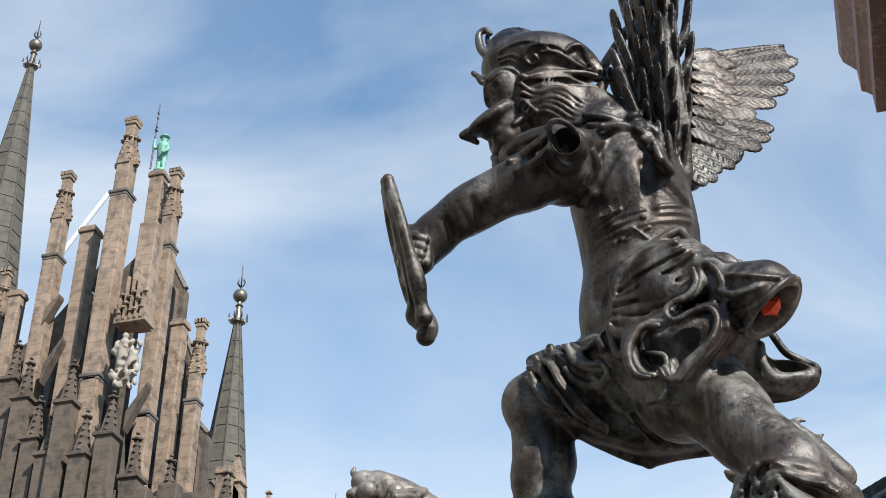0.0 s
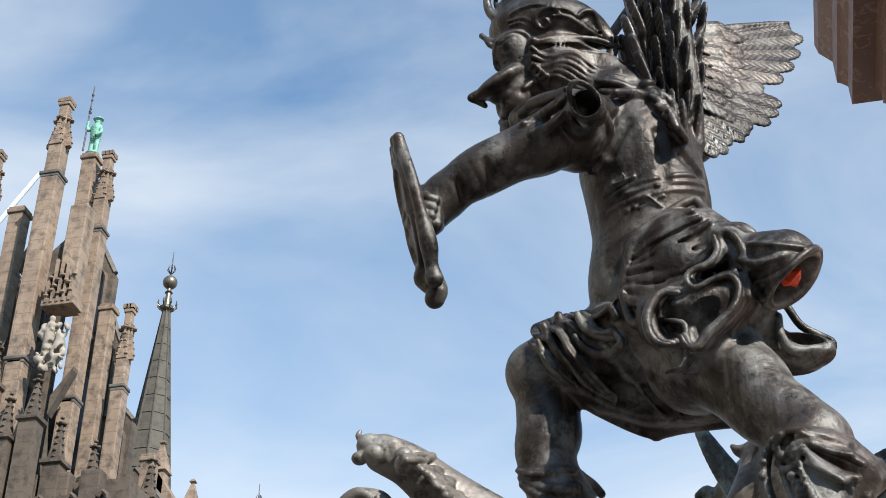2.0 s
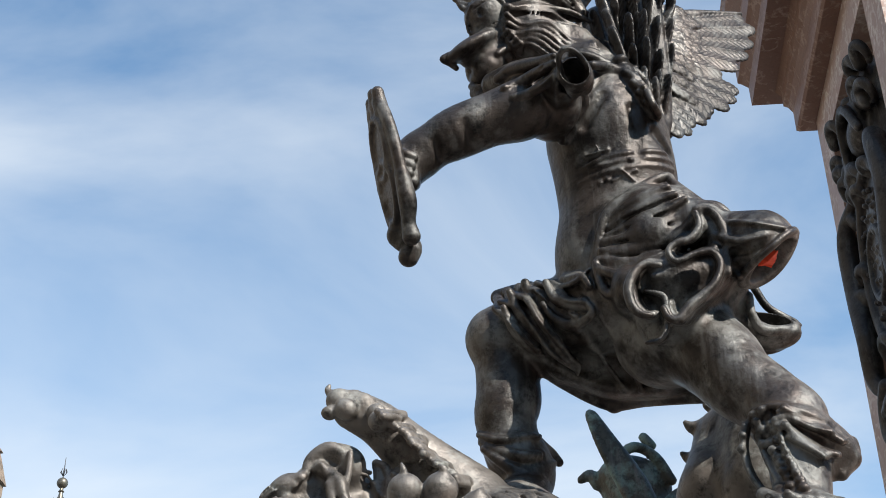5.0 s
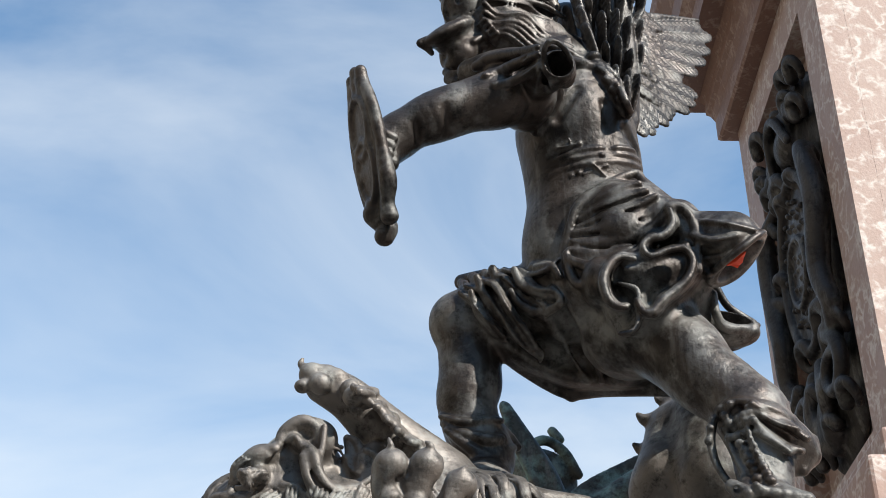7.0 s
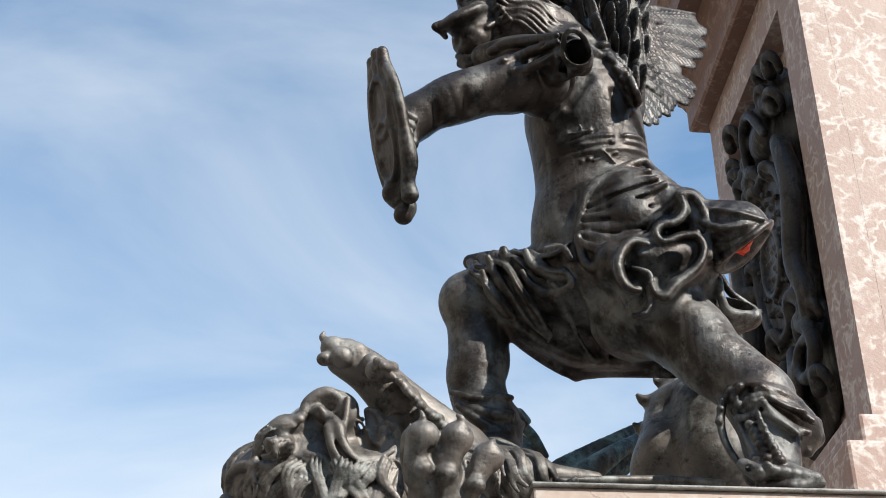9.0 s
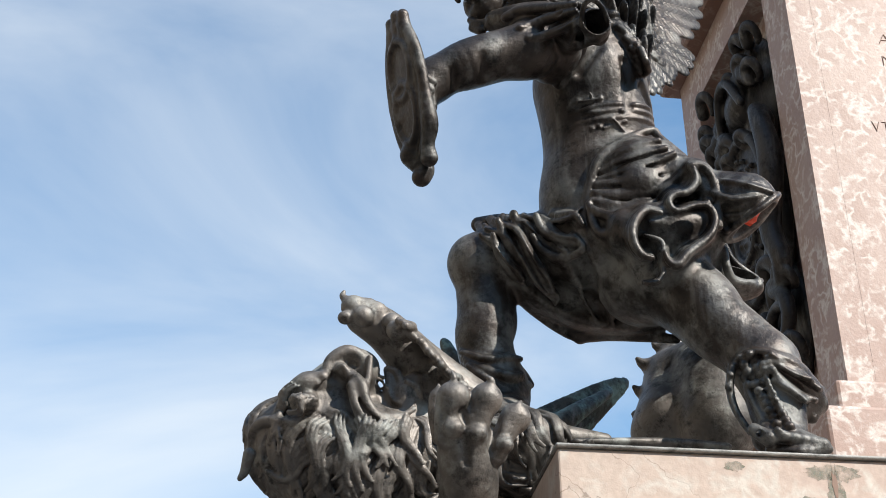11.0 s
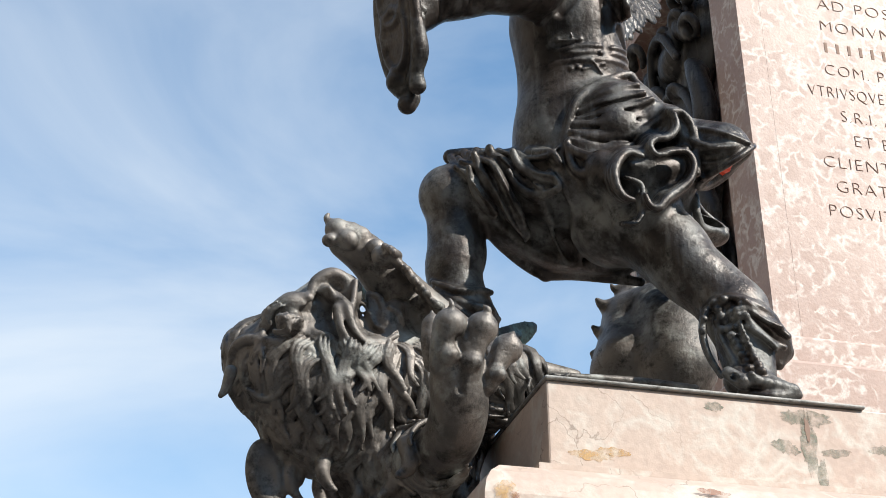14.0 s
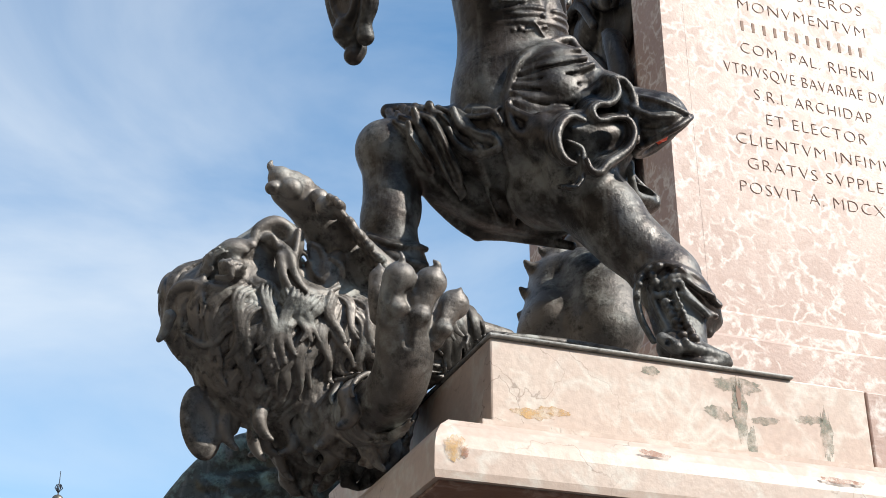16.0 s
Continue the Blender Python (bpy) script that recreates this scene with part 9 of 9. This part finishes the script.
spire(-27.05, 52.0, 39.3, 20.0, 2.0, "slender dark lead spire with ball and crown")
spire(-38.2, 47.0, 54.2, 26.0, 2.7, "tall dark lead spire with ball and crown")
spire(-32.2, 80.0, 39.6, 20.0, 2.0, "far slender lead spire with iron finial")
spire(6.0, 82.0, 25.9, 12.0, 1.5, "far low lead spire with a ball")
for x, y, z0, z1, w in ((-27.05, 52.0, 0, 20.3, 2.4), (-38.2, 47.0, 0, 26.3, 3.2), (-32.2, 80.0, 0, 20.3, 2.4), (6.0, 82.0, 0, 12.2, 2.0)):
    tower = link_mesh("stone_tower", boxes((x - w, y - w, z0, x + w, y + w, z1), (x - w - 0.15, y - w - 0.15, z1 - 0.7, x + w + 0.15, y + w + 0.15, z1 - 0.3), bevel=0.05), SANDSTONE)
    tagged(tower, "plain square sandstone tower carrying a spire", "tower", kind="structure")
gb = bmesh.new()    # small gable at the spire's foot
hall_low = thing("house_gable", "small pointed sandstone gable with finials beside the spire", "building", (-25.4, 50.0, 0))
v = [gb.verts.new(p) for p in ((-1.6, -0.4, 0), (1.6, -0.4, 0), (1.6, -0.4, 25.6), (0, -0.4, 28.0), (-1.6, -0.4, 25.6), (-1.6, 0.4, 0), (1.6, 0.4, 0), (1.6, 0.4, 25.6), (0, 0.4, 28.0), (-1.6, 0.4, 25.6))]
gb.faces.new(v[:5]); gb.faces.new(v[:4:-1])
for i in range(5):
    gb.faces.new((v[i], v[i + 5], v[(i + 1) % 5 + 5], v[(i + 1) % 5]))
part("wall", gb, SANDSTONE, hall_low)
for x, z in ((-1.6, 27.6), (1.6, 27.6), (0, 29.6)):
    part("pinnacle", turned([(0.30, z - 3.0), (0.30, z - 1.6), (0.40, z - 1.55), (0.36, z - 1.4), (0.06, z - 0.2), (0.14, z - 0.15), (0.05, z)], square=True, centre=(x, -0.1)), SANDSTONE, hall_low)

# ---- plain house fronts that close the square ----
PLASTER = make_stone("ochre_plaster", (0.36, 0.30, 0.23), (0.42, 0.35, 0.27), (0.22, 0.19, 0.15), 3.5)
for i, (x0, y0, x1, y1, h) in enumerate(((-34, -50, -22, 16, 23), (-60, 16, -44, 60, 22), (-22, -52, 60, -40, 22), (44, -40, 58, 70, 22), (-60, 95, 60, 105, 15))):
    tagged(link_mesh("house_row", boxes((x0, y0, 0, x1, y1, h), (x0 - 0.4, y0 - 0.4, h - 1.0, x1 + 0.4, y1 + 0.4, h - 0.4), bevel=0.1), PLASTER), "plain plastered house row along the square", "building", kind="structure")
